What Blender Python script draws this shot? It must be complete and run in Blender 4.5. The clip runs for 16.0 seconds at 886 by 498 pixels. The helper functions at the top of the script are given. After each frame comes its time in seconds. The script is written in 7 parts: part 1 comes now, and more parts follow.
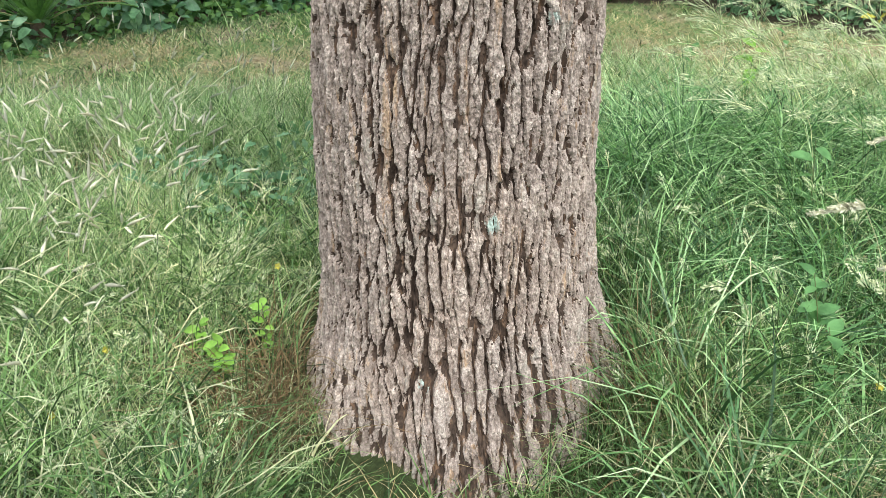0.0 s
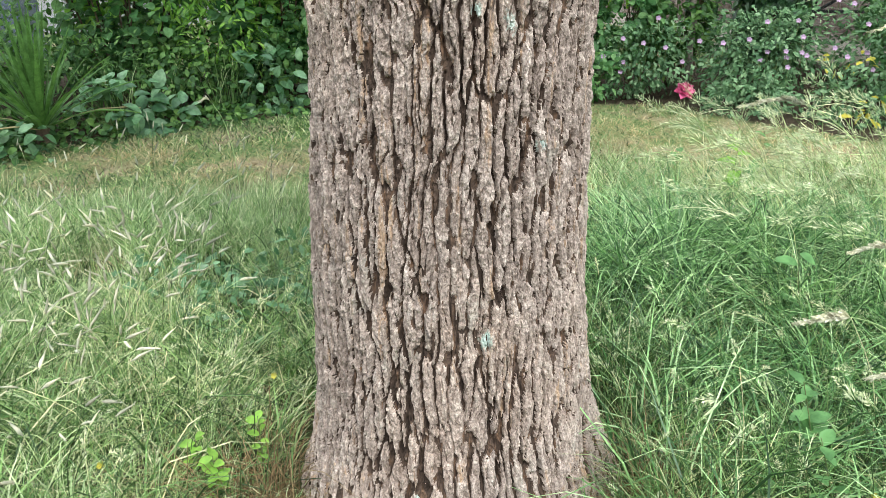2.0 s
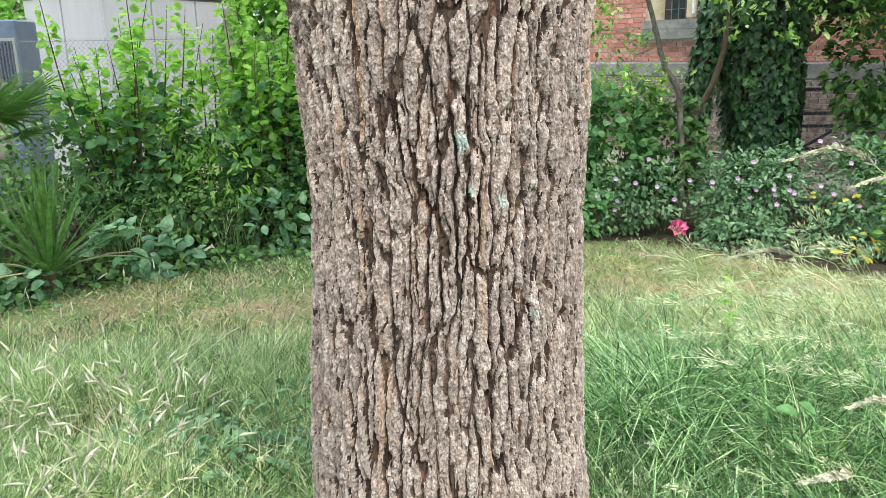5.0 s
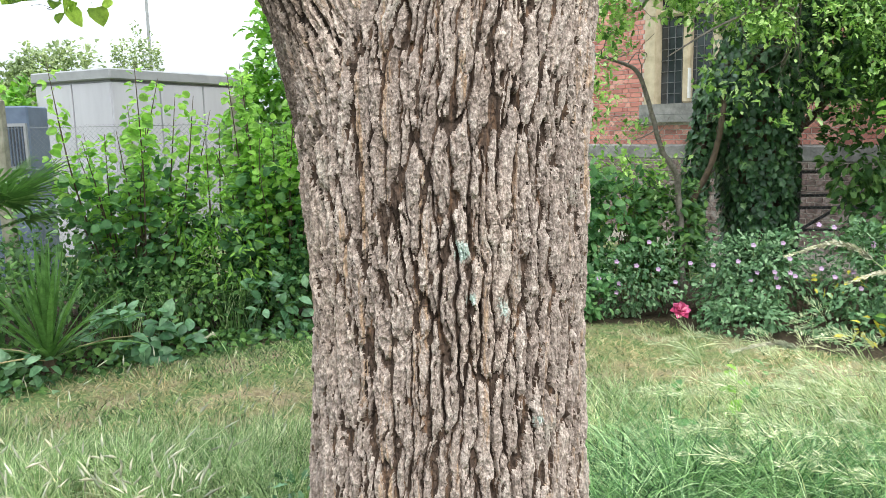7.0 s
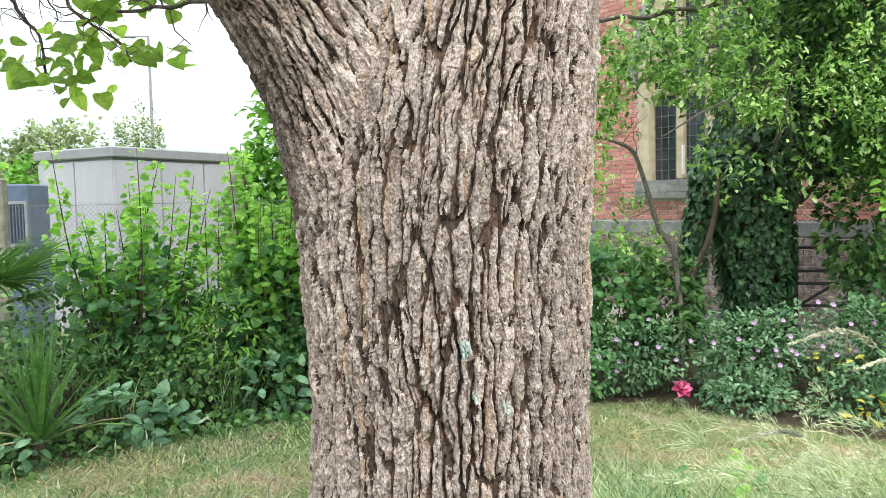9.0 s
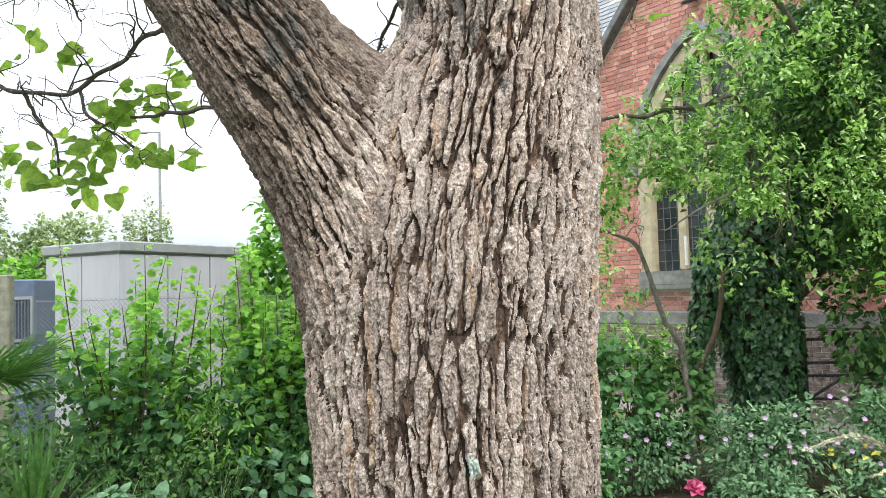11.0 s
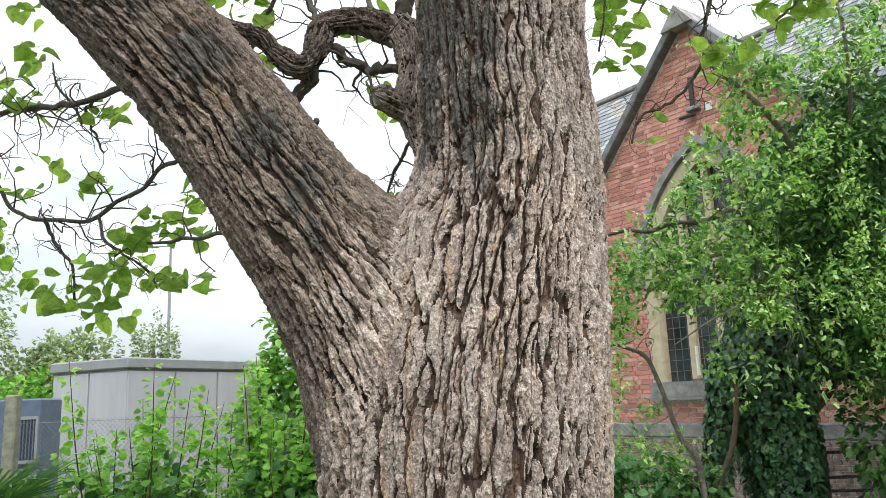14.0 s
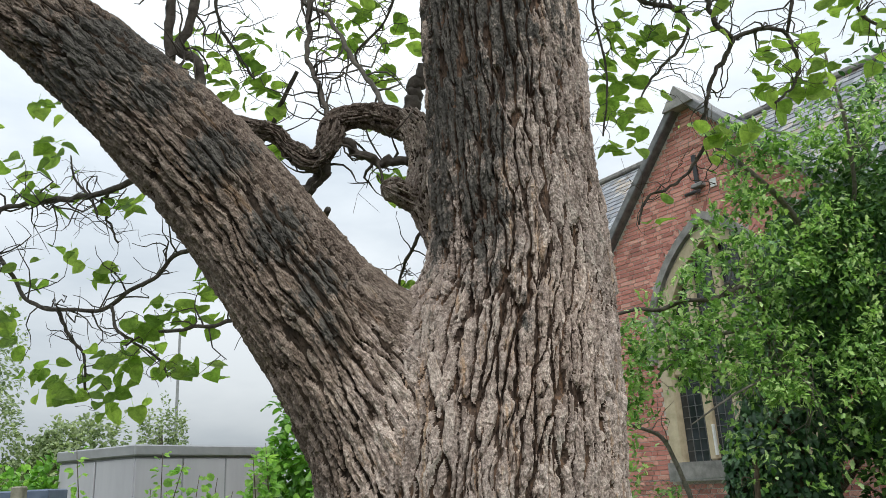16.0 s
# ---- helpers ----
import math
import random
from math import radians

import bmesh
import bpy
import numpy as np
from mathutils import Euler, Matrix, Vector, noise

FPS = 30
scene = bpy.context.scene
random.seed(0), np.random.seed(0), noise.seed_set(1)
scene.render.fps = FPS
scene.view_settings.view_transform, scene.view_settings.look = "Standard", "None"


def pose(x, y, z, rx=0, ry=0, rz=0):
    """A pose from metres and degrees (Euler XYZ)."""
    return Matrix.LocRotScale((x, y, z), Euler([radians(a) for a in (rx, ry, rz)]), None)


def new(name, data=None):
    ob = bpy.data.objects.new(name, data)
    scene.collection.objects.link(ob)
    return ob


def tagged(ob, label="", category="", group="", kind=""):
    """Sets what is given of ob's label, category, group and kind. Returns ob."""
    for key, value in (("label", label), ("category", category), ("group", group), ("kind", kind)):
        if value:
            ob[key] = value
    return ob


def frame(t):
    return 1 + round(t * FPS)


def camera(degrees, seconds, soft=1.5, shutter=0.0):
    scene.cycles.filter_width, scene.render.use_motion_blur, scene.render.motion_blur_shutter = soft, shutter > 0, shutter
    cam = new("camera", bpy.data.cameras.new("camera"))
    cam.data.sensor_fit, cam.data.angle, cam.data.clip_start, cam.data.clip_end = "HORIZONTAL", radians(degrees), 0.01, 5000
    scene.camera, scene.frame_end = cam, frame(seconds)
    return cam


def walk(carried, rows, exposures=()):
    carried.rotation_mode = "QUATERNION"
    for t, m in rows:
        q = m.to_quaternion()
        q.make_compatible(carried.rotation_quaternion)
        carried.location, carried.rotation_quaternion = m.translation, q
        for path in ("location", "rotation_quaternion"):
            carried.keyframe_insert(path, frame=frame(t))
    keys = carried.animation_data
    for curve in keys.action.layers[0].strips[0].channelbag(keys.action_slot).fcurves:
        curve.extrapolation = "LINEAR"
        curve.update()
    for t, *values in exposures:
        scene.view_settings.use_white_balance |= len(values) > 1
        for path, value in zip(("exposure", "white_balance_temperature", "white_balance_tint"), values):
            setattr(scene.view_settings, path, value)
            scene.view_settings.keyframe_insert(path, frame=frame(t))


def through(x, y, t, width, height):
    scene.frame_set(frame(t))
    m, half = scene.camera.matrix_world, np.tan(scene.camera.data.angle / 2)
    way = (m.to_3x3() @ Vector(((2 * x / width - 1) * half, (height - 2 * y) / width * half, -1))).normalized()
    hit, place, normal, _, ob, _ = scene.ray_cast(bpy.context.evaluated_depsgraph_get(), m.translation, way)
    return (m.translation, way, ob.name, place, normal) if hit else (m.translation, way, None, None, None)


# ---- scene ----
cam = camera(59.61, 16.0, 0.5)
# seconds, place in metres, turn in degrees
ROWS = [
    (0, 0.0129, 0.0124, 1.4636, 59.730, 0.130, 0.291),
    (0.5, 0.0107, 0.0143, 1.4873, 61.395, 0.028, 0.132),
    (1, 0.0127, 0.0117, 1.5094, 63.063, 0.118, -0.046),
    (1.5, 0.0175, 0.0070, 1.5251, 64.728, 0.409, -0.202),
    (2, 0.0161, 0.0004, 1.5481, 66.215, 0.410, -0.263),
    (2.5, 0.0157, -0.0058, 1.5693, 67.786, 0.500, -0.359),
    (3, 0.0147, -0.0084, 1.5892, 69.391, 0.631, -0.426),
    (3.5, 0.0187, -0.0154, 1.6095, 71.005, 0.751, -0.418),
    (4, 0.0227, -0.0217, 1.6347, 72.598, 0.905, -0.432),
    (4.5, 0.0259, -0.0202, 1.6457, 74.117, 1.041, -0.419),
    (7, 0.0288, -0.0089, 1.7260, 81.185, 1.207, -0.260),
    (7.5, 0.0272, -0.0090, 1.7414, 82.466, 1.210, -0.308),
    (8, 0.0265, -0.0044, 1.7545, 83.665, 1.274, -0.361),
    (8.5, 0.0224, 0.0037, 1.7670, 85.004, 1.312, -0.416),
    (9, 0.0209, 0.0105, 1.7792, 86.505, 1.305, -0.466),
    (9.5, 0.0181, 0.0108, 1.7961, 88.195, 1.392, -0.483),
    (10, 0.0171, 0.0107, 1.8095, 89.938, 1.457, -0.470),
    (12.5, 0.0170, -0.0290, 1.8733, 97.057, 1.915, 0.468),
    (13, 0.0140, -0.0379, 1.8849, 98.320, 2.066, 0.468),
    (13.5, 0.0106, -0.0486, 1.8963, 99.647, 2.149, 0.478),
    (14, 0.0059, -0.0535, 1.9077, 101.027, 2.285, 0.491),
    (14.5, 0.0018, -0.0625, 1.9156, 102.515, 2.354, 0.621),
    (15, 0.0010, -0.0754, 1.9252, 104.003, 2.500, 0.864),
    (15.5, -0.0001, -0.0810, 1.9358, 105.457, 2.642, 1.065),
    (16, -0.0022, -0.0817, 1.9419, 106.796, 3.065, 1.339),
]
EXPOSURES = [(0.0, 1.3, 6220, 5), (4.5, 1.52, 6220, 5), (9.0, 1.52, 6220, 5), (12.5, 1.32, 6220, 5), (14.0, 1.12, 6220, 5), (15.0, 0.93, 6220, 5), (16.0, 0.60, 6220, 5)]
walk(cam, [(t, pose(x, y, z, rx, ry, rz)) for t, x, y, z, rx, ry, rz in ROWS], EXPOSURES)

# ---- world and light: a bright overcast day ----
world = bpy.data.worlds.new("overcast_sky")
scene.world = world
world.use_nodes = True
wn, wl = world.node_tree.nodes, world.node_tree.links
wn.clear()
SUN_EL, SUN_ROT = 54.0, 160.0
sky = wn.new("ShaderNodeTexSky")
sky.sky_type, sky.sun_disc = "NISHITA", False
sky.sun_elevation, sky.sun_rotation = radians(SUN_EL), radians(SUN_ROT)
sky.air_density, sky.dust_density = 1.0, 3.0
dim = wn.new("ShaderNodeMixRGB")
dim.blend_type, dim.inputs[0].default_value = "MULTIPLY", 1.0
dim.inputs[2].default_value = (0.10, 0.10, 0.10, 1)
co = wn.new("ShaderNodeTexCoord")
mp = wn.new("ShaderNodeMapping")
mp.inputs["Scale"].default_value = (1.2, 1.2, 3.4)
cn = wn.new("ShaderNodeTexNoise")
cn.inputs["Scale"].default_value, cn.inputs["Detail"].default_value, cn.inputs["Roughness"].default_value = 1.6, 6.0, 0.55
cr = wn.new("ShaderNodeValToRGB")
cr.color_ramp.elements[0].position, cr.color_ramp.elements[0].color = 0.32, (0.58, 0.62, 0.68, 1)
cr.color_ramp.elements[1].position, cr.color_ramp.elements[1].color = 0.66, (1.0, 1.0, 1.02, 1)
cloud = wn.new("ShaderNodeMixRGB")
cloud.inputs[0].default_value = 0.88
bg = wn.new("ShaderNodeBackground")
bg.inputs["Strength"].default_value = 1.15
# an overcast dome is three times as bright overhead as at the horizon
up = wn.new("ShaderNodeSeparateXYZ")
dome = wn.new("ShaderNodeMapRange")
dome.inputs["From Min"].default_value, dome.inputs["From Max"].default_value = 0.0, 1.0
dome.inputs["To Min"].default_value, dome.inputs["To Max"].default_value = 0.37, 1.28
whole = wn.new("ShaderNodeMixRGB")
whole.blend_type, whole.inputs[0].default_value = "MULTIPLY", 1.0
wo = wn.new("ShaderNodeOutputWorld")
wl.new(co.outputs["Generated"], mp.inputs[0]), wl.new(mp.outputs[0], cn.inputs["Vector"]), wl.new(cn.outputs["Fac"], cr.inputs[0])
wl.new(sky.outputs[0], dim.inputs[1]), wl.new(dim.outputs[0], cloud.inputs[1]), wl.new(cr.outputs[0], cloud.inputs[2])
wl.new(co.outputs["Generated"], up.inputs[0]), wl.new(up.outputs["Z"], dome.inputs["Value"])
wl.new(cloud.outputs[0], whole.inputs[1]), wl.new(dome.outputs[0], whole.inputs[2]), wl.new(whole.outputs[0], bg.inputs[0])
wl.new(bg.outputs[0], wo.inputs[0])

sun = bpy.data.lights.new("sun", "SUN")
sun.energy, sun.angle, sun.color = 1.5, radians(30), (1.0, 0.96, 0.90)
sun_ob = new("sun", sun)
sun_ob.matrix_world = pose(0, 0, 20, 90 - SUN_EL, 0, 180 - SUN_ROT)


# ---- materials ----
class Nodes:
    """A small wrapper for building one node material."""

    def __init__(self, name):
        self.m = bpy.data.materials.new(name)
        self.m.use_nodes = True
        self.t = self.m.node_tree
        self.t.nodes.clear()
        self.out = self.t.nodes.new("ShaderNodeOutputMaterial")
        self.b = self.t.nodes.new("ShaderNodeBsdfPrincipled")
        self.link(self.b.outputs[0], self.out.inputs[0])

    def link(self, a, b):
        self.t.links.new(a, b)

    def add(self, kind):
        return self.t.nodes.new("ShaderNode" + kind)

    def coord(self, scale=(1, 1, 1), which="Object"):
        c, m = self.add("TexCoord"), self.add("Mapping")
        m.inputs["Scale"].default_value = scale
        self.link(c.outputs[which], m.inputs[0])
        return m.outputs[0]

    def noise(self, scale, detail=4.0, rough=0.6, vec=None, distort=0.0):
        n = self.add("TexNoise")
        n.inputs["Scale"].default_value, n.inputs["Detail"].default_value = scale, detail
        n.inputs["Roughness"].default_value, n.inputs["Distortion"].default_value = rough, distort
        if vec:
            self.link(vec, n.inputs["Vector"])
        return n.outputs["Fac"]

    def ramp(self, fac, stops):
        r = self.add("ValToRGB")
        e = r.color_ramp.elements
        while len(e) < len(stops):
            e.new(0.5)
        for el, (pos, col) in zip(e, stops):
            el.position, el.color = pos, (*col, 1) if len(col) == 3 else col
        self.link(fac, r.inputs[0])
        return r.outputs[0]

    def grey(self, fac, a, b, lo=0.0, hi=1.0):
        return self.ramp(fac, [(a, (lo, lo, lo)), (b, (hi, hi, hi))])

    def mix(self, fac, a, b, mode="MIX"):
        m = self.add("MixRGB")
        m.blend_type = mode
        for s, v in zip(m.inputs, (fac, a, b)):
            if isinstance(v, (int, float)):
                s.default_value = v
            elif isinstance(v, tuple):
                s.default_value = (*v, 1)
            else:
                self.link(v, s)
        return m.outputs[0]

    def island(self):
        return self.add("NewGeometry").outputs["Random Per Island"]

    def object_random(self):
        return self.add("ObjectInfo").outputs["Random"]

    def bump(self, height, strength, distance):
        b = self.add("Bump")
        b.inputs["Strength"].default_value, b.inputs["Distance"].default_value = strength, distance
        self.link(height, b.inputs["Height"])
        self.link(b.outputs[0], self.b.inputs["Normal"])

    def done(self, colour, rough=0.8, spec=0.3):
        if isinstance(colour, tuple):
            self.b.inputs["Base Color"].default_value = (*colour, 1)
        else:
            self.link(colour, self.b.inputs["Base Color"])
        if isinstance(rough, (int, float)):
            self.b.inputs["Roughness"].default_value = rough
        else:
            self.link(rough, self.b.inputs["Roughness"])
        self.b.inputs["Specular IOR Level"].default_value = spec
        return self.m


def leaf_material(name, stops, through=0.35, rough=0.45, spec=0.28, single=False):
    """Leaves: colour varied leaf by leaf, light shining through."""
    n = Nodes(name)
    pick = n.object_random() if single else n.island()
    col = n.ramp(pick, stops)
    blot = n.noise(1.6 if single else 14.0, 4.0, 0.65, n.coord())
    drift = n.noise(0.6 if single else 1.3, 2.0, 0.5, n.coord())
    col = n.mix(0.6, col, n.ramp(drift, [(0.36, (0.62, 0.70, 0.62)), (0.64, (1.28, 1.20, 1.16))]), "MULTIPLY")
    col = n.mix(0.7, col, n.ramp(blot, [(0.38, (0.48, 0.54, 0.44)), (0.62, (1.42, 1.36, 1.25))]), "MULTIPLY")
    n.done(col, rough, spec)
    tr = n.add("BsdfTranslucent")
    bright = n.mix(1.0, col, (1.12, 1.18, 0.82), "MULTIPLY")
    n.link(bright, tr.inputs["Color"])
    mx = n.add("MixShader")
    mx.inputs[0].default_value = through
    n.link(n.b.outputs[0], mx.inputs[1]), n.link(tr.outputs[0], mx.inputs[2]), n.link(mx.outputs[0], n.out.inputs[0])
    return n.m


def spots(n, places, grain, weight=0.9):
    """A mask of ragged stains round places (x, y, z, radius, stretch in z)."""
    total = None
    rag = n.noise(grain, 7.0, 0.75, n.coord((1, 1, 0.55)))
    for x, y, z, r, st in places:
        c, m, ln = n.add("TexCoord"), n.add("Mapping"), n.add("VectorMath")
        m.vector_type = "POINT"
        m.inputs["Scale"].default_value = (1 / r, 1 / r, 1 / (r * st))
        m.inputs["Location"].default_value = (-x / r, -y / r, -z / (r * st))
        ln.operation = "LENGTH"
        n.link(c.outputs["Object"], m.inputs[0]), n.link(m.outputs[0], ln.inputs[0])
        a = n.add("MapRange")
        a.inputs["From Min"].default_value, a.inputs["From Max"].default_value = 1.5, 0.2
        a.inputs["To Min"].default_value, a.inputs["To Max"].default_value = 0.0, 0.5
        n.link(ln.outputs["Value"], a.inputs["Value"])
        if total is None:
            total = a.outputs[0]
        else:
            mx = n.add("Math")
            mx.operation = "MAXIMUM"
            n.link(total, mx.inputs[0]), n.link(a.outputs[0], mx.inputs[1])
            total = mx.outputs[0]
    s = n.add("Math")
    s.operation = "MULTIPLY_ADD"
    s.inputs[1].default_value = weight
    n.link(rag, s.inputs[0]), n.link(total, s.inputs[2])
    return n.grey(s.outputs[0], 0.5 * weight + 0.24, 0.5 * weight + 0.36)


def bark_material(name, stains, lichens, warm=1.0, tone=(1.0, 1.0, 1.0), lean=0.0, pale=()):
    """Weathered bark whose plates differ in tone, with grain; lean turns the grain (degrees about y)."""
    n = Nodes(name)
    c, turn = n.add("TexCoord"), n.add("Mapping")
    turn.inputs["Rotation"].default_value = (0, radians(lean), 0)
    n.link(c.outputs["Object"], turn.inputs[0])

    def along(z):
        m = n.add("Mapping")
        m.inputs["Scale"].default_value = (1, 1, z)
        n.link(turn.outputs[0], m.inputs[0])
        return m.outputs[0]

    plate = n.add("Attribute")
    plate.attribute_name = "plate"
    big = n.noise(3.0, 4.0, 0.6, along(0.5))
    mid = n.noise(75.0, 6.0, 0.8, along(0.22))
    fine = n.noise(210.0, 6.0, 0.85, along(0.7))
    col = n.ramp(plate.outputs["Fac"], [(0.22, (0.215, 0.170, 0.145)), (0.5, (0.330, 0.270, 0.237)), (0.78, (0.470, 0.400, 0.355))])
    col = n.mix(0.8, col, n.ramp(mid, [(0.36, (0.66, 0.63, 0.61)), (0.5, (1.0, 1.0, 1.0)), (0.62, (1.25, 1.24, 1.23))]), "MULTIPLY")
    col = n.mix(0.85, col, n.ramp(fine, [(0.40, (0.55, 0.53, 0.52)), (0.5, (1.0, 1.0, 1.0)), (0.59, (1.40, 1.39, 1.38))]), "MULTIPLY")
    col = n.mix(0.7, col, n.ramp(big, [(0.38, (0.78, 0.75, 0.74)), (0.5, (1.0, 1.0, 1.0)), (0.62, (1.16, 1.12, 1.08))]), "MULTIPLY")
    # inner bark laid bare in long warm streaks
    streak = n.grey(n.noise(30.0, 4.0, 0.7, along(0.05), 0.3), 0.58, 0.66, 0.0, 0.65 * warm)
    col = n.mix(streak, col, n.ramp(mid, [(0.38, (0.22, 0.125, 0.065)), (0.62, (0.50, 0.33, 0.19))]))
    # thin grey-green crust in patches
    crust = n.grey(n.noise(11.0, 7.0, 0.76, along(0.6)), 0.57, 0.68, 0.0, 0.35)
    col = n.mix(crust, col, (0.42, 0.43, 0.37))
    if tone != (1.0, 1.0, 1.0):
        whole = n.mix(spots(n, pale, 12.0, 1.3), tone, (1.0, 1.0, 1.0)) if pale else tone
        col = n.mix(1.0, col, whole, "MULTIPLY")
    if lichens:
        col = n.mix(spots(n, lichens, 70.0), col, n.ramp(fine, [(0.3, (0.34, 0.43, 0.39)), (0.7, (0.58, 0.66, 0.60))]))
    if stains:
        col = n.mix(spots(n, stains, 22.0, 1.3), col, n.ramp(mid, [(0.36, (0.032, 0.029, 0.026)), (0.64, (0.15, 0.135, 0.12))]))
    crumb = n.add("TexVoronoi")
    crumb.inputs["Scale"].default_value = 190.0
    n.link(along(0.6), crumb.inputs["Vector"])
    n.bump(n.mix(0.5, n.mix(0.5, mid, fine), crumb.outputs["Distance"]), 1.0, 0.0065)
    return n.done(col, 0.9, 0.2)


def plain(name, stops, scale=8.0, rough=0.8, spec=0.3, bump=0.0, bscale=40.0, stretch=(1, 1, 1), detail=5.0, metal=0.0):
    n = Nodes(name)
    col = n.ramp(n.noise(scale, detail, 0.62, n.coord(stretch)), stops)
    if bump:
        n.bump(n.noise(bscale, 5.0, 0.7, n.coord(stretch)), 0.6, bump)
    n.b.inputs["Metallic"].default_value = metal
    return n.done(col, rough, spec)


# brown inner bark, with the shade of the furrows put into its colour
SHADED_INNER_BARK = plain("shaded_inner_bark", [(0.36, (0.036, 0.026, 0.021)), (0.54, (0.088, 0.061, 0.047)), (0.72, (0.22, 0.13, 0.080))], 60.0, 0.95, 0.1, 0.003, 150.0, (1, 1, 0.2), 6.0)
SHADED_DARK_INNER = plain("shaded_dark_inner_bark", [(0.36, (0.026, 0.020, 0.016)), (0.64, (0.08, 0.057, 0.042))], 26.0, 0.95, 0.1, 0.003, 150.0, (1, 1, 0.4), 6.0)
BARK = bark_material("bark", [(0.03, 1.62, 2.27, 0.05, 2.2), (0.17, 1.68, 2.30, 0.035, 2.6), (0.08, 1.74, 2.62, 0.10, 2.6), (0.0, 1.78, 2.95, 0.24, 2.0), (0.10, 1.75, 3.35, 0.34, 1.6), (0.02, 1.78, 3.05, 0.20, 2.4), (0.12, 1.74, 2.80, 0.07, 2.6), (-0.03, 1.85, 2.65, 0.07, 4.0)],
                     [(0.07, 1.63, 1.47, 0.024, 1.3), (0.12, 1.62, 0.59, 0.022, 1.5), (-0.04, 1.58, 0.15, 0.028, 1.3), (0.17, 1.64, 1.33, 0.024, 2.2), (0.24, 1.70, 1.06, 0.018, 1.8), (0.09, 1.63, 1.36, 0.014, 1.6)])
# limb tone: darker bark, with the underside's shade put into the colour too
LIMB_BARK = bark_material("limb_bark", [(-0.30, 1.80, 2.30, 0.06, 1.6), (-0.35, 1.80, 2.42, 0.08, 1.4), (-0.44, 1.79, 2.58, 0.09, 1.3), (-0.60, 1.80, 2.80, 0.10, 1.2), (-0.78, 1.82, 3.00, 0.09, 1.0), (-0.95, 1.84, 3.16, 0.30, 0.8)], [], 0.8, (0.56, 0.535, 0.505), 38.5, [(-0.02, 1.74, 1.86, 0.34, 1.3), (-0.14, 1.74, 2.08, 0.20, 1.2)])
BRANCH_BARK = bark_material("branch_bark", [], [], 0.3, (0.50, 0.485, 0.47))
SIDE_BARK = bark_material("side_bark", [], [], 0.2, (0.95, 0.96, 0.95))
TWIG = plain("twig_bark", [(0.3, (0.05, 0.042, 0.036)), (0.7, (0.16, 0.135, 0.115))], 30.0, 0.85, 0.25, 0.003, 90.0)
GREY_TWIG = plain("grey_twig_bark", [(0.3, (0.10, 0.088, 0.075)), (0.7, (0.25, 0.22, 0.19))], 30.0, 0.85, 0.25, 0.003, 90.0)
GREEN_STEM = plain("green_stem", [(0.3, (0.07, 0.10, 0.035)), (0.7, (0.16, 0.20, 0.07))], 20.0, 0.6)
BROWN_STEM = plain("brown_stem", [(0.3, (0.06, 0.042, 0.028)), (0.7, (0.14, 0.10, 0.065))], 20.0, 0.7)
CATALPA_LEAF = leaf_material("catalpa_leaf", [(0.0, (0.26, 0.40, 0.08)), (0.5, (0.37, 0.52, 0.11)), (1.0, (0.48, 0.62, 0.15))], 0.7, 0.5, 0.3, True)
CROWN_LEAF = leaf_material("crown_leaf", [(0.0, (0.15, 0.31, 0.045)), (1.0, (0.28, 0.47, 0.08))], 0.55, 0.5, 0.3)
SHRUB_LEAF = leaf_material("shrub_leaf", [(0.0, (0.05, 0.14, 0.055)), (0.5, (0.125, 0.28, 0.11)), (1.0, (0.27, 0.46, 0.21))], 0.38)
SHOOT_LEAF = leaf_material("shoot_leaf", [(0.0, (0.19, 0.40, 0.07)), (0.5, (0.31, 0.55, 0.11)), (1.0, (0.43, 0.66, 0.18))], 0.52)
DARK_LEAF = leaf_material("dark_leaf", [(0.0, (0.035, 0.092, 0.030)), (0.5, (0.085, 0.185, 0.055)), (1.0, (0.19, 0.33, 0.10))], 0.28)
IVY_LEAF = leaf_material("ivy_leaf", [(0.0, (0.028, 0.072, 0.036)), (0.5, (0.06, 0.14, 0.065)), (0.9, (0.10, 0.21, 0.09)), (1.0, (0.18, 0.32, 0.11))], 0.15, 0.36, 0.5)
HAWTHORN_LEAF = leaf_material("hawthorn_leaf", [(0.0, (0.07, 0.17, 0.04)), (0.35, (0.20, 0.38, 0.09)), (0.75, (0.42, 0.62, 0.20)), (1.0, (0.70, 0.84, 0.48))], 0.42, 0.4, 0.4)
BRAMBLE_LEAF = leaf_material("bramble_leaf", [(0.0, (0.07, 0.17, 0.085)), (0.6, (0.15, 0.30, 0.16)), (1.0, (0.26, 0.42, 0.26))], 0.25, 0.35, 0.5)
GERANIUM_LEAF = leaf_material("geranium_leaf", [(0.0, (0.07, 0.155, 0.080)), (0.6, (0.165, 0.295, 0.165)), (1.0, (0.32, 0.46, 0.30))], 0.3, 0.55, 0.3)
YUCCA_LEAF = leaf_material("sword_leaf", [(0.0, (0.05, 0.12, 0.035)), (0.7, (0.12, 0.24, 0.07)), (1.0, (0.28, 0.40, 0.17))], 0.3, 0.4)
# pale grey-green, the haze of distance mixed into the leaf colour
HAZED_FAR_LEAF = leaf_material("hazed_far_leaf", [(0.0, (0.21, 0.27, 0.155)), (1.0, (0.35, 0.42, 0.25))], 0.4, 0.7)
LAUREL_LEAF = leaf_material("laurel_leaf", [(0.0, (0.10, 0.25, 0.04)), (0.6, (0.17, 0.36, 0.05)), (1.0, (0.25, 0.46, 0.08))], 0.4, 0.35)
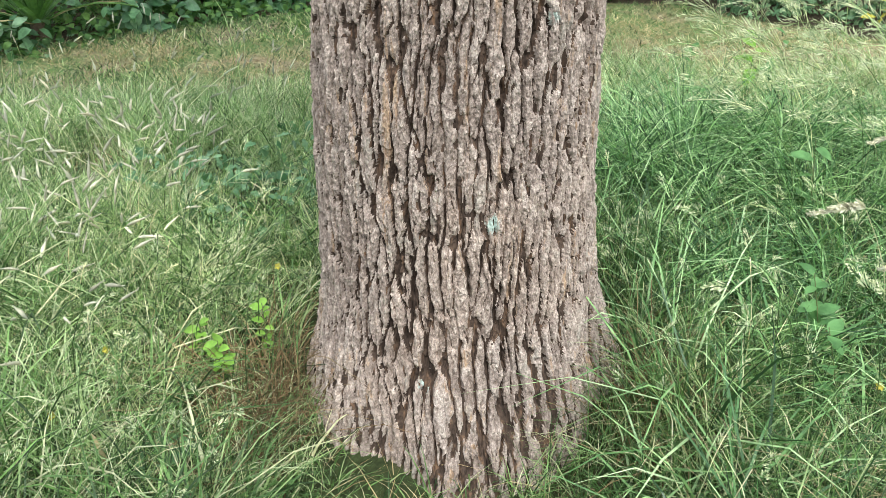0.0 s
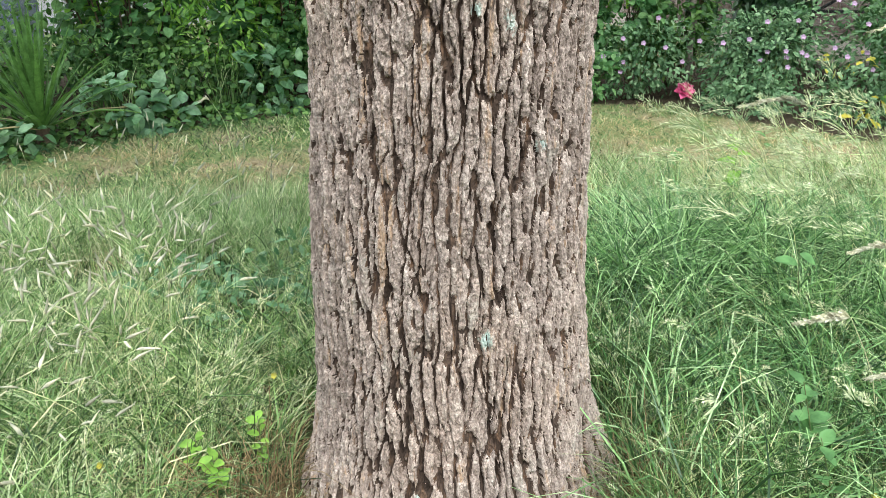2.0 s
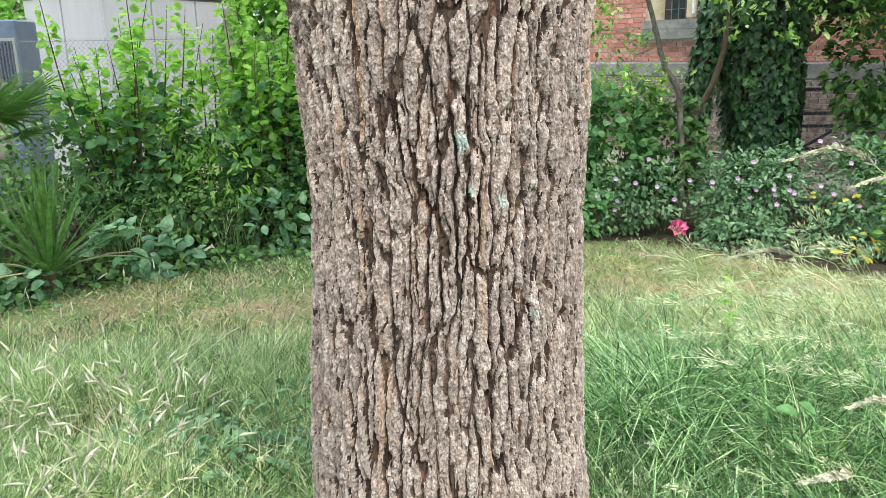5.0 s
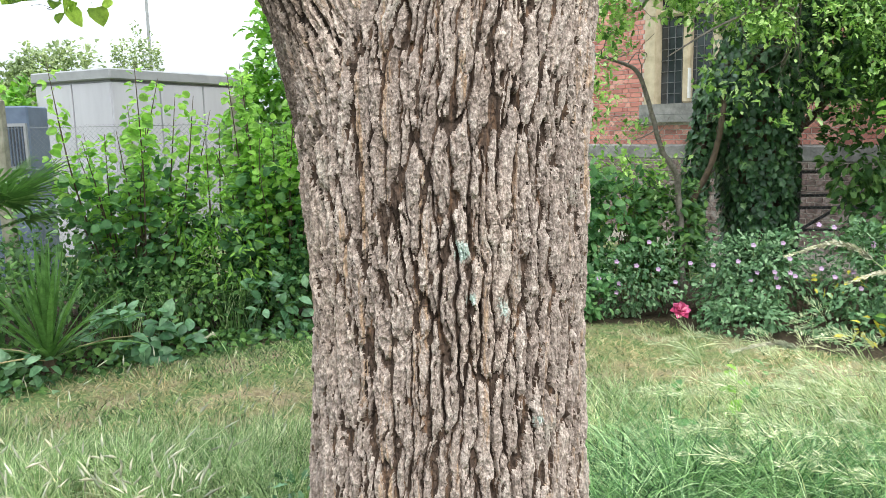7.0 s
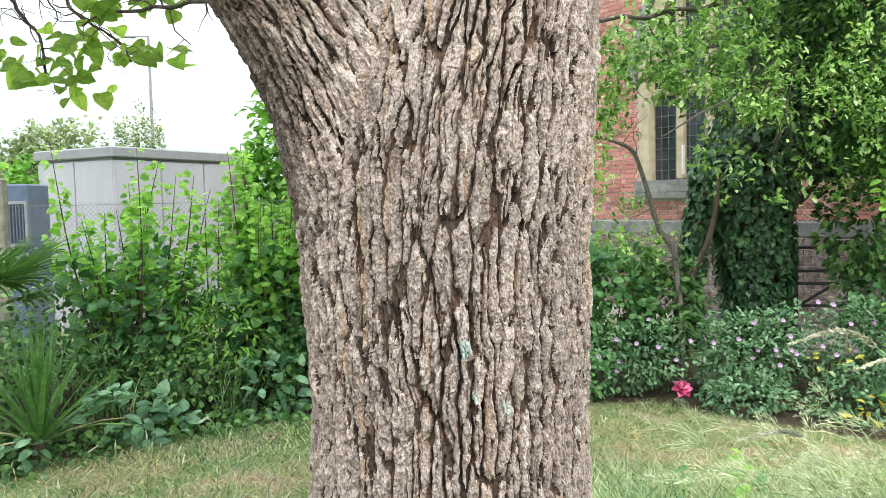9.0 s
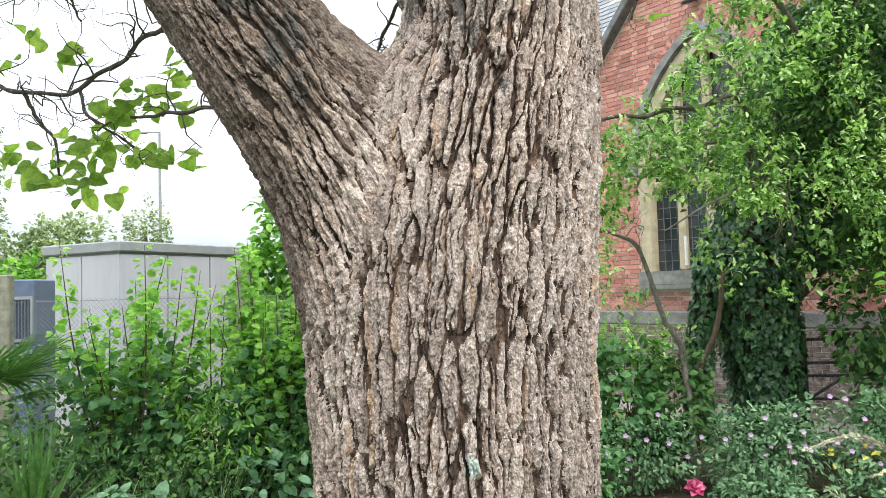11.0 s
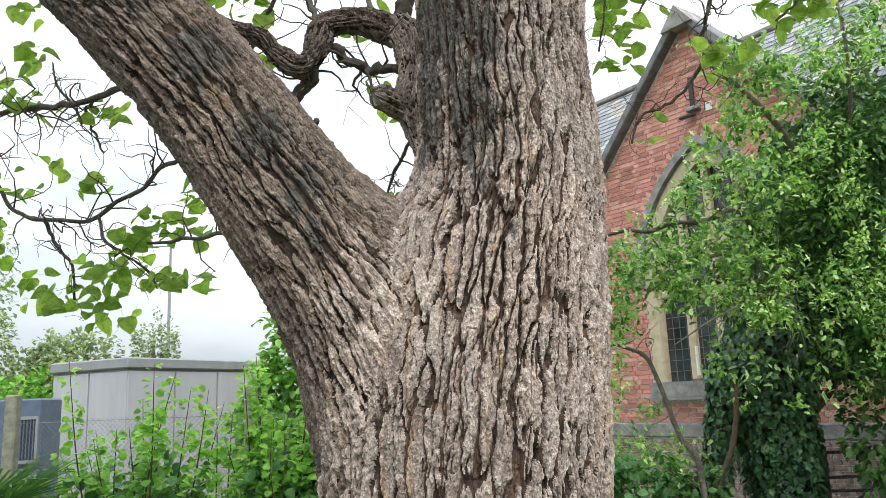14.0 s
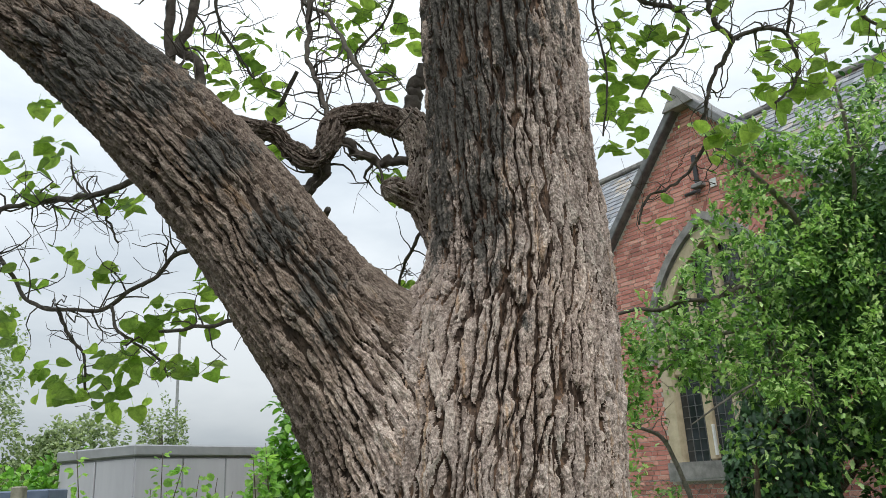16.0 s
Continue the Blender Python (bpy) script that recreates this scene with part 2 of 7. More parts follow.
PURPLE = leaf_material("purple_petal", [(0.0, (0.36, 0.20, 0.48)), (1.0, (0.62, 0.45, 0.70))], 0.3, 0.6)
PINK = leaf_material("pink_petal", [(0.0, (0.22, 0.01, 0.07)), (0.5, (0.45, 0.05, 0.16)), (0.8, (0.66, 0.14, 0.34)), (1.0, (0.82, 0.60, 0.52))], 0.2, 0.6, single=True)
YELLOW_LEAF = leaf_material("yellowed_leaf", [(0.0, (0.42, 0.36, 0.05)), (1.0, (0.62, 0.55, 0.10))], 0.3, 0.6)
GRASS = leaf_material("grass_blade", [(0.0, (0.020, 0.045, 0.014)), (0.42, (0.075, 0.15, 0.048)), (0.70, (0.20, 0.35, 0.12)), (0.86, (0.42, 0.52, 0.28)), (1.0, (0.76, 0.70, 0.54))], 0.30, 0.5, 0.4)
BLUE_GRASS = leaf_material("cool_grass_blade", [(0.0, (0.022, 0.060, 0.024)), (0.42, (0.10, 0.23, 0.085)), (0.74, (0.33, 0.56, 0.25)), (1.0, (0.68, 0.84, 0.57))], 0.30, 0.40, 0.5)
PALE_GRASS = leaf_material("pale_grass_blade", [(0.0, (0.05, 0.09, 0.035)), (0.38, (0.30, 0.46, 0.20)), (0.72, (0.57, 0.68, 0.43)), (1.0, (0.84, 0.80, 0.66))], 0.35, 0.55, 0.3)
BROWN_STRAW = leaf_material("brown_straw", [(0.0, (0.14, 0.09, 0.055)), (0.6, (0.27, 0.18, 0.11)), (1.0, (0.44, 0.33, 0.21))], 0.2, 0.8, 0.1)
DRY_GRASS = leaf_material("dry_grass_blade", [(0.0, (0.30, 0.22, 0.13)), (0.6, (0.52, 0.42, 0.28)), (1.0, (0.72, 0.63, 0.48))], 0.3, 0.75)
PLUME = leaf_material("grass_plume", [(0.0, (0.42, 0.50, 0.33)), (0.6, (0.66, 0.70, 0.54)), (1.0, (0.86, 0.87, 0.76))], 0.35, 0.7, 0.2)
SEED = leaf_material("seed_head", [(0.0, (0.40, 0.39, 0.34)), (0.6, (0.56, 0.55, 0.49)), (1.0, (0.76, 0.75, 0.70))], 0.3, 0.8, 0.1)


# ---- mesh tools ----
rng = np.random.default_rng(7)


def mesh_of(name, V, faces, smooth=False, slots=None):
    """A mesh from arrays: V (n, 3) and one or more index arrays of triangles or quads."""
    faces = [np.asarray(f, np.int32) for f in (faces if isinstance(faces, list) else [faces]) if len(f)]
    me = bpy.data.meshes.new(name)
    V = np.ascontiguousarray(V, np.float32)
    loops = np.concatenate([f.ravel() for f in faces])
    counts = np.concatenate([np.full(len(f), f.shape[1], np.int32) for f in faces])
    me.vertices.add(len(V))
    me.vertices.foreach_set("co", V.ravel())
    me.loops.add(len(loops))
    me.loops.foreach_set("vertex_index", loops)
    me.polygons.add(len(counts))
    me.polygons.foreach_set("loop_start", np.concatenate([[0], np.cumsum(counts)[:-1]]).astype(np.int32))
    me.polygons.foreach_set("use_smooth", np.full(len(counts), smooth))
    if slots is not None:
        me.polygons.foreach_set("material_index", slots.astype(np.int32))
    me.update(calc_edges=True)
    return me


def solid(name, me, material, parent=None, label="", m=None):
    if not me.materials:
        for mat in material if isinstance(material, tuple) else (material,):
            me.materials.append(mat)
    ob = new(name, me)
    if parent:
        ob.parent = parent
    if m is not None:
        ob.matrix_basis = m
    return tagged(ob, label)


def part(name, bm, material, parent=None, label="", smooth=False):
    """Links a bmesh as one mesh object under a thing or a part."""
    me = bpy.data.meshes.new(name)
    bm.to_mesh(me)
    bm.free()
    if smooth:
        me.polygons.foreach_set("use_smooth", np.full(len(me.polygons), True))
    return solid(name, me, material, parent, label)


def box_bm(size, at=(0, 0, 0), bevel=0.0, turn=None):
    bm = bmesh.new()
    bmesh.ops.create_cube(bm, size=1.0)
    bmesh.ops.scale(bm, vec=size, verts=bm.verts)
    if bevel:
        bmesh.ops.bevel(bm, geom=bm.edges[:], offset=bevel, segments=1, affect="EDGES")
    if turn:
        bmesh.ops.transform(bm, matrix=turn, verts=bm.verts)
    bmesh.ops.translate(bm, vec=at, verts=bm.verts)
    return bm


def thing(name, at, label, category, group="", kind="", turn=0.0):
    ob = new(name)
    ob.empty_display_size = 0.1
    ob.matrix_basis = pose(*at, 0, 0, turn)
    return tagged(ob, label, category, group, kind)


def value_noise(x, y, seed=0):
    """Smooth noise from 0 to 1 on arrays."""
    xi, yi = np.floor(x).astype(np.int64), np.floor(y).astype(np.int64)
    fx, fy = x - xi, y - yi
    fx, fy = fx * fx * (3 - 2 * fx), fy * fy * (3 - 2 * fy)

    def h(a, b):
        n = (a * 374761393 + b * 668265263 + seed * 1442695041) & 0x7FFFFFFF
        n = ((n ^ (n >> 13)) * 1274126177) & 0x7FFFFFFF
        return ((n ^ (n >> 16)) & 0xFFFF) / 65535.0

    return (h(xi, yi) * (1 - fx) + h(xi + 1, yi) * fx) * (1 - fy) + (h(xi, yi + 1) * (1 - fx) + h(xi + 1, yi + 1) * fx) * fy


def fbm(x, y, seed=0, octaves=4):
    total, amp, norm = 0.0, 1.0, 0.0
    for k in range(octaves):
        total, norm = total + amp * value_noise(x * 2**k, y * 2**k, seed + 17 * k), norm + amp
        amp *= 0.55
    return total / norm


def cells(x, y, seed=0, jitter=0.9):
    """Distances to the two nearest of jittered grid points, a random number of the nearest, and the offset across from it."""
    xi, yi = np.floor(x).astype(np.int64), np.floor(y).astype(np.int64)
    d1, d2, who, off = np.full(x.shape, 9.0), np.full(x.shape, 9.0), np.zeros(x.shape), np.zeros(x.shape)

    def h(a, b, s):
        n = (a * 374761393 + b * 668265263 + (seed + s) * 1442695041) & 0x7FFFFFFF
        n = ((n ^ (n >> 13)) * 1274126177) & 0x7FFFFFFF
        return ((n ^ (n >> 16)) & 0xFFFF) / 65535.0

    for a in (-1, 0, 1):
        for b in (-1, 0, 1):
            cx, cy = xi + a, yi + b
            across = x - (cx + 0.5 + jitter * (h(cx, cy, 1) - 0.5))
            d = np.hypot(across, cy + 0.5 + jitter * (h(cx, cy, 2) - 0.5) - y)
            nearer = d < d1
            d2 = np.where(nearer, d1, np.minimum(d2, d))
            who = np.where(nearer, h(cx, cy, 3), who)
            off = np.where(nearer, across, off)
            d1 = np.where(nearer, d, d1)
    return d1, d2, who, off


def smooth01(a, lo, hi):
    t = np.clip((a - lo) / (hi - lo), 0, 1)
    return t * t * (3 - 2 * t)


def bark_relief(u, v, deep=0.013, wide=0.034, long=0.21, seed=0):
    """Furrowed bark over a sheet: its height (metres), how much of the outer bark is left (0 in the furrows), and a tone for each plate."""
    w = u + 0.010 * (fbm(u * 4, v * 3.0, seed + 3, 3) - 0.5) * 2 + 0.009 * (fbm(u * 17, v * 12, seed + 5, 2) - 0.5) * 2 + 0.0042 * (fbm(u * 50, v * 36, seed + 6, 2) - 0.5) * 2
    q = v + 0.03 * (fbm(u * 14, v * 5, seed + 7, 2) - 0.5) * 2
    # ridges that taper to tips and lace into one another, one side of each overhanging its furrow
    d1, d2, who, off = cells(w / wide, q / long + 0.7 * value_noise(w / wide * 0.9, v * 1.3, seed + 2), seed, 1.0)
    rag = 0.30 * (fbm(u * 85, v * 46, seed + 14, 2) - 0.5)
    flank = 0.30 + 0.70 * smooth01(np.abs(off), 0.08, 0.30)
    reach = np.clip(0.25 + 1.5 * fbm(u * 9 + 2, v * 4.5, seed + 19, 3), 0.62, 1.35) * flank
    edge = smooth01(d2 - d1 + rag, 0.0, 0.50)
    lip = smooth01(d2 - d1 + rag, 0.04, 0.34)
    # narrower strips that split the ridges
    e1, e2, who2, off2 = cells(w / (wide * 0.50) + 31, q / (long * 0.36) + 0.9 * value_noise(w / wide * 1.5, v * 2, seed + 4), seed + 40, 1.0)
    strong = smooth01(np.abs(off2), 0.06, 0.30) * smooth01(fbm(u * 20, v * 12, seed + 23, 2), 0.36, 0.60)
    slit = 1 - (1 - smooth01(e2 - e1 + rag, 0.0, 0.26)) * strong
    # scales with broken edges, and crumbs
    _, _, who4, off4 = cells(w / 0.0110 + 3, q / 0.017 + u * 5, seed + 120, 1.0)
    _, _, who3, _ = cells(u / 0.0050 + 7 + v * 5, v / 0.0085 + u * 7, seed + 80, 1.0)
    h = deep * reach * (0.25 * edge + 0.75 * lip - 0.9) + deep * lip * (0.30 * (who - 0.5) + 0.55 * off * (2.0 * who - 1.0))
    h += 0.0060 * (slit - 0.95) + lip * (0.0060 * (who2 - 0.5) + 0.0050 * off2 * (2 * who2 - 1))
    h += 0.0034 * (who4 - 0.5) + 0.0019 * (who3 - 0.5) + 0.0024 * (np.abs(fbm(u * 75, v * 48, seed + 9, 3) - 0.5) * 4 - 0.5) + 0.003 * (fbm(u * 5, v * 2.0, seed + 11, 2) - 0.5)
    tone = 0.16 * who + 0.20 * who2 + 0.30 * who4 + 0.34 * who3
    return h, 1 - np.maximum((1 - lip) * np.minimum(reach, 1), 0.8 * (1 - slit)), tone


def frames_along(P):
    """Tangent and two normals along a polyline, with little twist."""
    T = np.gradient(P, axis=0)
    T /= np.linalg.norm(T, axis=1)[:, None]
    A = np.zeros_like(T)
    ref = np.array([0.0, -1.0, 0.0])
    for i, t in enumerate(T):
        a = ref - t * (ref @ t)
        if np.linalg.norm(a) < 1e-3:
            a = np.cross(t, [1, 0, 0])
        A[i] = ref = a / np.linalg.norm(a)
    return T, A, np.cross(T, A)


def spline(points, n):
    """A smooth curve through points of any width, sampled n times evenly."""
    P = np.array(points, float)
    s = np.concatenate([[0], np.cumsum(np.linalg.norm(np.diff(P[:, :3], axis=0), axis=1))])
    M = np.gradient(P, s, axis=0) if len(P) > 2 else np.repeat(((P[1] - P[0]) / s[-1])[None], 2, 0)
    x = np.linspace(0, s[-1], n)
    k = np.clip(np.searchsorted(s, x, side="right") - 1, 0, len(s) - 2)
    h = (s[k + 1] - s[k])[:, None]
    t = ((x - s[k])[:, None]) / h
    return ((2 * t**3 - 3 * t**2 + 1) * P[k] + (t**3 - 2 * t**2 + t) * h * M[k] + (-2 * t**3 + 3 * t**2) * P[k + 1] + (t**3 - t**2) * h * M[k + 1])


def tube(points, n=12, sides=7, knots=0.0, seed=0):
    """Vertices and faces of a bent, tapering, slightly knotty stick. points: x, y, z, radius."""
    C = spline(points, n)
    P, R = C[:, :3], np.maximum(C[:, 3], 0.0012)
    T, A, B = frames_along(P)
    th = np.linspace(0, 2 * np.pi, sides, endpoint=False)
    rad = R[:, None] * (1 + knots * (value_noise(np.arange(n)[:, None] * 0.7 + seed * 3.1, th[None] * 1.3 + seed, seed) - 0.5) * 2)
    V = P[:, None] + rad[..., None] * (np.cos(th)[None, :, None] * A[:, None] + np.sin(th)[None, :, None] * B[:, None])
    i, j = np.meshgrid(np.arange(n - 1), np.arange(sides), indexing="ij")
    k = (j + 1) % sides
    F = np.stack([i * sides + j, i * sides + k, (i + 1) * sides + k, (i + 1) * sides + j], -1).reshape(-1, 4)
    V = np.concatenate([V.reshape(-1, 3), P[:1], P[-1:]])
    ring = np.arange(sides)
    caps = np.concatenate([np.stack([np.roll(ring, -1), ring, np.full(sides, n * sides)], -1),
                           np.stack([ring + (n - 1) * sides, np.roll(ring, -1) + (n - 1) * sides, np.full(sides, n * sides + 1)], -1)])
    return V, [F, caps]


def join(pieces):
    """Joins (V, faces) pairs."""
    Vs, quads, tris, at = [], [], [], 0
    for V, faces in pieces:
        for f in faces if isinstance(faces, list) else [faces]:
            (quads if f.shape[1] == 4 else tris).append(f + at)
        Vs.append(V)
        at += len(V)
    out = [np.concatenate(q) for q in (quads, tris) if q]
    return np.concatenate(Vs), out


def leaf_shape(kind):
    """A leaf one unit long, base at the origin, along +y, folded a little along its midrib. V and triangles."""
    if kind == "oval":
        half = [(0.0, 0.02), (0.25, 0.27), (0.55, 0.33), (0.82, 0.2), (1.0, 0.0)]
    elif kind == "heart":
        half = [(-0.08, 0.12), (-0.05, 0.34), (0.16, 0.50), (0.45, 0.50), (0.72, 0.31), (0.90, 0.12), (1.0, 0.0)]
    elif kind == "round":
        half = [(0.0, 0.05), (0.2, 0.36), (0.5, 0.45), (0.8, 0.33), (1.0, 0.0)]
    elif kind == "ivy":
        half = [(0.0, 0.1), (0.12, 0.42), (0.32, 0.26), (0.5, 0.44), (0.66, 0.2), (1.0, 0.0)]
    elif kind == "lobed":
        half = [(0.0, 0.05), (0.3, 0.22), (0.38, 0.14), (0.6, 0.34), (0.68, 0.2), (0.9, 0.16), (1.0, 0.0)]
    else:
        half = [(0.0, 0.02), (0.3, 0.13), (0.6, 0.14), (1.0, 0.0)]
    V = []
    for s, w in half:
        sag = -0.22 * s * s
        V += [(0, s, sag), (w, s, sag + w * 0.32), (-w, s, sag + w * 0.32)]
    F = []
    for i in range(len(half) - 1):
        a, b = 3 * i, 3 * i + 3
        F += [(a, a + 1, b + 1), (a, b + 1, b), (a, b, b + 2), (a, b + 2, a + 2)]
    V, F = np.array(V, float), np.array(F)
    keep = [f for f in F if len({tuple(V[i]) for i in f}) == 3]
    return V, np.array(keep)


def turns(axis, up):
    """Rotations whose y column is axis and whose z column is as near to up as can be."""
    y = axis / np.linalg.norm(axis, axis=1)[:, None]
    x = np.cross(y, up)
    x /= np.maximum(np.linalg.norm(x, axis=1), 1e-6)[:, None]
    return np.stack([x, y, np.cross(x, y)], -1)


def spread_leaves(P, axis, up, size, kind):
    """Leaves at P along axis, facing up, joined. V and triangles."""
    lv, lf = leaf_shape(kind)
    M = turns(axis, up)
    V = P[:, None] + np.einsum("nij,mj->nmi", M, lv) * np.asarray(size)[:, None, None]
    F = lf[None] + (np.arange(len(P)) * len(lv))[:, None, None]
    return V.reshape(-1, 3), F.reshape(-1, 3)


def unit(n):
    d = rng.normal(size=(n, 3))
    return d / np.linalg.norm(d, axis=1)[:, None]


def clumps(blobs, n):
    """n places gathered in tufts near the skins of blobs (x, y, z, rx, ry, rz), with their outward directions."""
    w = np.array([b[3] * b[4] + b[4] * b[5] + b[3] * b[5] for b in blobs])
    which = rng.choice(len(blobs), n, p=w / w.sum())
    B = np.array(blobs, float)[which]
    d = unit(n)
    lump = 1 + 0.34 * (value_noise(d[:, 0] * 3.2 + which * 7.7, d[:, 1] * 3.2 + d[:, 2] * 4.1, 5) - 0.5) * 2
    r = lump * rng.uniform(0.35, 1.0, n) ** 0.45
    return B[:, :3] + d * r[:, None] * B[:, 3:], d


def foliage(blobs, n, size, kind, droop=0.25, loose=0.9):
    P, d = clumps(blobs, n)
    axis = d + unit(n) * loose + np.array([0, 0, -droop])
    up = unit(n) * 0.7 + np.array([0, -0.35, 1.0]) + d * 0.3
    return spread_leaves(P, axis, up, rng.uniform(0.65, 1.25, n) * size, kind)


def blades(P, height, width, lean, bend, toward=(0, 0), spread=1.0):
    """Grass blades rooted at P: ribbons of three lengths and a tip, bent over. V, [quads, tris]."""
    n = len(P)
    a = rng.uniform(0, 2 * np.pi, n)
    out = np.stack([np.cos(a), np.sin(a)], -1) * spread + np.array(toward)
    side = np.stack([-np.sin(a), np.cos(a)], -1)
    turn = rng.uniform(0, 2 * np.pi, n)
    side = np.stack([np.cos(turn), np.sin(turn)], -1)
    h = np.asarray(height)
    V = np.zeros((n, 7, 3))
    for k, s in enumerate((0.0, 0.38, 0.72, 1.0)):
        go = (lean * s + bend * s**2.4) * h
        c = P + np.concatenate([out * go[:, None], (h * s * (1 - 0.45 * np.clip(lean + bend, 0, 1.2) * s * s))[:, None]], 1)
        w = width * (1.0, 0.9, 0.6, 0.0)[k] / 2
        sd = np.concatenate([side * np.reshape(w, (-1, 1)), np.zeros((n, 1))], 1)
        if k < 3:
            V[:, 2 * k], V[:, 2 * k + 1] = c - sd, c + sd
        else:
            V[:, 6] = c
    at = (np.arange(n) * 7)[:, None]
    quads = np.concatenate([at + np.array([[0, 1, 3, 2]]), at + np.array([[2, 3, 5, 4]])])
    return V.reshape(-1, 3), [quads, at + np.array([[4, 5, 6]])]


def ground_z(x, y):
    """Height of the ground: nearly flat, falling gently away, with small humps."""
    x, y = np.asarray(x, float), np.asarray(y, float)
    fall = -0.03 * (np.clip(y, -6, 9) - 1.6)
    near = np.clip(1 - np.hypot(x, y - 3) / 16, 0, 1)
    hollow = 0.16 * np.exp(-(((x - 0.05) / 0.85) ** 2 + ((y - 1.35) / 0.45) ** 2))
    return fall - hollow + near * (0.10 * (fbm(x * 0.7 + 40, y * 0.7 + 40, 3, 3) - 0.5) + 0.035 * (fbm(x * 3 + 9, y * 3 + 9, 4, 2) - 0.5))


def bed_edge(x):
    """Where the lawn ends and the planted beds begin: a curve that comes forward at both sides."""
    return np.interp(x, [-7.0, -3.2, -2.7, -2.2, -1.2, 1.45, 2.0, 2.4, 2.7, 3.1, 3.4, 7.0], [3.6, 5.35, 6.05, 6.35, 7.0, 7.2, 7.2, 6.8, 6.45, 6.1, 5.8, 3.8])


def on_ground(x, y, lift=0.0):
    return np.stack([x, y, ground_z(x, y) + lift], -1)


# ---- ground ----
def ground_sheet():
    ax = np.concatenate([-np.geomspace(2500, 7.2, 22), np.linspace(-7, 7, 141), np.geomspace(7.2, 2500, 22)])
    ay = np.concatenate([-np.geomspace(2500, 3.2, 20), np.linspace(-3, 10, 131), np.geomspace(10.2, 2500, 24)])
    X, Y = np.meshgrid(ax, ay, indexing="ij")
    V = np.stack([X, Y, ground_z(X, Y)], -1).reshape(-1, 3)
    i, j = np.meshgrid(np.arange(len(ax) - 1), np.arange(len(ay) - 1), indexing="ij")
    k = len(ay)
    return V, np.stack([i * k + j, (i + 1) * k + j, (i + 1) * k + j + 1, i * k + j + 1], -1).reshape(-1, 4)


def ground_material():
    n = Nodes("lawn_soil")
    fine = n.noise(38.0, 6.0, 0.7, n.coord())
    mid = n.noise(2.2, 5.0, 0.62, n.coord())
    green = n.ramp(fine, [(0.3, (0.018, 0.024, 0.010)), (0.7, (0.06, 0.08, 0.03))])
    straw = n.ramp(fine, [(0.3, (0.06, 0.045, 0.028)), (0.7, (0.16, 0.12, 0.07))])
    col = n.mix(n.grey(mid, 0.47, 0.62), green, straw)
    # the mown lawn beyond the long grass keeps its pale thatch
    c, sep = n.add("TexCoord"), n.add("SeparateXYZ")
    n.link(c.outputs["Object"], sep.inputs[0])
    far = n.add("MapRange")
    far.inputs["From Min"].default_value, far.inputs["From Max"].default_value = 3.9, 4.5
    n.link(sep.outputs["Y"], far.inputs["Value"])
    thatch = n.mix(n.grey(mid, 0.47, 0.64), n.ramp(fine, [(0.38, (0.08, 0.125, 0.04)), (0.62, (0.20, 0.27, 0.10))]), n.ramp(fine, [(0.38, (0.18, 0.14, 0.085)), (0.62, (0.42, 0.35, 0.23))]))
    col = n.mix(far.outputs[0], col, thatch)
    # leaf litter and dark soil in the beds
    bed = n.add("Attribute")
    bed.attribute_name = "bed"
    col = n.mix(bed.outputs["Fac"], col, n.ramp(fine, [(0.36, (0.020, 0.015, 0.010)), (0.64, (0.09, 0.07, 0.045))]))
    n.bump(fine, 0.8, 0.02)
    return n.done(col, 0.95, 0.15)


ground_mesh = mesh_of("ground", *ground_sheet(), True)
XYZ = np.zeros(len(ground_mesh.vertices) * 3, np.float32)
ground_mesh.vertices.foreach_get("co", XYZ)
XYZ = XYZ.reshape(-1, 3)
bed_share = smooth01(XYZ[:, 1] - bed_edge(XYZ[:, 0]), -0.05, 0.10) * (XYZ[:, 1] < 9.5) * (np.abs(XYZ[:, 0]) < 9)
ground_mesh.attributes.new("bed", "FLOAT", "POINT").data.foreach_set("value", np.ascontiguousarray(bed_share, np.float32))
tagged(solid("ground", ground_mesh, ground_material()), "rough garden ground of short grass and dry straw", "ground", kind="structure")

# ---- the brick chapel: x along its gable wall, y into it ----


def brick_material():
    n = Nodes("red_brick")
    pick = n.object_random()
    isl = n.island()
    both = n.add("Math")
    both.operation = "FRACT"
    s = n.add("Math")
    s.operation = "ADD"
    n.link(pick, s.inputs[0]), n.link(isl, s.inputs[1]), n.link(s.outputs[0], both.inputs[0])
    col = n.ramp(both.outputs[0], [(0.0, (0.38, 0.165, 0.138)), (0.35, (0.55, 0.240, 0.200)), (0.7, (0.63, 0.295, 0.245)), (1.0, (0.70, 0.39, 0.32))])
    grime = n.noise(5.0, 5.0, 0.65, n.coord((1, 1, 1)))
    col = n.mix(0.6, col, n.ramp(grime, [(0.3, (0.70, 0.68, 0.68)), (0.65, (1.1, 1.08, 1.05))]), "MULTIPLY")
    n.bump(n.noise(60.0, 4.0, 0.7, n.coord()), 0.5, 0.004)
    return n.done(col, 0.88, 0.2)


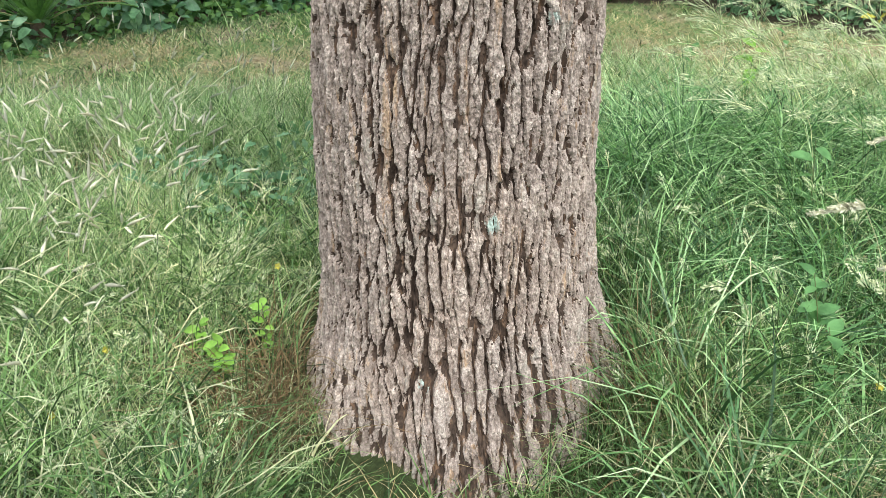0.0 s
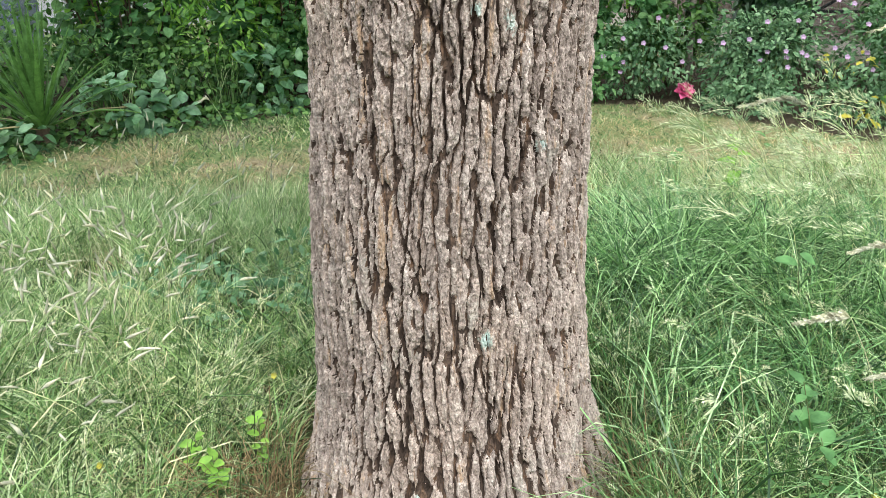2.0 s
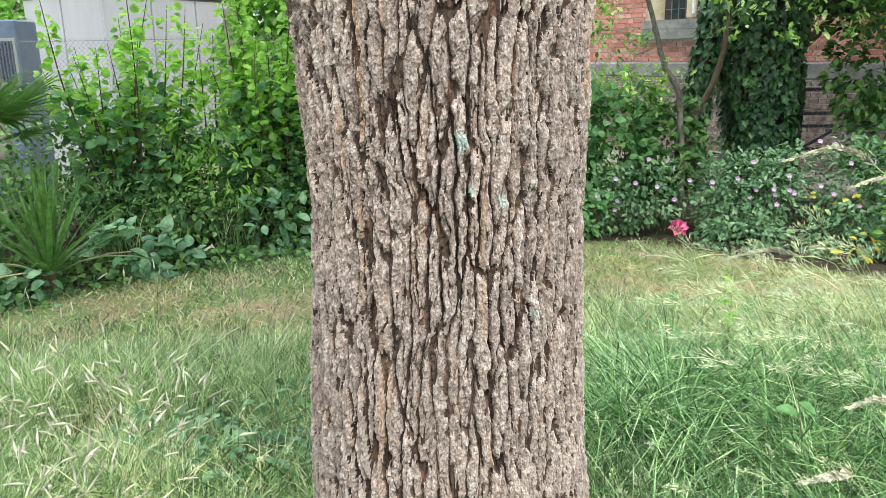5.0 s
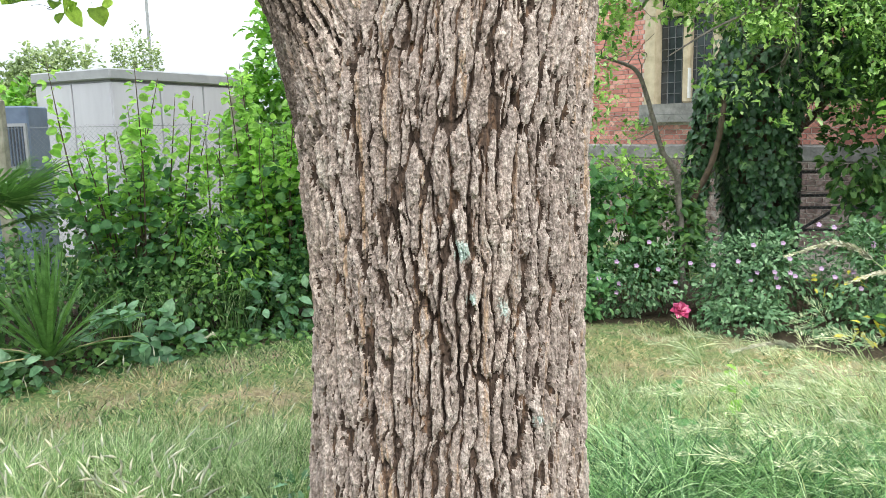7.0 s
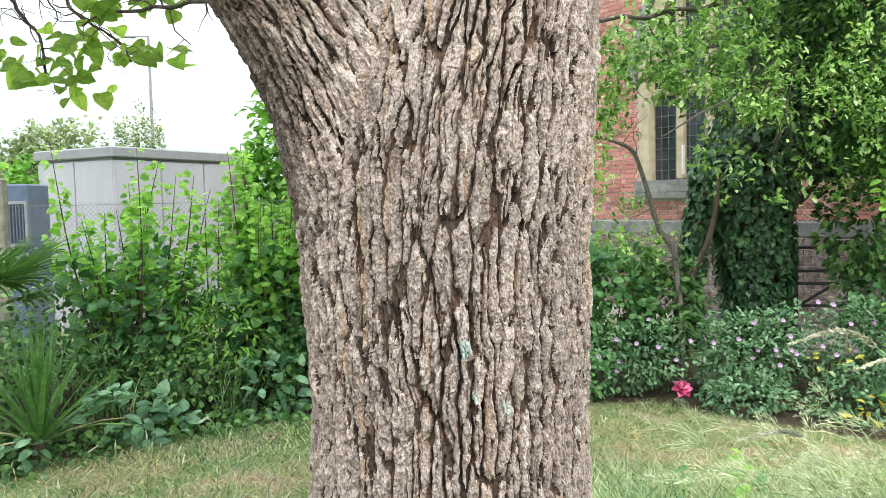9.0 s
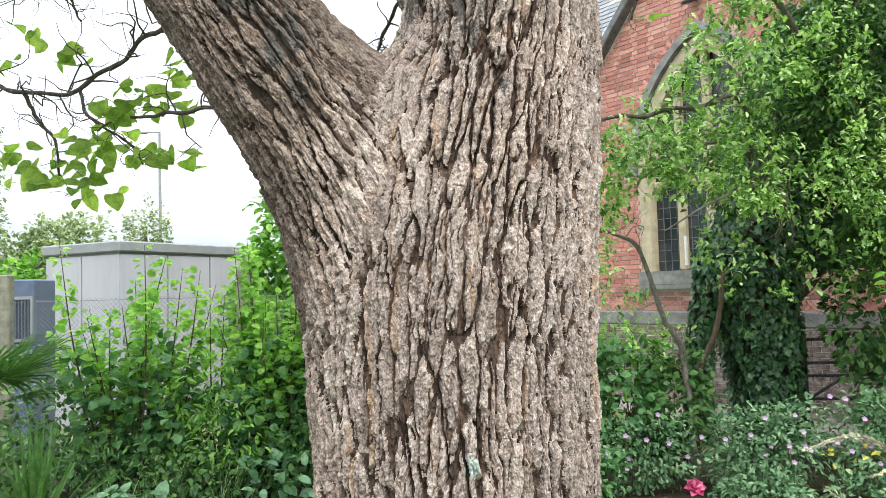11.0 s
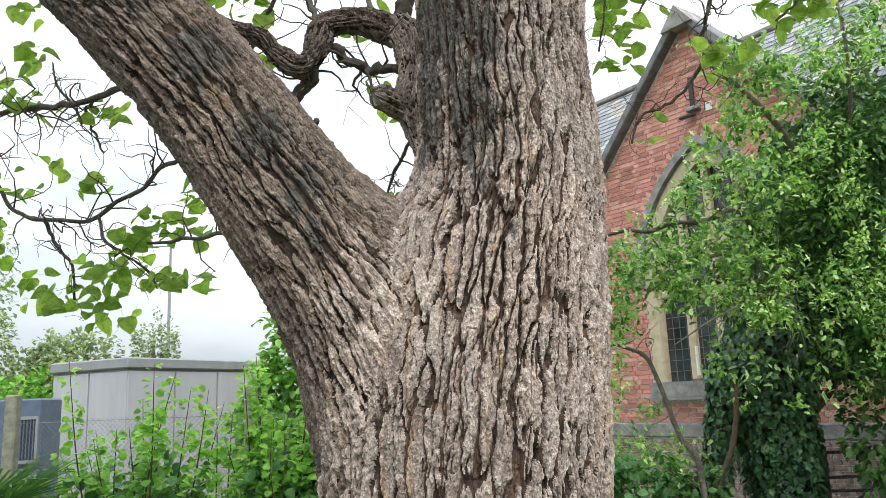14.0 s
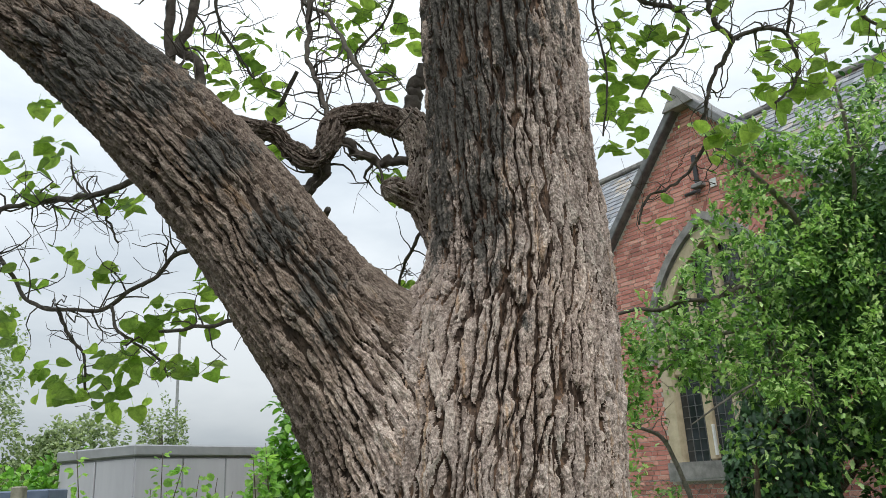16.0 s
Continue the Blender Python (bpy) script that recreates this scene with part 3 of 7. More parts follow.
BRICK = brick_material()
MORTAR = plain("mortar", [(0.3, (0.50, 0.44, 0.40)), (0.7, (0.70, 0.63, 0.58))], 14.0, 0.95, 0.1, 0.004, 80.0)
GRIMY_BRICK = plain("grimy_brick", [(0.36, (0.13, 0.10, 0.095)), (0.5, (0.27, 0.19, 0.17)), (0.64, (0.42, 0.36, 0.34))], 9.0, 0.92, 0.15, 0.004, 60.0)
STONE = plain("pale_limestone", [(0.3, (0.40, 0.33, 0.22)), (0.7, (0.62, 0.53, 0.38))], 6.0, 0.85, 0.2, 0.004, 50.0)
GREY_STONE = plain("weathered_stone", [(0.3, (0.15, 0.145, 0.14)), (0.5, (0.27, 0.26, 0.25)), (0.75, (0.42, 0.40, 0.38))], 5.0, 0.9, 0.2, 0.006, 40.0)
COPING = plain("lead_and_stone_coping", [(0.3, (0.10, 0.10, 0.105)), (0.7, (0.24, 0.24, 0.245))], 7.0, 0.7, 0.3, 0.004, 40.0)
DARK_METAL = plain("dark_painted_metal", [(0.3, (0.02, 0.021, 0.023)), (0.7, (0.05, 0.05, 0.055))], 18.0, 0.5, 0.4)
WHITE_PAINT = plain("white_paint", [(0.3, (0.66, 0.66, 0.64)), (0.7, (0.82, 0.82, 0.80))], 10.0, 0.5, 0.4)


def slate_material():
    n = Nodes("roof_slate")
    col = n.ramp(n.island(), [(0.0, (0.16, 0.17, 0.19)), (0.5, (0.24, 0.25, 0.275)), (1.0, (0.34, 0.35, 0.37))])
    lich = n.grey(n.noise(1.7, 7.0, 0.72, n.coord()), 0.52, 0.66, 0.0, 0.8)
    col = n.mix(lich, col, n.ramp(n.noise(25.0, 4.0, 0.6, n.coord()), [(0.3, (0.42, 0.25, 0.10)), (0.7, (0.46, 0.40, 0.30))]))
    n.bump(n.noise(50.0, 4.0, 0.7, n.coord()), 0.4, 0.004)
    return n.done(col, 0.7, 0.3)


def glass_material():
    n = Nodes("window_glass")
    n.bump(n.noise(2.5, 2.0, 0.5, n.coord()), 0.25, 0.01)
    return n.done(n.ramp(n.noise(3.0, 3.0, 0.5, n.coord()), [(0.3, (0.018, 0.022, 0.026)), (0.7, (0.06, 0.07, 0.08))]), 0.08, 0.7)


SLATE, GLASS = slate_material(), glass_material()
APEX_U, APEX_Z, RISE = 0.5, 7.80, 1.09
WIN_L, WIN_R, SILL, SPRING = -0.51, 1.57, 2.04, 3.62
WIDE = WIN_R - WIN_L
PLINTH = 1.41


def gable_z(u):
    return APEX_Z - RISE * abs(u - APEX_U)


def arch_z(u, out=0.0):
    """Height of the pointed arch, grown outwards, over u; None outside it."""
    if not WIN_L - out < u < WIN_R + out:
        return None
    far = max(WIN_R - u, u - WIN_L)
    return SPRING + math.sqrt(max((WIDE + out) ** 2 - far**2, 0.0))


def arch_line(out, n=14):
    """The arch's edge from the left springing over the point to the right one."""
    r = WIDE + out
    top = math.acos((WIDE / 2) / r)
    left = [(WIN_R - r * math.cos(a), SPRING + r * math.sin(a)) for a in np.linspace(0, top, n)]
    return left + [(WIN_L + WIN_R - u, z) for u, z in left[-2::-1]]


chapel = thing("chapel", (3.75, 12.0, 0.0), "red brick chapel with a steep gable and pointed stone window", "building", turn=-53.55)


def chapel_wall():
    """The mortar-faced body of the gable wall with the window's opening through it."""
    V, F = [], []

    def quad(a, b, c, d):
        F.append([len(V), len(V) + 1, len(V) + 2, len(V) + 3])
        V.extend([a, b, c, d])

    us = np.linspace(-3.4, 4.4, 157)
    for a, b in zip(us[:-1], us[1:]):
        m = (a + b) / 2
        spans = [(PLINTH, gable_z(a), gable_z(b))]
        if arch_z(m, 0.2) is not None:
            za, zb = (arch_z(min(max(t, WIN_L - 0.199), WIN_R + 0.199), 0.2) for t in (a, b))
            spans = [(PLINTH, SILL - 0.28, SILL - 0.28)]
            F.append([len(V), len(V) + 1, len(V) + 2, len(V) + 3])
            V.extend([(a, 0, za), (b, 0, zb), (b, 0, gable_z(b)), (a, 0, gable_z(a))])
            quad((a, 0, za), (a, 0.4, za), (b, 0.4, zb), (b, 0, zb))
        for z0, z1, z2 in spans:
            quad((a, 0, z0), (b, 0, z0), (b, 0, z2), (a, 0, z1))
        quad((a, 0.4, PLINTH), (a, 0.4, gable_z(a)), (b, 0.4, gable_z(b)), (b, 0.4, PLINTH)) if arch_z(m, 0.2) is None else None
        quad((a, 0, gable_z(a)), (b, 0, gable_z(b)), (b, 0.4, gable_z(b)), (a, 0.4, gable_z(a)))
    for u in (WIN_L - 0.2, WIN_R + 0.2):
        quad((u, 0, SILL - 0.28), (u, 0.4, SILL - 0.28), (u, 0.4, SPRING), (u, 0, SPRING))
    return np.array(V, float), np.array(F)


wall = solid("wall", mesh_of("wall", *chapel_wall()), MORTAR, chapel, "red brick wall with pale mortar joints")


def prism(points, y0, y1):
    """A flat outline (u, z) given depth from y0 to y1."""
    bm = bmesh.new()
    f = bm.faces.new([bm.verts.new((u, y0, z)) for u, z in points])
    got = bmesh.ops.extrude_face_region(bm, geom=[f])
    bmesh.ops.translate(bm, vec=(0, y1 - y0, 0), verts=[v for v in got["geom"] if isinstance(v, bmesh.types.BMVert)])
    bmesh.ops.recalc_face_normals(bm, faces=bm.faces[:])
    return bm


def band(inner, outer, y0, y1):
    """A strip between two lines of equal length, with depth."""
    bm = bmesh.new()
    rows = [[bm.verts.new((u, y, z)) for u, z in line] for line, y in ((inner, y0), (outer, y0), (outer, y1), (inner, y1))]
    for a, b in zip(rows, rows[1:] + rows[:1]):
        for i in range(len(inner) - 1):
            bm.faces.new((a[i], a[i + 1], b[i + 1], b[i]))
    for i in (0, -1):
        bm.faces.new([r[i] for r in rows])
    bmesh.ops.recalc_face_normals(bm, faces=bm.faces[:])
    return bm


part("plinth", box_bm((7.9, 0.52, 0.22), (0.5, 0.20, PLINTH - 0.11), 0.02), GREY_STONE, chapel, "weathered grey stone plinth course")
part("base_wall", box_bm((7.84, 0.5, 1.7), (0.5, 0.22, PLINTH - 0.22 - 0.85)), MORTAR, chapel, "dirty brick base below the plinth")

# coping along both verges, and the stone at the point
for sgn in (-1, 1):
    ln = 3.75
    turn = pose(0, 0, 0, 0, -sgn * math.degrees(math.atan(RISE)) * -1, 0)
    c = Vector((APEX_U + sgn * ln / 2, 0.14, gable_z(APEX_U + ln / 2) + 0.06))
    part("coping", box_bm((ln * math.hypot(1, RISE), 0.66, 0.13), c, 0.015, turn), COPING, chapel, "dark weathered coping along the verge")
part("apex_stone", prism([(APEX_U - 0.30, APEX_Z - 0.18), (APEX_U + 0.30, APEX_Z - 0.18), (APEX_U, APEX_Z + 0.20)], -0.24, 0.45), GREY_STONE, chapel, "grey stone at the gable's point")

# the pointed window
window = new("window")
window.parent = chapel
tagged(window, "pointed stone window with leaded lights")
jamb_in = [(WIN_L, SILL)] + arch_line(0.0) + [(WIN_R, SILL)]
jamb_out = [(WIN_L - 0.2, SILL)] + arch_line(0.2) + [(WIN_R + 0.2, SILL)]
part("window_surround", band(jamb_in, jamb_out, -0.03, 0.30), STONE, window, "pale limestone surround")
part("hood_mould", band(arch_line(0.24), arch_line(0.36), -0.10, 0.05), GREY_STONE, window, "grey stone hood over the arch")
part("window_sill", prism([(WIN_L - 0.22, SILL - 0.28), (WIN_R + 0.22, SILL - 0.28), (WIN_R + 0.22, SILL), (WIN_L - 0.22, SILL)], -0.12, 0.3), GREY_STONE, window, "weathered stone sill")
for k in range(1, 4):
    u = WIN_L + WIDE * k / 4
    part("mullion", box_bm((0.13, 0.18, arch_z(u) - SILL - 0.05), (u, 0.12, (SILL + arch_z(u) - 0.05) / 2), 0.03), STONE, window)
part("transom", box_bm((WIDE, 0.15, 0.12), ((WIN_L + WIN_R) / 2, 0.13, 3.42), 0.025), STONE, window)
for k in range(4):
    a, b = WIN_L + WIDE * k / 4, WIN_L + WIDE * (k + 1) / 4
    m = (a + b) / 2
    # a small pointed head to each light
    head = [(a + 0.06, SPRING + 0.05), (a + 0.12, SPRING + 0.30), (m, SPRING + 0.52), (b - 0.12, SPRING + 0.30), (b - 0.06, SPRING + 0.05)]
    over = [(a + 0.0, SPRING + 0.05), (a + 0.04, SPRING + 0.36), (m, SPRING + 0.62), (b - 0.04, SPRING + 0.36), (b - 0.0, SPRING + 0.05)]
    part("tracery", band(head, over, 0.06, 0.18), STONE, window)
    for z0, z1 in ((SILL, 3.36), (3.48, max(arch_z(a + 0.07) or 0, arch_z(b - 0.07) or 0))):
        pane = part("pane", prism([(a, z0), (b, z0), (b, z1), (a, z1)], 0.14, 0.146), GLASS, window)
        bm = bmesh.new()
        for i in range(1, 4):
            x = a + (b - a) * i / 4
            got = box_bm((0.009, 0.016, z1 - z0), (x, 0.135, (z0 + z1) / 2))
            me = bpy.data.meshes.new("came")
            got.to_mesh(me), got.free(), bm.from_mesh(me), bpy.data.meshes.remove(me)
        for z in np.arange(z0 + 0.16, z1, 0.17):
            got = box_bm((b - a, 0.014, 0.009), (m, 0.134, z))
            me = bpy.data.meshes.new("came")
            got.to_mesh(me), got.free(), bm.from_mesh(me), bpy.data.meshes.remove(me)
        part("lead_came", bm, COPING, pane, "grey lead lattice")
part("casement_edge", box_bm((0.03, 0.05, 0.45), (0.07, 0.06, SILL + 0.30), 0.004), WHITE_PAINT, window, "white edge of an open casement")

# the slit in the gable with its floodlight
slit = new("slit_window")
slit.parent = chapel
part("slit_recess", box_bm((0.075, 0.06, 0.50), (0.52, -0.016, 6.54), 0.004), DARK_METAL, slit, "dark narrow slit opening")
part("slit_sill", box_bm((0.22, 0.12, 0.07), (0.55, -0.05, 6.25), 0.012), GREY_STONE, slit)
flood = thing("floodlight", (3.75, 12.0, 0.0), "small dark floodlight fixed below the slit window", "lamp", turn=-53.55)
part("lamp_housing", box_bm((0.22, 0.17, 0.05), (0.50, -0.16, 6.12), 0.012, pose(0, 0, 0, 20, 0, 0)), DARK_METAL, flood)
part("bracket", box_bm((0.05, 0.14, 0.03), (0.50, -0.06, 6.16), 0.004), DARK_METAL, flood)
plate = thing("sign_plate", (3.75, 12.0, 0.0), "small white plate on the brick gable", "sign", turn=-53.55)
part("plate", box_bm((0.11, 0.015, 0.14), (0.80, -0.022, 6.22), 0.003), WHITE_PAINT, plate)


def slates(u0, u1, y0, z0, y1, z1, skip=None):
    """Courses of slates on a slope from its eaves (y0, z0) to its ridge (y1, z1)."""
    length = math.hypot(y1 - y0, z1 - z0)
    dy, dz = (y1 - y0) / length, (z1 - z0) / length
    V, F = [], []
    rows = int(length / 0.2)
    for r in range(rows):
        s0, s1 = length * r / rows, length * (r + 1) / rows + 0.05
        for k in range(int((u1 - u0) / 0.26)):
            a = u0 + 0.26 * k + (0.13 if r % 2 else 0)
            lift = 0.012 + random.uniform(0, 0.008)
            i = len(V)
            for s, u, up in ((s0, a, lift), (s0, a + 0.252, lift), (s1, a + 0.252, 0.0), (s1, a, 0.0)):
                V.append((u, y0 + dy * s - dz * up, z0 + dz * s + dy * up))
            for s, u in ((s0, a), (s0, a + 0.252)):
                V.append((u, y0 + dy * s, z0 + dz * s))
            F += [(i, i + 1, i + 2, i + 3), (i, i + 4, i + 5, i + 1)]
    return np.array(V), np.array(F)


RIDGE_Y, RIDGE_Z, EAVES_Y, EAVES_Z = 4.5, 9.25, 0.9, 5.2
roof = solid("roof", mesh_of("roof", *slates(-9.0, 11.0, EAVES_Y, EAVES_Z, RIDGE_Y, RIDGE_Z)), SLATE, chapel, "grey slate roof with orange lichen")
part("ridge", box_bm((20.0, 0.26, 0.12), (1.0, RIDGE_Y, RIDGE_Z + 0.02), 0.03), GREY_STONE, chapel, "ridge tiles")
part("roof_back", prism([(0, 0), (1, 0), (1, 1), (0, 1)], 0, 1), SLATE, chapel).matrix_basis = Matrix(((20, 0, 0, -9), (0, 3.6, 0.0, RIDGE_Y), (0, -4.05, -0.1, RIDGE_Z), (0, 0, 0, 1)))
part("range_wall", box_bm((20.0, 0.3, 5.5), (1.0, EAVES_Y + 0.25, EAVES_Z - 2.75)), MORTAR, chapel)
for sgn in (-1, 1):
    V, F = slates(0.42, 4.0, 0.0, 0.0, 3.9, 3.9 * RISE)
    W = np.stack([APEX_U + sgn * (3.9 - V[:, 1]), V[:, 0], APEX_Z - 3.9 * RISE + V[:, 2]], -1)
    solid("wing_roof", mesh_of("wing_roof", W, F if sgn < 0 else F[:, ::-1]), SLATE, chapel)

# ---- the grey kiosk beyond the fence ----
KIOSK_PAINT = plain("grey_kiosk_panel", [(0.3, (0.34, 0.335, 0.365)), (0.7, (0.41, 0.405, 0.44))], 2.5, 0.55, 0.4, 0.001, 60.0, (1, 1, 0.2))
KIOSK_TRIM = plain("grey_kiosk_trim", [(0.3, (0.21, 0.215, 0.225)), (0.7, (0.27, 0.275, 0.285))], 4.0, 0.5, 0.4)
kiosk = thing("kiosk", (-4.95, 12.0, -0.25), "plain grey panelled kiosk with a flat overhanging roof", "shed", turn=62.0)
KL, KW, KH = 2.86, 1.79, 3.03
part("body", box_bm((KL - 0.05, KW - 0.05, KH - 0.2), (KL / 2, KW / 2, (KH - 0.2) / 2)), KIOSK_TRIM, kiosk)
part("roof", box_bm((KL + 0.08, KW + 0.08, 0.17), (KL / 2, KW / 2, KH - 0.115), 0.02), KIOSK_TRIM, kiosk, "grey overhanging roof fascia")
for k in range(3):
    part("panel", box_bm((KL / 3 - 0.035, 0.03, KH - 0.24), (KL * (k + 0.5) / 3, 0.012, (KH - 0.24) / 2), 0.006), KIOSK_PAINT, kiosk)
for k in range(2):
    part("panel", box_bm((0.03, KW / 2 - 0.035, KH - 0.24), (0.012, KW * (k + 0.5) / 2, (KH - 0.24) / 2), 0.006), KIOSK_PAINT, kiosk)

BLUE_PAINT = plain("blue_grey_paint", [(0.3, (0.075, 0.10, 0.15)), (0.7, (0.11, 0.14, 0.20))], 6.0, 0.5, 0.4)
cabinet = thing("cooling_unit", (-6.06, 9.85, -0.25), "blue-grey plant cabinet with a slatted vent", "cabinet", turn=4.0)
part("body", box_bm((0.86, 0.6, 2.38), (0.45, 0.35, 1.19), 0.02), BLUE_PAINT, cabinet)
part("vent_back", box_bm((0.30, 0.02, 0.50), (0.685, 0.045, 1.87)), DARK_METAL, cabinet, "dark vent opening")
part("vent_frame", band([(0.54, 1.62), (0.83, 1.62), (0.83, 2.12), (0.54, 2.12), (0.54, 1.62)], [(0.51, 1.58), (0.86, 1.58), (0.86, 2.16), (0.51, 2.16), (0.51, 1.58)], 0.0, 0.05), KIOSK_TRIM, cabinet)
for k in range(7):
    part("vent_slat", box_bm((0.016, 0.03, 0.50), (0.565 + 0.040 * k, 0.02, 1.87), 0.004), BLUE_PAINT, cabinet)


# ---- the big tree ----
tree = thing("tree", (0, 0, 0), "large furrowed grey-brown tree trunk forking into a heavy limb", "tree")
# x, y, z, radius of the trunk, which goes on as the upright stem
STEM = [(0.055, 1.98, -0.40, 0.56), (0.055, 1.98, -0.18, 0.515), (0.05, 1.98, 0.0, 0.458), (0.044, 1.98, 0.16, 0.415), (0.038, 1.98, 0.43, 0.388), (0.035, 1.98, 0.80, 0.368), (0.04, 1.98, 1.05, 0.357),
        (0.05, 1.98, 1.40, 0.345), (0.056, 1.98, 1.63, 0.340), (0.080, 1.98, 1.90, 0.332), (0.136, 1.98, 2.20, 0.298), (0.187, 1.98, 2.47, 0.256), (0.19, 1.98, 2.80, 0.238),
        (0.19, 1.98, 3.30, 0.236), (0.195, 1.99, 3.70, 0.228)]
LIMB = [(0.02, 1.98, 1.50, 0.245), (-0.06, 1.98, 1.82, 0.245), (-0.19, 1.97, 2.12, 0.225), (-0.41, 1.95, 2.455, 0.188), (-0.56, 1.95, 2.675, 0.176), (-0.742, 1.95, 2.905, 0.167), (-0.93, 1.96, 3.10, 0.158),
        (-1.13, 1.97, 3.29, 0.148), (-1.5, 2.0, 3.6, 0.135)]


def near_line(V, line, n=160):
    """Distance of points from a tapering stick's skin."""
    C = spline(line, n)
    best = np.full(len(V), 9.0)
    for c in C:
        best = np.minimum(best, np.linalg.norm(V - c[:3], axis=1) - c[3])
    return best


def bark_tube(line, step, fine, coarse, other, deep, seed, lobes=0.0, wide=0.034, bare=0.44, span=1.45):
    """A stick with modelled bark: fine towards the path, coarse behind; blended into the other stick."""
    total = spline(line, 400)
    length = np.linalg.norm(np.diff(total[:, :3], axis=0), axis=1).sum()
    n = int(length / step)
    C = spline(line, n)
    P, R = C[:, :3], C[:, 3]
    T, A, B = frames_along(P)
    r0 = R.mean()
    th = np.concatenate([np.arange(-span, span, fine / r0), np.linspace(span, 2 * np.pi - span, int((2 * np.pi - 2 * span) * r0 / coarse) + 1)[:-1]])
    s = np.linspace(0, length, n)[:, None] + 0 * th[None]
    t = 0 * s + th[None]
    out = np.cos(t)[..., None] * A[:, None] + np.sin(t)[..., None] * B[:, None]
    rad = R[:, None] + 0 * t
    if lobes:
        z = P[:, 2][:, None]
        foot = np.clip(1 - z / 0.42, 0, 1.4) ** 2
        rad = rad + foot * (lobes * (np.sin(t * 5 + 0.6) * 0.6 + np.sin(t * 9 + 2.0) * 0.4) + 0.03 * np.clip(np.cos(t), 0, 1))
    rad = rad * (1 + 0.02 * (fbm(t * 1.2 + 10, s * 1.3, seed + 60, 3) - 0.5) * 2)
    skin = (P[:, None] + out * rad[..., None]).reshape(-1, 3)
    b = near_line(skin, other).reshape(rad.shape) if other else np.full(rad.shape, 9.0)
    k = 0.20
    rad = rad + 0.25 * k * np.clip(1 - np.abs(b) / k, 0, 1) ** 2
    girth = np.where(t < np.pi, t, t - 2 * np.pi) * np.maximum(R[:, None], 0.12)
    h, left, tone = bark_relief(girth + 5, s + 3, deep, wide, seed=seed)
    # bark pinched into close wrinkles where the two sticks meet
    pinch = np.clip(1 - np.abs(b) / 0.10, 0, 1)
    h = h + pinch * 0.008 * (fbm(girth * 20, s * 46, seed + 70, 3) - 0.5) * 2
    V = (P[:, None] + out * (rad + h)[..., None]).reshape(-1, 3)
    m = len(th)
    i, j = np.meshgrid(np.arange(n - 1), np.arange(m), indexing="ij")
    q = (j + 1) % m
    F = np.stack([i * m + j, i * m + q, (i + 1) * m + q, (i + 1) * m + j], -1).reshape(-1, 4)
    # furrow floors show brown inner bark, its colour darkened to stand for their shade
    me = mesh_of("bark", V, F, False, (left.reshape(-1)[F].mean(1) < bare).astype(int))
    me.attributes.new("plate", "FLOAT", "POINT").data.foreach_set("value", np.ascontiguousarray(tone.reshape(-1), np.float32))
    return me


solid("trunk", bark_tube(STEM, 0.0040, 0.0018, 0.03, LIMB, 0.017, 1, 0.03), (BARK, SHADED_INNER_BARK), tree, "deeply furrowed grey-brown bark with pale lichen")
solid("limb", bark_tube(LIMB, 0.0046, 0.0028, 0.014, STEM, 0.013, 5, wide=0.030, bare=0.30, span=2.3), (LIMB_BARK, SHADED_DARK_INNER), tree, "heavy leaning limb with dark-stained bark")


def skin_y(x, z):
    """Where the front of the trunk or limb lies at x, z."""
    best = 9.0
    for me in BARK_MESHES:
        co = np.zeros(len(me.vertices) * 3, np.float32)
        me.vertices.foreach_get("co", co)
        co = co.reshape(-1, 3)
        near = (np.abs(co[:, 0] - x) < 0.012) & (np.abs(co[:, 2] - z) < 0.012)
        if near.any():
            best = min(best, float(np.median(co[near & (co[:, 1] < co[near, 1].min() + 0.04), 1])))
    return best


def bark_flake(x, z, w, h, lean, tone, seed):
    """A loose plate of outer bark with ragged edges, standing a little off the trunk at its lower end."""
    g = np.random.default_rng(seed)
    n = 14
    a = np.linspace(0, 2 * np.pi, n, endpoint=False)
    r = 1 + 0.22 * g.normal(size=n)
    rim = np.stack([w / 2 * np.sign(np.cos(a)) * np.abs(np.cos(a)) ** 0.6 * r, h / 2 * np.sign(np.sin(a)) * np.abs(np.sin(a)) ** 0.8 * (0.8 + 0.2 * r)], -1)
    rim = rim @ np.array([[math.cos(lean), math.sin(lean)], [-math.sin(lean), math.cos(lean)]])
    y = skin_y(x, z)
    off = 0.002 + 0.006 * (0.5 - rim[:, 1] / h)
    front = np.stack([rim[:, 0] * 0.86, -off - 0.003 + 0.002 * g.normal(size=n), rim[:, 1] * 0.92], -1)
    lip = np.stack([rim[:, 0], -off, rim[:, 1]], -1)
    back = np.stack([rim[:, 0] * 1.02, 0 * a + 0.02, rim[:, 1] * 1.02], -1)
    V = np.concatenate([front, lip, back, [[0, -off.mean() - 0.004, 0]]]) + np.array([x, y, z])
    k = np.arange(n)
    j = (k + 1) % n
    F = [np.concatenate([np.stack([k + b, k + b + n, j + b + n, j + b], -1) for b in (0, n)]), np.stack([np.full(n, 3 * n), k, j], -1)]
    me = mesh_of("bark_flake", V, F, False)
    me.attributes.new("plate", "FLOAT", "POINT").data.foreach_set("value", np.full(len(V), tone, np.float32))
    solid("bark_flake", me, BARK, tree, "pale loose plate of bark")


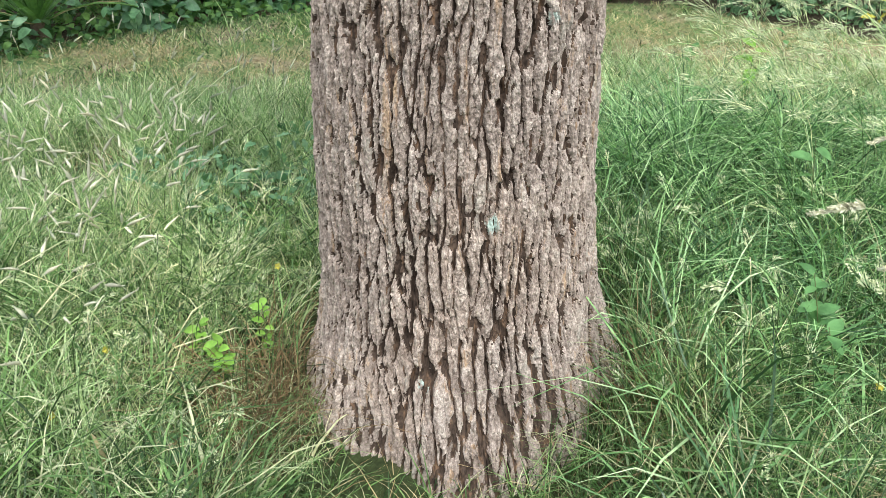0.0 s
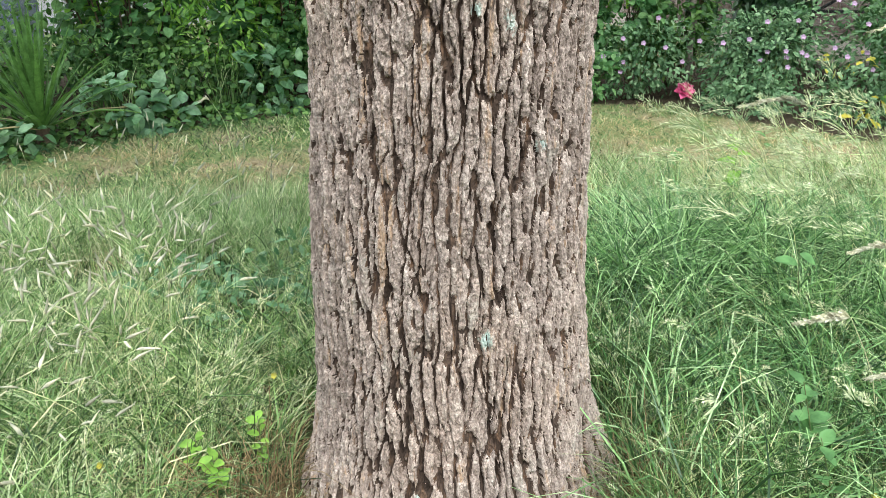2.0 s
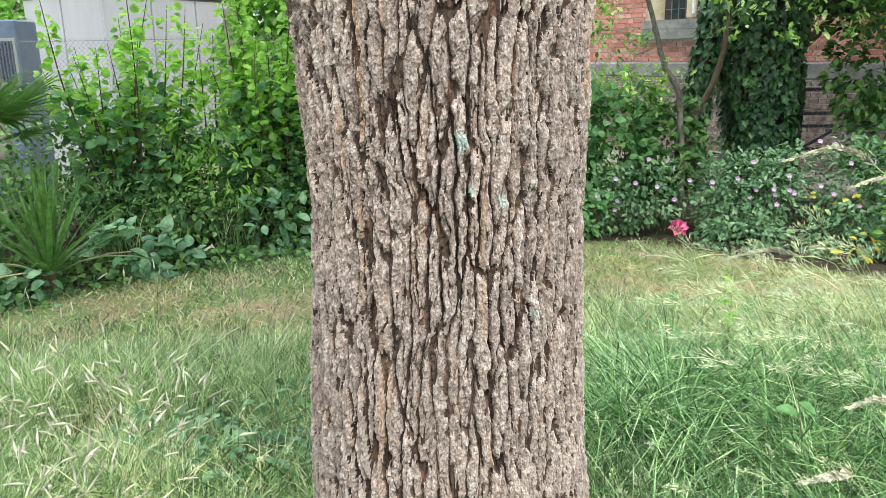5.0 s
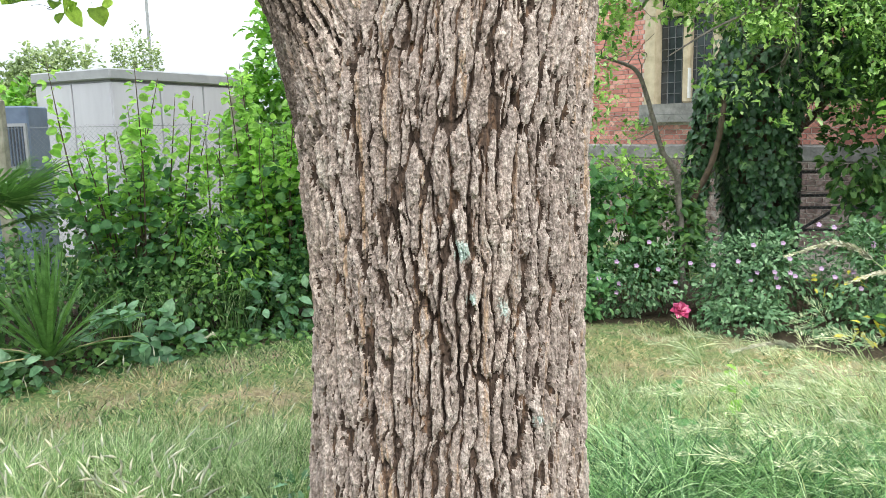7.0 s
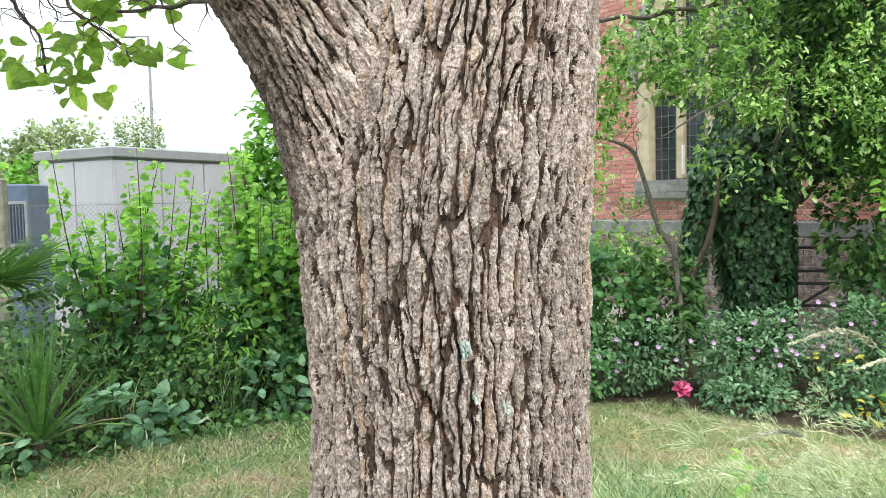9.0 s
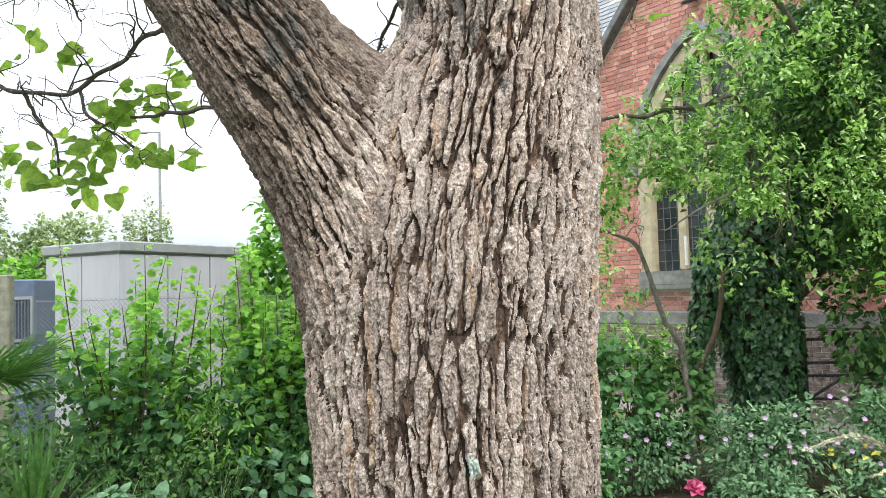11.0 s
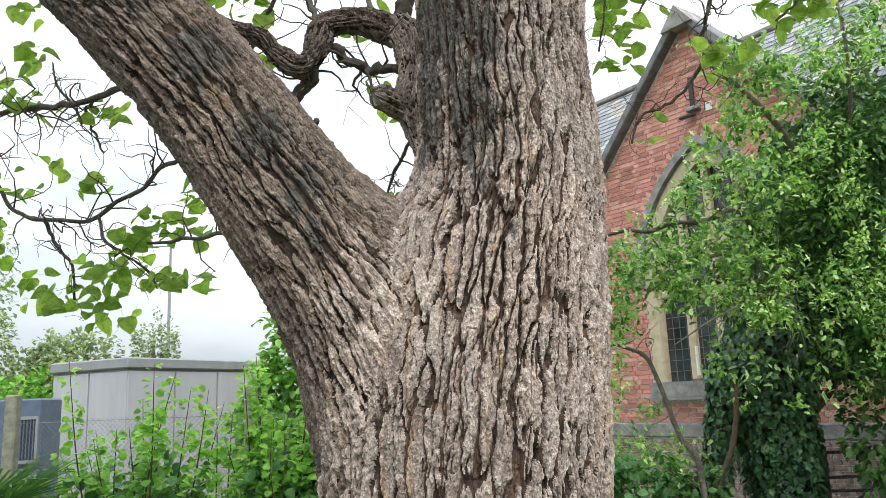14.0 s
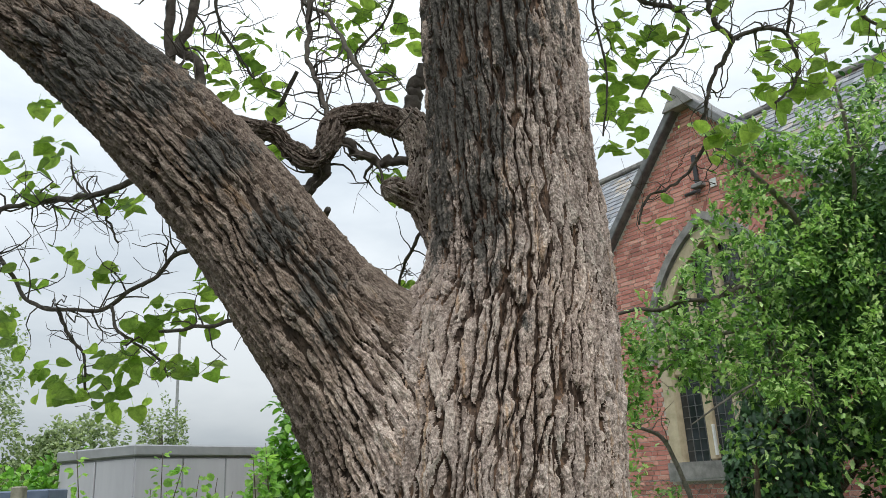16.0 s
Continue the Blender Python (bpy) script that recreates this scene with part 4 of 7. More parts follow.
BARK_MESHES = [o.data for o in tree.children if o.name in ("trunk", "limb")]
for k, (x, z, w, h, lean, tone) in enumerate(((-0.070, 2.29, 0.020, 0.14, -0.12, 0.64), (-0.050, 2.18, 0.030, 0.11, 0.08, 0.70), (-0.022, 2.06, 0.022, 0.12, -0.15, 0.66))):
    bark_flake(x, z, w, h, lean, tone, 300 + k)


def stick(name, points, r0, r1, parent, material=TWIG, twigs=0, reach=0.4, knots=0.25, seed=0, label=""):
    """A branch from r0 to r1 thick, with crooked side twigs in the same mesh."""
    n = len(points)
    line = [(*p, r0 + (r1 - r0) * i / (n - 1)) for i, p in enumerate(points)]
    g = np.random.default_rng(seed + 100)
    if r0 < 0.04 and n > 3:
        # crooked growth between the bends
        C = spline(line, 4 * n)
        C[1:-1, :3] += g.normal(size=(4 * n - 2, 3)) * min(r0, 0.02) * 0.28
        line = [tuple(c) for c in C]
    pieces = [tube(line, max(8, 8 * n), 8, knots, seed)]
    C = spline(line, 60)
    for k in range(twigs):
        c = C[g.integers(8, 59)]
        d = g.normal(size=3) * (1, 0.6, 1)
        d /= np.linalg.norm(d)
        bits, p, r = [(*c[:3], min(c[3] * 0.45, 0.0065))], c[:3], min(c[3] * 0.45, 0.0065)
        m = g.integers(5, 10)
        for j in range(m):
            d = d + g.normal(size=3) * 0.52 + np.array([0, 0, 0.05])
            d /= np.linalg.norm(d)
            p = p + d * reach / m * g.uniform(0.6, 1.3)
            bits.append((*p, r * (1 - 0.75 * (j + 1) / m)))
        pieces.append(tube(bits, m + 1, 4, 0.3, seed + k))
        if g.random() < 0.7:
            q = np.array(bits[len(bits) // 2][:3])
            e = g.normal(size=3)
            e /= np.linalg.norm(e)
            pieces.append(tube([(*q, r * 0.5), (*(q + e * reach * 0.22), r * 0.35), (*(q + e * reach * 0.36 + g.normal(size=3) * 0.03), r * 0.15)], 6, 4, 0.3, k))
    V, F = join(pieces)
    return solid(name, mesh_of(name, V, F, True), material, parent, label)


# the crown: thick ends out of sight above, and crooked branches that hang behind the fork
stick("upper_stem", [(0.195, 1.99, 3.65), (0.22, 2.05, 4.6), (0.45, 2.3, 6.2), (1.2, 3.1, 7.4)], 0.225, 0.07, tree, LIMB_BARK)
stick("upper_limb", [(-1.46, 2.0, 3.57), (-2.0, 2.3, 4.05), (-2.7, 3.2, 4.9), (-3.2, 4.4, 5.5)], 0.135, 0.05, tree, LIMB_BARK)
A = stick("branch", [(-1.58, 4.30, 3.76), (-1.91, 4.37, 3.84), (-2.08, 4.44, 3.83), (-2.27, 4.51, 3.81), (-2.53, 4.59, 3.84), (-2.75, 4.66, 3.85), (-2.98, 4.73, 3.85), (-3.33, 4.80, 3.86)], 0.022, 0.015, tree, TWIG, 25, 0.5, seed=1)
stick("branch", [(-2.08, 4.44, 3.83), (-2.24, 4.60, 3.80), (-2.17, 4.60, 3.64), (-2.11, 4.60, 3.52)], 0.012, 0.006, tree, TWIG, 11, 0.35, seed=2)
stick("branch", [(-2.27, 4.51, 3.81), (-2.44, 4.60, 4.01), (-2.47, 4.60, 4.15)], 0.009, 0.004, tree, TWIG, 9, 0.3, seed=3)
B = stick("branch", [(-0.6, 3.6, 3.3), (-1.18, 4.40, 2.94), (-1.30, 4.46, 2.94), (-1.50, 4.52, 2.93), (-1.73, 4.58, 2.92), (-1.94, 4.64, 2.92), (-2.06, 4.70, 2.87)], 0.018, 0.006, tree, TWIG, 19, 0.4, seed=4)
B2 = stick("branch", [(-0.9, 4.3, 4.5), (-1.35, 4.60, 3.86), (-1.66, 4.66, 3.47), (-1.80, 4.71, 3.44), (-1.92, 4.77, 3.32), (-2.11, 4.82, 3.26), (-2.25, 4.88, 3.18), (-2.64, 4.93, 3.19), (-2.85, 4.99, 3.25), (-3.07, 5.04, 3.53), (-3.35, 5.10, 3.79)], 0.014, 0.014, tree, TWIG, 35, 0.5, seed=5)
B3 = stick("branch", [(-2.64, 4.93, 3.19), (-2.57, 5.00, 3.01), (-2.48, 5.00, 2.90), (-2.44, 5.00, 2.65)], 0.013, 0.008, tree, TWIG, 9, 0.35, seed=6)
B4 = stick("branch", [(-2.25, 4.88, 3.18), (-2.16, 4.80, 2.99), (-2.07, 4.80, 2.92), (-1.85, 4.80, 2.74), (-1.82, 4.80, 2.67)], 0.011, 0.005, tree, TWIG, 12, 0.35, seed=7)
R1 = stick("branch", [(1.84, 4.40, 5.17), (1.82, 4.43, 4.91), (1.87, 4.46, 4.74), (1.96, 4.48, 4.66), (1.90, 4.51, 4.54), (1.82, 4.54, 4.42), (1.74, 4.56, 4.19), (1.71, 4.59, 3.98), (1.63, 4.62, 3.84), (1.47, 4.64, 3.70), (1.30, 4.67, 3.64), (1.24, 4.70, 3.47)], 0.020, 0.007, tree, TWIG, 25, 0.45, seed=8)
R2 = stick("branch", [(1.96, 4.48, 4.66), (2.21, 4.50, 4.73), (2.33, 4.50, 4.68), (2.36, 4.50, 4.56), (2.36, 4.50, 4.39), (2.27, 4.50, 4.26), (2.17, 4.50, 4.18)], 0.016, 0.007, tree, TWIG, 19, 0.4, seed=9)
R3 = stick("branch", [(1.24, 4.30, 5.05), (1.36, 4.30, 4.86), (1.53, 4.30, 4.80), (1.61, 4.30, 4.66), (1.54, 4.30, 4.50), (1.37, 4.30, 4.34), (1.25, 4.30, 4.16)], 0.018, 0.006, tree, TWIG, 25, 0.45, seed=10)
stick("branch", [(2.45, 4.40, 5.13), (2.34, 4.40, 4.79), (2.33, 4.48, 4.68)], 0.014, 0.010, tree, TWIG, 9, 0.4, seed=11)
R5 = stick("branch", [(2.77, 4.40, 5.06), (2.81, 4.40, 4.71), (3.04, 4.40, 4.57)], 0.014, 0.008, tree, TWIG, 11, 0.4, seed=12)
R6 = stick("branch", [(1.0, 4.2, 5.2), (1.02, 4.25, 4.7), (1.06, 4.3, 4.3), (1.0, 4.35, 3.95)], 0.010, 0.005, tree, TWIG, 22, 0.4, seed=24)
# the small knobbly stem behind the fork
SIDE_STEM = [(0.12, 2.2, 2.30, 0.065), (0.05, 2.42, 2.47, 0.058), (0.0, 2.48, 2.66, 0.056), (-0.045, 2.51, 2.82, 0.062), (-0.07, 2.53, 2.94, 0.080), (-0.06, 2.54, 3.06, 0.068), (-0.075, 2.57, 3.18, 0.074), (-0.14, 2.60, 3.28, 0.055)]
solid("side_stem", bark_tube(SIDE_STEM, 0.005, 0.004, 0.008, None, 0.008, 9, 0.0, 0.022), (SIDE_BARK, SHADED_DARK_INNER), tree, "knobbly grey side stem behind the fork")
KNUCKLE = [(-0.08, 2.52, 2.90, 0.05), (-0.16, 2.48, 2.93, 0.046), (-0.205, 2.45, 2.945, 0.036), (-0.222, 2.44, 2.95, 0.012)]
solid("knuckle", bark_tube(KNUCKLE, 0.004, 0.004, 0.006, None, 0.008, 14, 0.0, 0.018), (SIDE_BARK, SHADED_DARK_INNER), tree, "broken stub on the side stem")
GNARLED = [(*p, 0.056 - 0.026 * i / 11 + 0.006 * math.sin(i * 2.1)) for i, p in enumerate([(-0.13, 2.60, 3.24), (-0.22, 2.59, 3.28), (-0.32, 2.58, 3.29), (-0.40, 2.57, 3.265), (-0.42, 2.56, 3.20), (-0.45, 2.56, 3.13), (-0.49, 2.54, 3.10), (-0.54, 2.54, 3.13), (-0.58, 2.53, 3.16), (-0.61, 2.52, 3.20), (-0.67, 2.51, 3.22), (-0.78, 2.48, 3.25)])]
solid("branch", bark_tube(GNARLED, 0.005, 0.005, 0.008, None, 0.007, 12, 0.0, 0.02), (BRANCH_BARK, SHADED_DARK_INNER), tree, "gnarled dark branch looping behind the fork")
stick("branch", [(-0.14, 2.60, 3.25), (-0.11, 2.60, 3.34), (-0.09, 2.60, 3.41), (-0.05, 2.60, 3.50)], 0.034, 0.028, tree, TWIG, 0, knots=0.3, seed=16)
C3 = stick("branch", [(-0.21, 2.60, 3.28), (-0.27, 2.70, 3.49), (-0.34, 2.75, 3.62), (-0.41, 2.80, 3.77), (-0.48, 2.85, 3.93), (-0.57, 2.90, 4.01), (-0.60, 2.95, 4.26)], 0.011, 0.008, tree, GREY_TWIG, 16, 0.35, seed=17)
stick("branch", [(-0.55, 2.90, 4.22), (-0.55, 2.83, 3.82), (-0.54, 2.75, 3.65), (-0.47, 2.67, 3.44), (-0.42, 2.58, 3.27)], 0.013, 0.009, tree, TWIG, 19, 0.3, seed=18)
stick("branch", [(-0.39, 2.58, 3.22), (-0.34, 2.60, 3.17), (-0.27, 2.60, 3.12), (-0.13, 2.56, 3.08)], 0.020, 0.016, tree, TWIG, 8, 0.25, seed=19)
stick("branch", [(-0.44, 2.57, 3.16), (-0.45, 2.60, 3.09), (-0.50, 2.60, 3.02), (-0.58, 2.58, 2.98)], 0.028, 0.022, tree, TWIG, 6, 0.25, seed=20)
stick("branch", [(-1.16, 2.1, 3.34), (-1.20, 2.7, 3.60), (-1.21, 3.00, 3.83), (-1.22, 3.00, 3.98), (-1.22, 3.00, 4.16), (-1.24, 3.00, 4.34)], 0.024, 0.020, tree, TWIG, 9, 0.3, seed=21)
stick("branch", [(-0.98, 2.1, 3.20), (-1.06, 2.7, 3.55), (-1.07, 3.00, 3.71), (-1.08, 3.00, 3.82), (-1.18, 3.00, 3.90), (-1.14, 3.00, 4.00), (-1.11, 3.00, 4.12), (-1.13, 3.00, 4.30)], 0.024, 0.020, tree, TWIG, 12, 0.3, seed=22)
D3 = stick("branch", [(-1.42, 4.20, 5.13), (-1.37, 4.20, 4.79), (-1.22, 4.20, 4.53), (-1.15, 4.20, 4.41)], 0.012, 0.007, tree, TWIG, 19, 0.45, seed=23)
E1 = stick("branch", [(-0.2, 4.4, 5.3), (-0.35, 4.5, 4.95), (-0.55, 4.55, 4.75), (-0.42, 4.6, 4.45), (-0.50, 4.6, 4.25), (-0.36, 4.6, 3.90)], 0.010, 0.005, tree, TWIG, 28, 0.45, seed=25)
G1 = stick("branch", [(-0.10, 2.50, 2.78), (-0.17, 2.70, 2.72), (-0.20, 2.80, 2.66), (-0.17, 2.85, 2.60)], 0.007, 0.003, tree, TWIG, 10, 0.16, seed=26)
for b in (C3, D3, E1):
    b["label"] = "thin crooked hanging branch"



def petiole():
    return tube([(0, 0.02, 0, 0.010), (0.03, -0.3, 0.04, 0.010), (0.0, -0.62, 0.14, 0.012)], 5, 4)


CATALPA = []
for k in range(4):
    v, f = leaf_shape("heart")
    v = v.copy()
    v[:, 2] += 0.05 * np.sin(v[:, 1] * 5 + k) + 0.10 * (k - 1.5) * v[:, 0] ** 2
    v[:, 0] *= 0.95 + 0.06 * k
    v, f = join([(v, [f]), petiole()])
    me = mesh_of("leaf", v, f, True)
    me.materials.append(CATALPA_LEAF)
    CATALPA.append(me)


def leaves_on(branch, clusters, size=0.106, wide=0.08):
    """Single large leaves hung in loose bunches (x, y, z, how many) on a branch."""
    for x, y, z, n in clusters:
        for _ in range(round(n * 1.6)):
            ob = new("leaf", CATALPA[rng.integers(4)])
            ob.parent = branch
            d = Vector((rng.normal() * 0.9, -0.3 + rng.normal() * 0.7, -0.25 + rng.normal() * 0.45)).normalized()
            up = Vector((rng.normal() * 0.5, -0.75 + rng.normal() * 0.5, 0.8))
            m = Matrix(turns(np.array([d]), np.array([up]))[0].tolist()).to_4x4()
            s = size * rng.uniform(0.6, 1.25)
            ob.matrix_basis = Matrix.Translation((x + rng.normal() * wide * 0.8, y + rng.normal() * wide * 1.6, z + rng.normal() * wide * 0.55)) @ m @ Matrix.Scale(s, 4)


leaves_on(A, [(-2.15, 4.60, 3.82, 6), (-2.59, 4.65, 4.22, 5), (-2.76, 4.70, 4.00, 5), (-2.68, 4.70, 3.84, 3), (-2.78, 4.70, 4.58, 4), (-2.02, 4.60, 3.75, 3), (-2.95, 4.70, 4.25, 3)])
leaves_on(B, [(-1.92, 4.70, 2.97, 8), (-1.74, 4.66, 3.05, 8), (-1.60, 4.60, 3.00, 5), (-2.02, 4.75, 2.80, 6), (-1.54, 4.70, 2.71, 4), (-1.45, 4.6, 3.15, 4)])
leaves_on(B2, [(-1.61, 4.75, 3.25, 3), (-2.92, 5.0, 3.40, 3), (-2.67, 4.95, 3.58, 3), (-2.29, 4.88, 3.40, 5), (-2.77, 4.95, 4.02, 3), (-3.1, 5.0, 3.2, 4), (-2.95, 5.0, 2.95, 3)])
leaves_on(B3, [(-2.40, 4.95, 2.64, 7), (-2.25, 4.92, 2.63, 6), (-2.54, 4.98, 2.66, 6), (-2.70, 5.0, 2.78, 4), (-2.30, 4.92, 2.80, 5), (-2.15, 4.90, 2.54, 4)])
leaves_on(B4, [(-1.81, 4.82, 2.72, 5), (-2.02, 4.85, 2.80, 4)])
leaves_on(D3, [(-1.20, 4.50, 4.90, 6), (-1.35, 4.45, 4.60, 6), (-1.18, 4.45, 4.60, 5), (-1.41, 4.45, 4.46, 5), (-1.16, 4.45, 4.46, 4), (-1.06, 4.50, 4.28, 4), (-1.13, 4.50, 4.14, 3), (-1.66, 4.50, 4.92, 5), (-1.57, 4.50, 4.75, 4)])
leaves_on(E1, [(-0.67, 4.60, 5.10, 6), (-0.49, 4.60, 5.02, 6), (-0.28, 4.60, 5.05, 5), (-0.14, 4.60, 4.90, 4), (-0.59, 4.60, 4.85, 5), (-0.41, 4.60, 4.60, 5), (-0.32, 4.60, 4.82, 4), (-0.53, 4.60, 4.27, 4), (-0.36, 4.60, 3.84, 5), (-0.83, 4.60, 5.0, 4), (-0.25, 4.60, 3.70, 3)])
leaves_on(R3, [(1.22, 4.45, 4.40, 6), (1.34, 4.40, 4.56, 5), (1.42, 4.40, 4.62, 4), (1.53, 4.40, 4.73, 4), (1.45, 4.45, 4.27, 1)])
leaves_on(R6, [(1.10, 4.40, 4.62, 6), (1.18, 4.40, 4.78, 5), (1.15, 4.40, 4.17, 5), (1.18, 4.42, 4.00, 6), (1.07, 4.42, 3.88, 4), (1.05, 4.4, 4.42, 4)])
leaves_on(R2, [(2.18, 4.52, 4.46, 6), (2.28, 4.52, 4.58, 5), (2.35, 4.52, 4.32, 6), (2.53, 4.52, 4.48, 5), (2.15, 4.52, 4.27, 4), (2.40, 4.52, 4.25, 5), (2.50, 4.5, 4.65, 4)])
leaves_on(R1, [(1.70, 4.58, 3.95, 3), (1.85, 4.58, 3.95, 3), (2.03, 4.58, 4.02, 3), (1.84, 4.50, 4.75, 4), (1.28, 4.68, 3.52, 2)])
leaves_on(G1, [(-0.20, 2.80, 2.68, 3), (-0.16, 2.85, 2.60, 3)], 0.06, 0.04)
leaves_on(R5, [(2.75, 4.42, 4.86, 5), (2.79, 4.42, 4.68, 5), (2.95, 4.42, 4.55, 4)])

# the rest of the crown, above: unseen, added to shade trunk, limb and ground
unseen_crown_blobs = [(0.9, 3.2, 7.6, 1.6, 1.4, 0.9), (-2.6, 4.2, 6.9, 1.5, 1.3, 0.9), (2.6, 4.6, 6.9, 1.3, 1.2, 0.8), (-0.8, 4.6, 7.6, 1.6, 1.3, 0.9), (0.2, 1.2, 8.2, 1.8, 1.5, 0.8), (-1.5, 0.6, 8.0, 1.5, 1.4, 0.8), (1.9, 1.8, 8.0, 1.5, 1.5, 0.9), (-2.2, 2.4, 7.8, 1.4, 1.3, 0.8)]
for end in ((0.9, 3.2, 7.6), (2.6, 4.6, 6.8), (-0.8, 4.6, 7.4), (0.2, 1.2, 8.0)):
    stick("bough", [(0.22, 2.05, 4.6), (0.22 + (end[0] - 0.22) * 0.4, 2.05 + (end[1] - 2.05) * 0.4, 5.9), end], 0.09, 0.03, tree, LIMB_BARK, 10, 1.2, seed=int(end[2] * 10))
stick("bough", [(-2.7, 3.2, 4.9), (-2.7, 3.8, 5.8), (-2.6, 4.2, 6.8)], 0.05, 0.02, tree, LIMB_BARK, 10, 1.2, seed=77)
for top, foot in (((1.84, 4.40, 5.10), (2.4, 4.5, 6.6)), ((1.24, 4.30, 5.0), (1.6, 4.2, 6.6)), ((2.45, 4.40, 5.08), (2.6, 4.6, 6.7)), ((2.77, 4.40, 5.0), (2.8, 4.6, 6.7)), ((-1.42, 4.20, 5.08), (-1.8, 4.3, 6.6)), ((-0.2, 4.4, 5.25), (-0.6, 4.6, 7.0)), ((1.0, 4.2, 5.15), (1.4, 4.3, 6.6))):
    stick("branch", [foot, tuple((np.array(top) + np.array(foot)) / 2 + np.array([0.1, 0.05, 0.0])), top], 0.03, 0.014, tree, TWIG, 4, 0.5, seed=int(foot[0] * 30 + 90))
V, F = join([foliage([b for b in unseen_crown_blobs if b[1] < 3], 3200, 0.22, "heart", 0.6), foliage([b for b in unseen_crown_blobs if b[1] > 3], 900, 0.19, "heart", 0.6)])
tagged(solid("crown", mesh_of("crown", V, F), CROWN_LEAF, tree), kind="stuff")


# ---- shrubs, beds and small trees ----
def shrub(name, label, at, stems, height, spread, leaf, per_stem, low, high, kind="heart", bare=0.12, split=0.46, lean=(0, 0), fill=0, category="shrub", stem_mat=BROWN_STEM):
    """Upright shoots from one foot, leafy from a little way up; the young tops are brighter."""
    top = thing(name, (at[0], at[1], float(ground_z(at[0], at[1]))), label, category)
    Ps, ax, up, hi = [], [], [], []
    for k in range(stems):
        a = 2 * math.pi * (k * 0.618 + rng.uniform(0, 0.1))
        r = spread * math.sqrt((k + 0.5) / stems)
        h = height * rng.uniform(0.58, 1.0)
        tip = np.array([math.cos(a) * r + lean[0], math.sin(a) * r * 0.7 + lean[1], h])
        foot = np.array([math.cos(a) * r * 0.25, math.sin(a) * r * 0.2, -0.02])
        mid = foot * 0.4 + tip * 0.6 + np.array([rng.normal() * 0.06, rng.normal() * 0.06, h * 0.02])
        line = [(*foot, 0.011), (*mid, 0.008), (*tip, 0.003)]
        V, F = tube(line, 10, 5, 0.1, k)
        solid("stem", mesh_of("stem", V, F, True), stem_mat, top)
        C = spline(line, 80)[:, :3]
        n = int(per_stem * h / height)
        s = bare + (1 - bare) * rng.uniform(0, 1, n) ** 0.9
        c = C[(s * 79).astype(int)]
        b = rng.uniform(0, 2 * np.pi, n)
        out = np.stack([np.cos(b), np.sin(b), rng.uniform(-0.35, 0.35, n)], -1)
        side = leaf * (0.35 + 2.2 * np.clip(0.8 - s, 0, 1) * rng.uniform(0, 1, n))
        Ps.append(c + out * side[:, None]), ax.append(out + rng.normal(size=(n, 3)) * 0.4), hi.append(s)
    P, ax, hi = np.concatenate(Ps), np.concatenate(ax), np.concatenate(hi)
    if fill:
        q, d = clumps([(lean[0] * 0.4, lean[1] * 0.4, height * 0.34, spread * 0.85, spread * 0.7, height * 0.30)], fill)
        P, ax, hi = np.concatenate([P, q]), np.concatenate([ax, d + rng.normal(size=(fill, 3)) * 0.5]), np.concatenate([hi, np.full(fill, 0.2)])
    up = rng.normal(size=P.shape) * 0.45 + np.array([0, -0.5, 1.0])
    size = leaf * rng.uniform(0.6, 1.2, len(P)) * np.where(hi > 0.85, 0.75, 1.0)
    young = hi + rng.normal(size=len(P)) * 0.10 > split
    for sel, mat, nm in ((~young, low, "foliage"), (young, high, "young_growth")):
        if sel.any() and sel.sum() < 90:
            for i in np.flatnonzero(sel):
                solid("leaf", mesh_of("leaf", *spread_leaves(P[i:i + 1], ax[i:i + 1], up[i:i + 1], size[i:i + 1], kind), True), mat, top)
        elif sel.any():
            solid(nm, mesh_of(nm, *spread_leaves(P[sel], ax[sel], up[sel], size[sel], kind), True), mat, top)
    return top


def bush(name, label, category, parts, foot=None):
    """A plant of loose leaf masses: parts are (part name, blobs, leaves, leaf size, leaf kind, material)."""
    x, y = foot or parts[0][1][0][:2]
    z = float(ground_z(x, y))
    top = thing(name, (x, y, z), label, category)
    for nm, blobs, n, size, kind, mat in parts:
        V, F = foliage(blobs, n, size, kind)
        solid(nm, mesh_of(nm, V - np.array([x, y, z]), F, True), mat, top)
    return top


def twiggy(top, at, n, height, spread, mat=BROWN_STEM, r=0.006):
    """Thin stems fanning up from a foot, as parts of a plant."""
    for k in range(n):
        a = rng.uniform(0, 2 * np.pi)
        e = np.array([math.cos(a) * spread * rng.uniform(0.3, 1), math.sin(a) * spread * 0.6, height * rng.uniform(0.6, 1)])
        V, F = tube([(*(e * 0.05), r), (*(e * (0.55, 0.55, 0.6)), r * 0.7), (*e, r * 0.3)], 7, 4, 0.1, k)
        solid("stem", mesh_of("stem", V + np.array(at), F, True), mat, top)


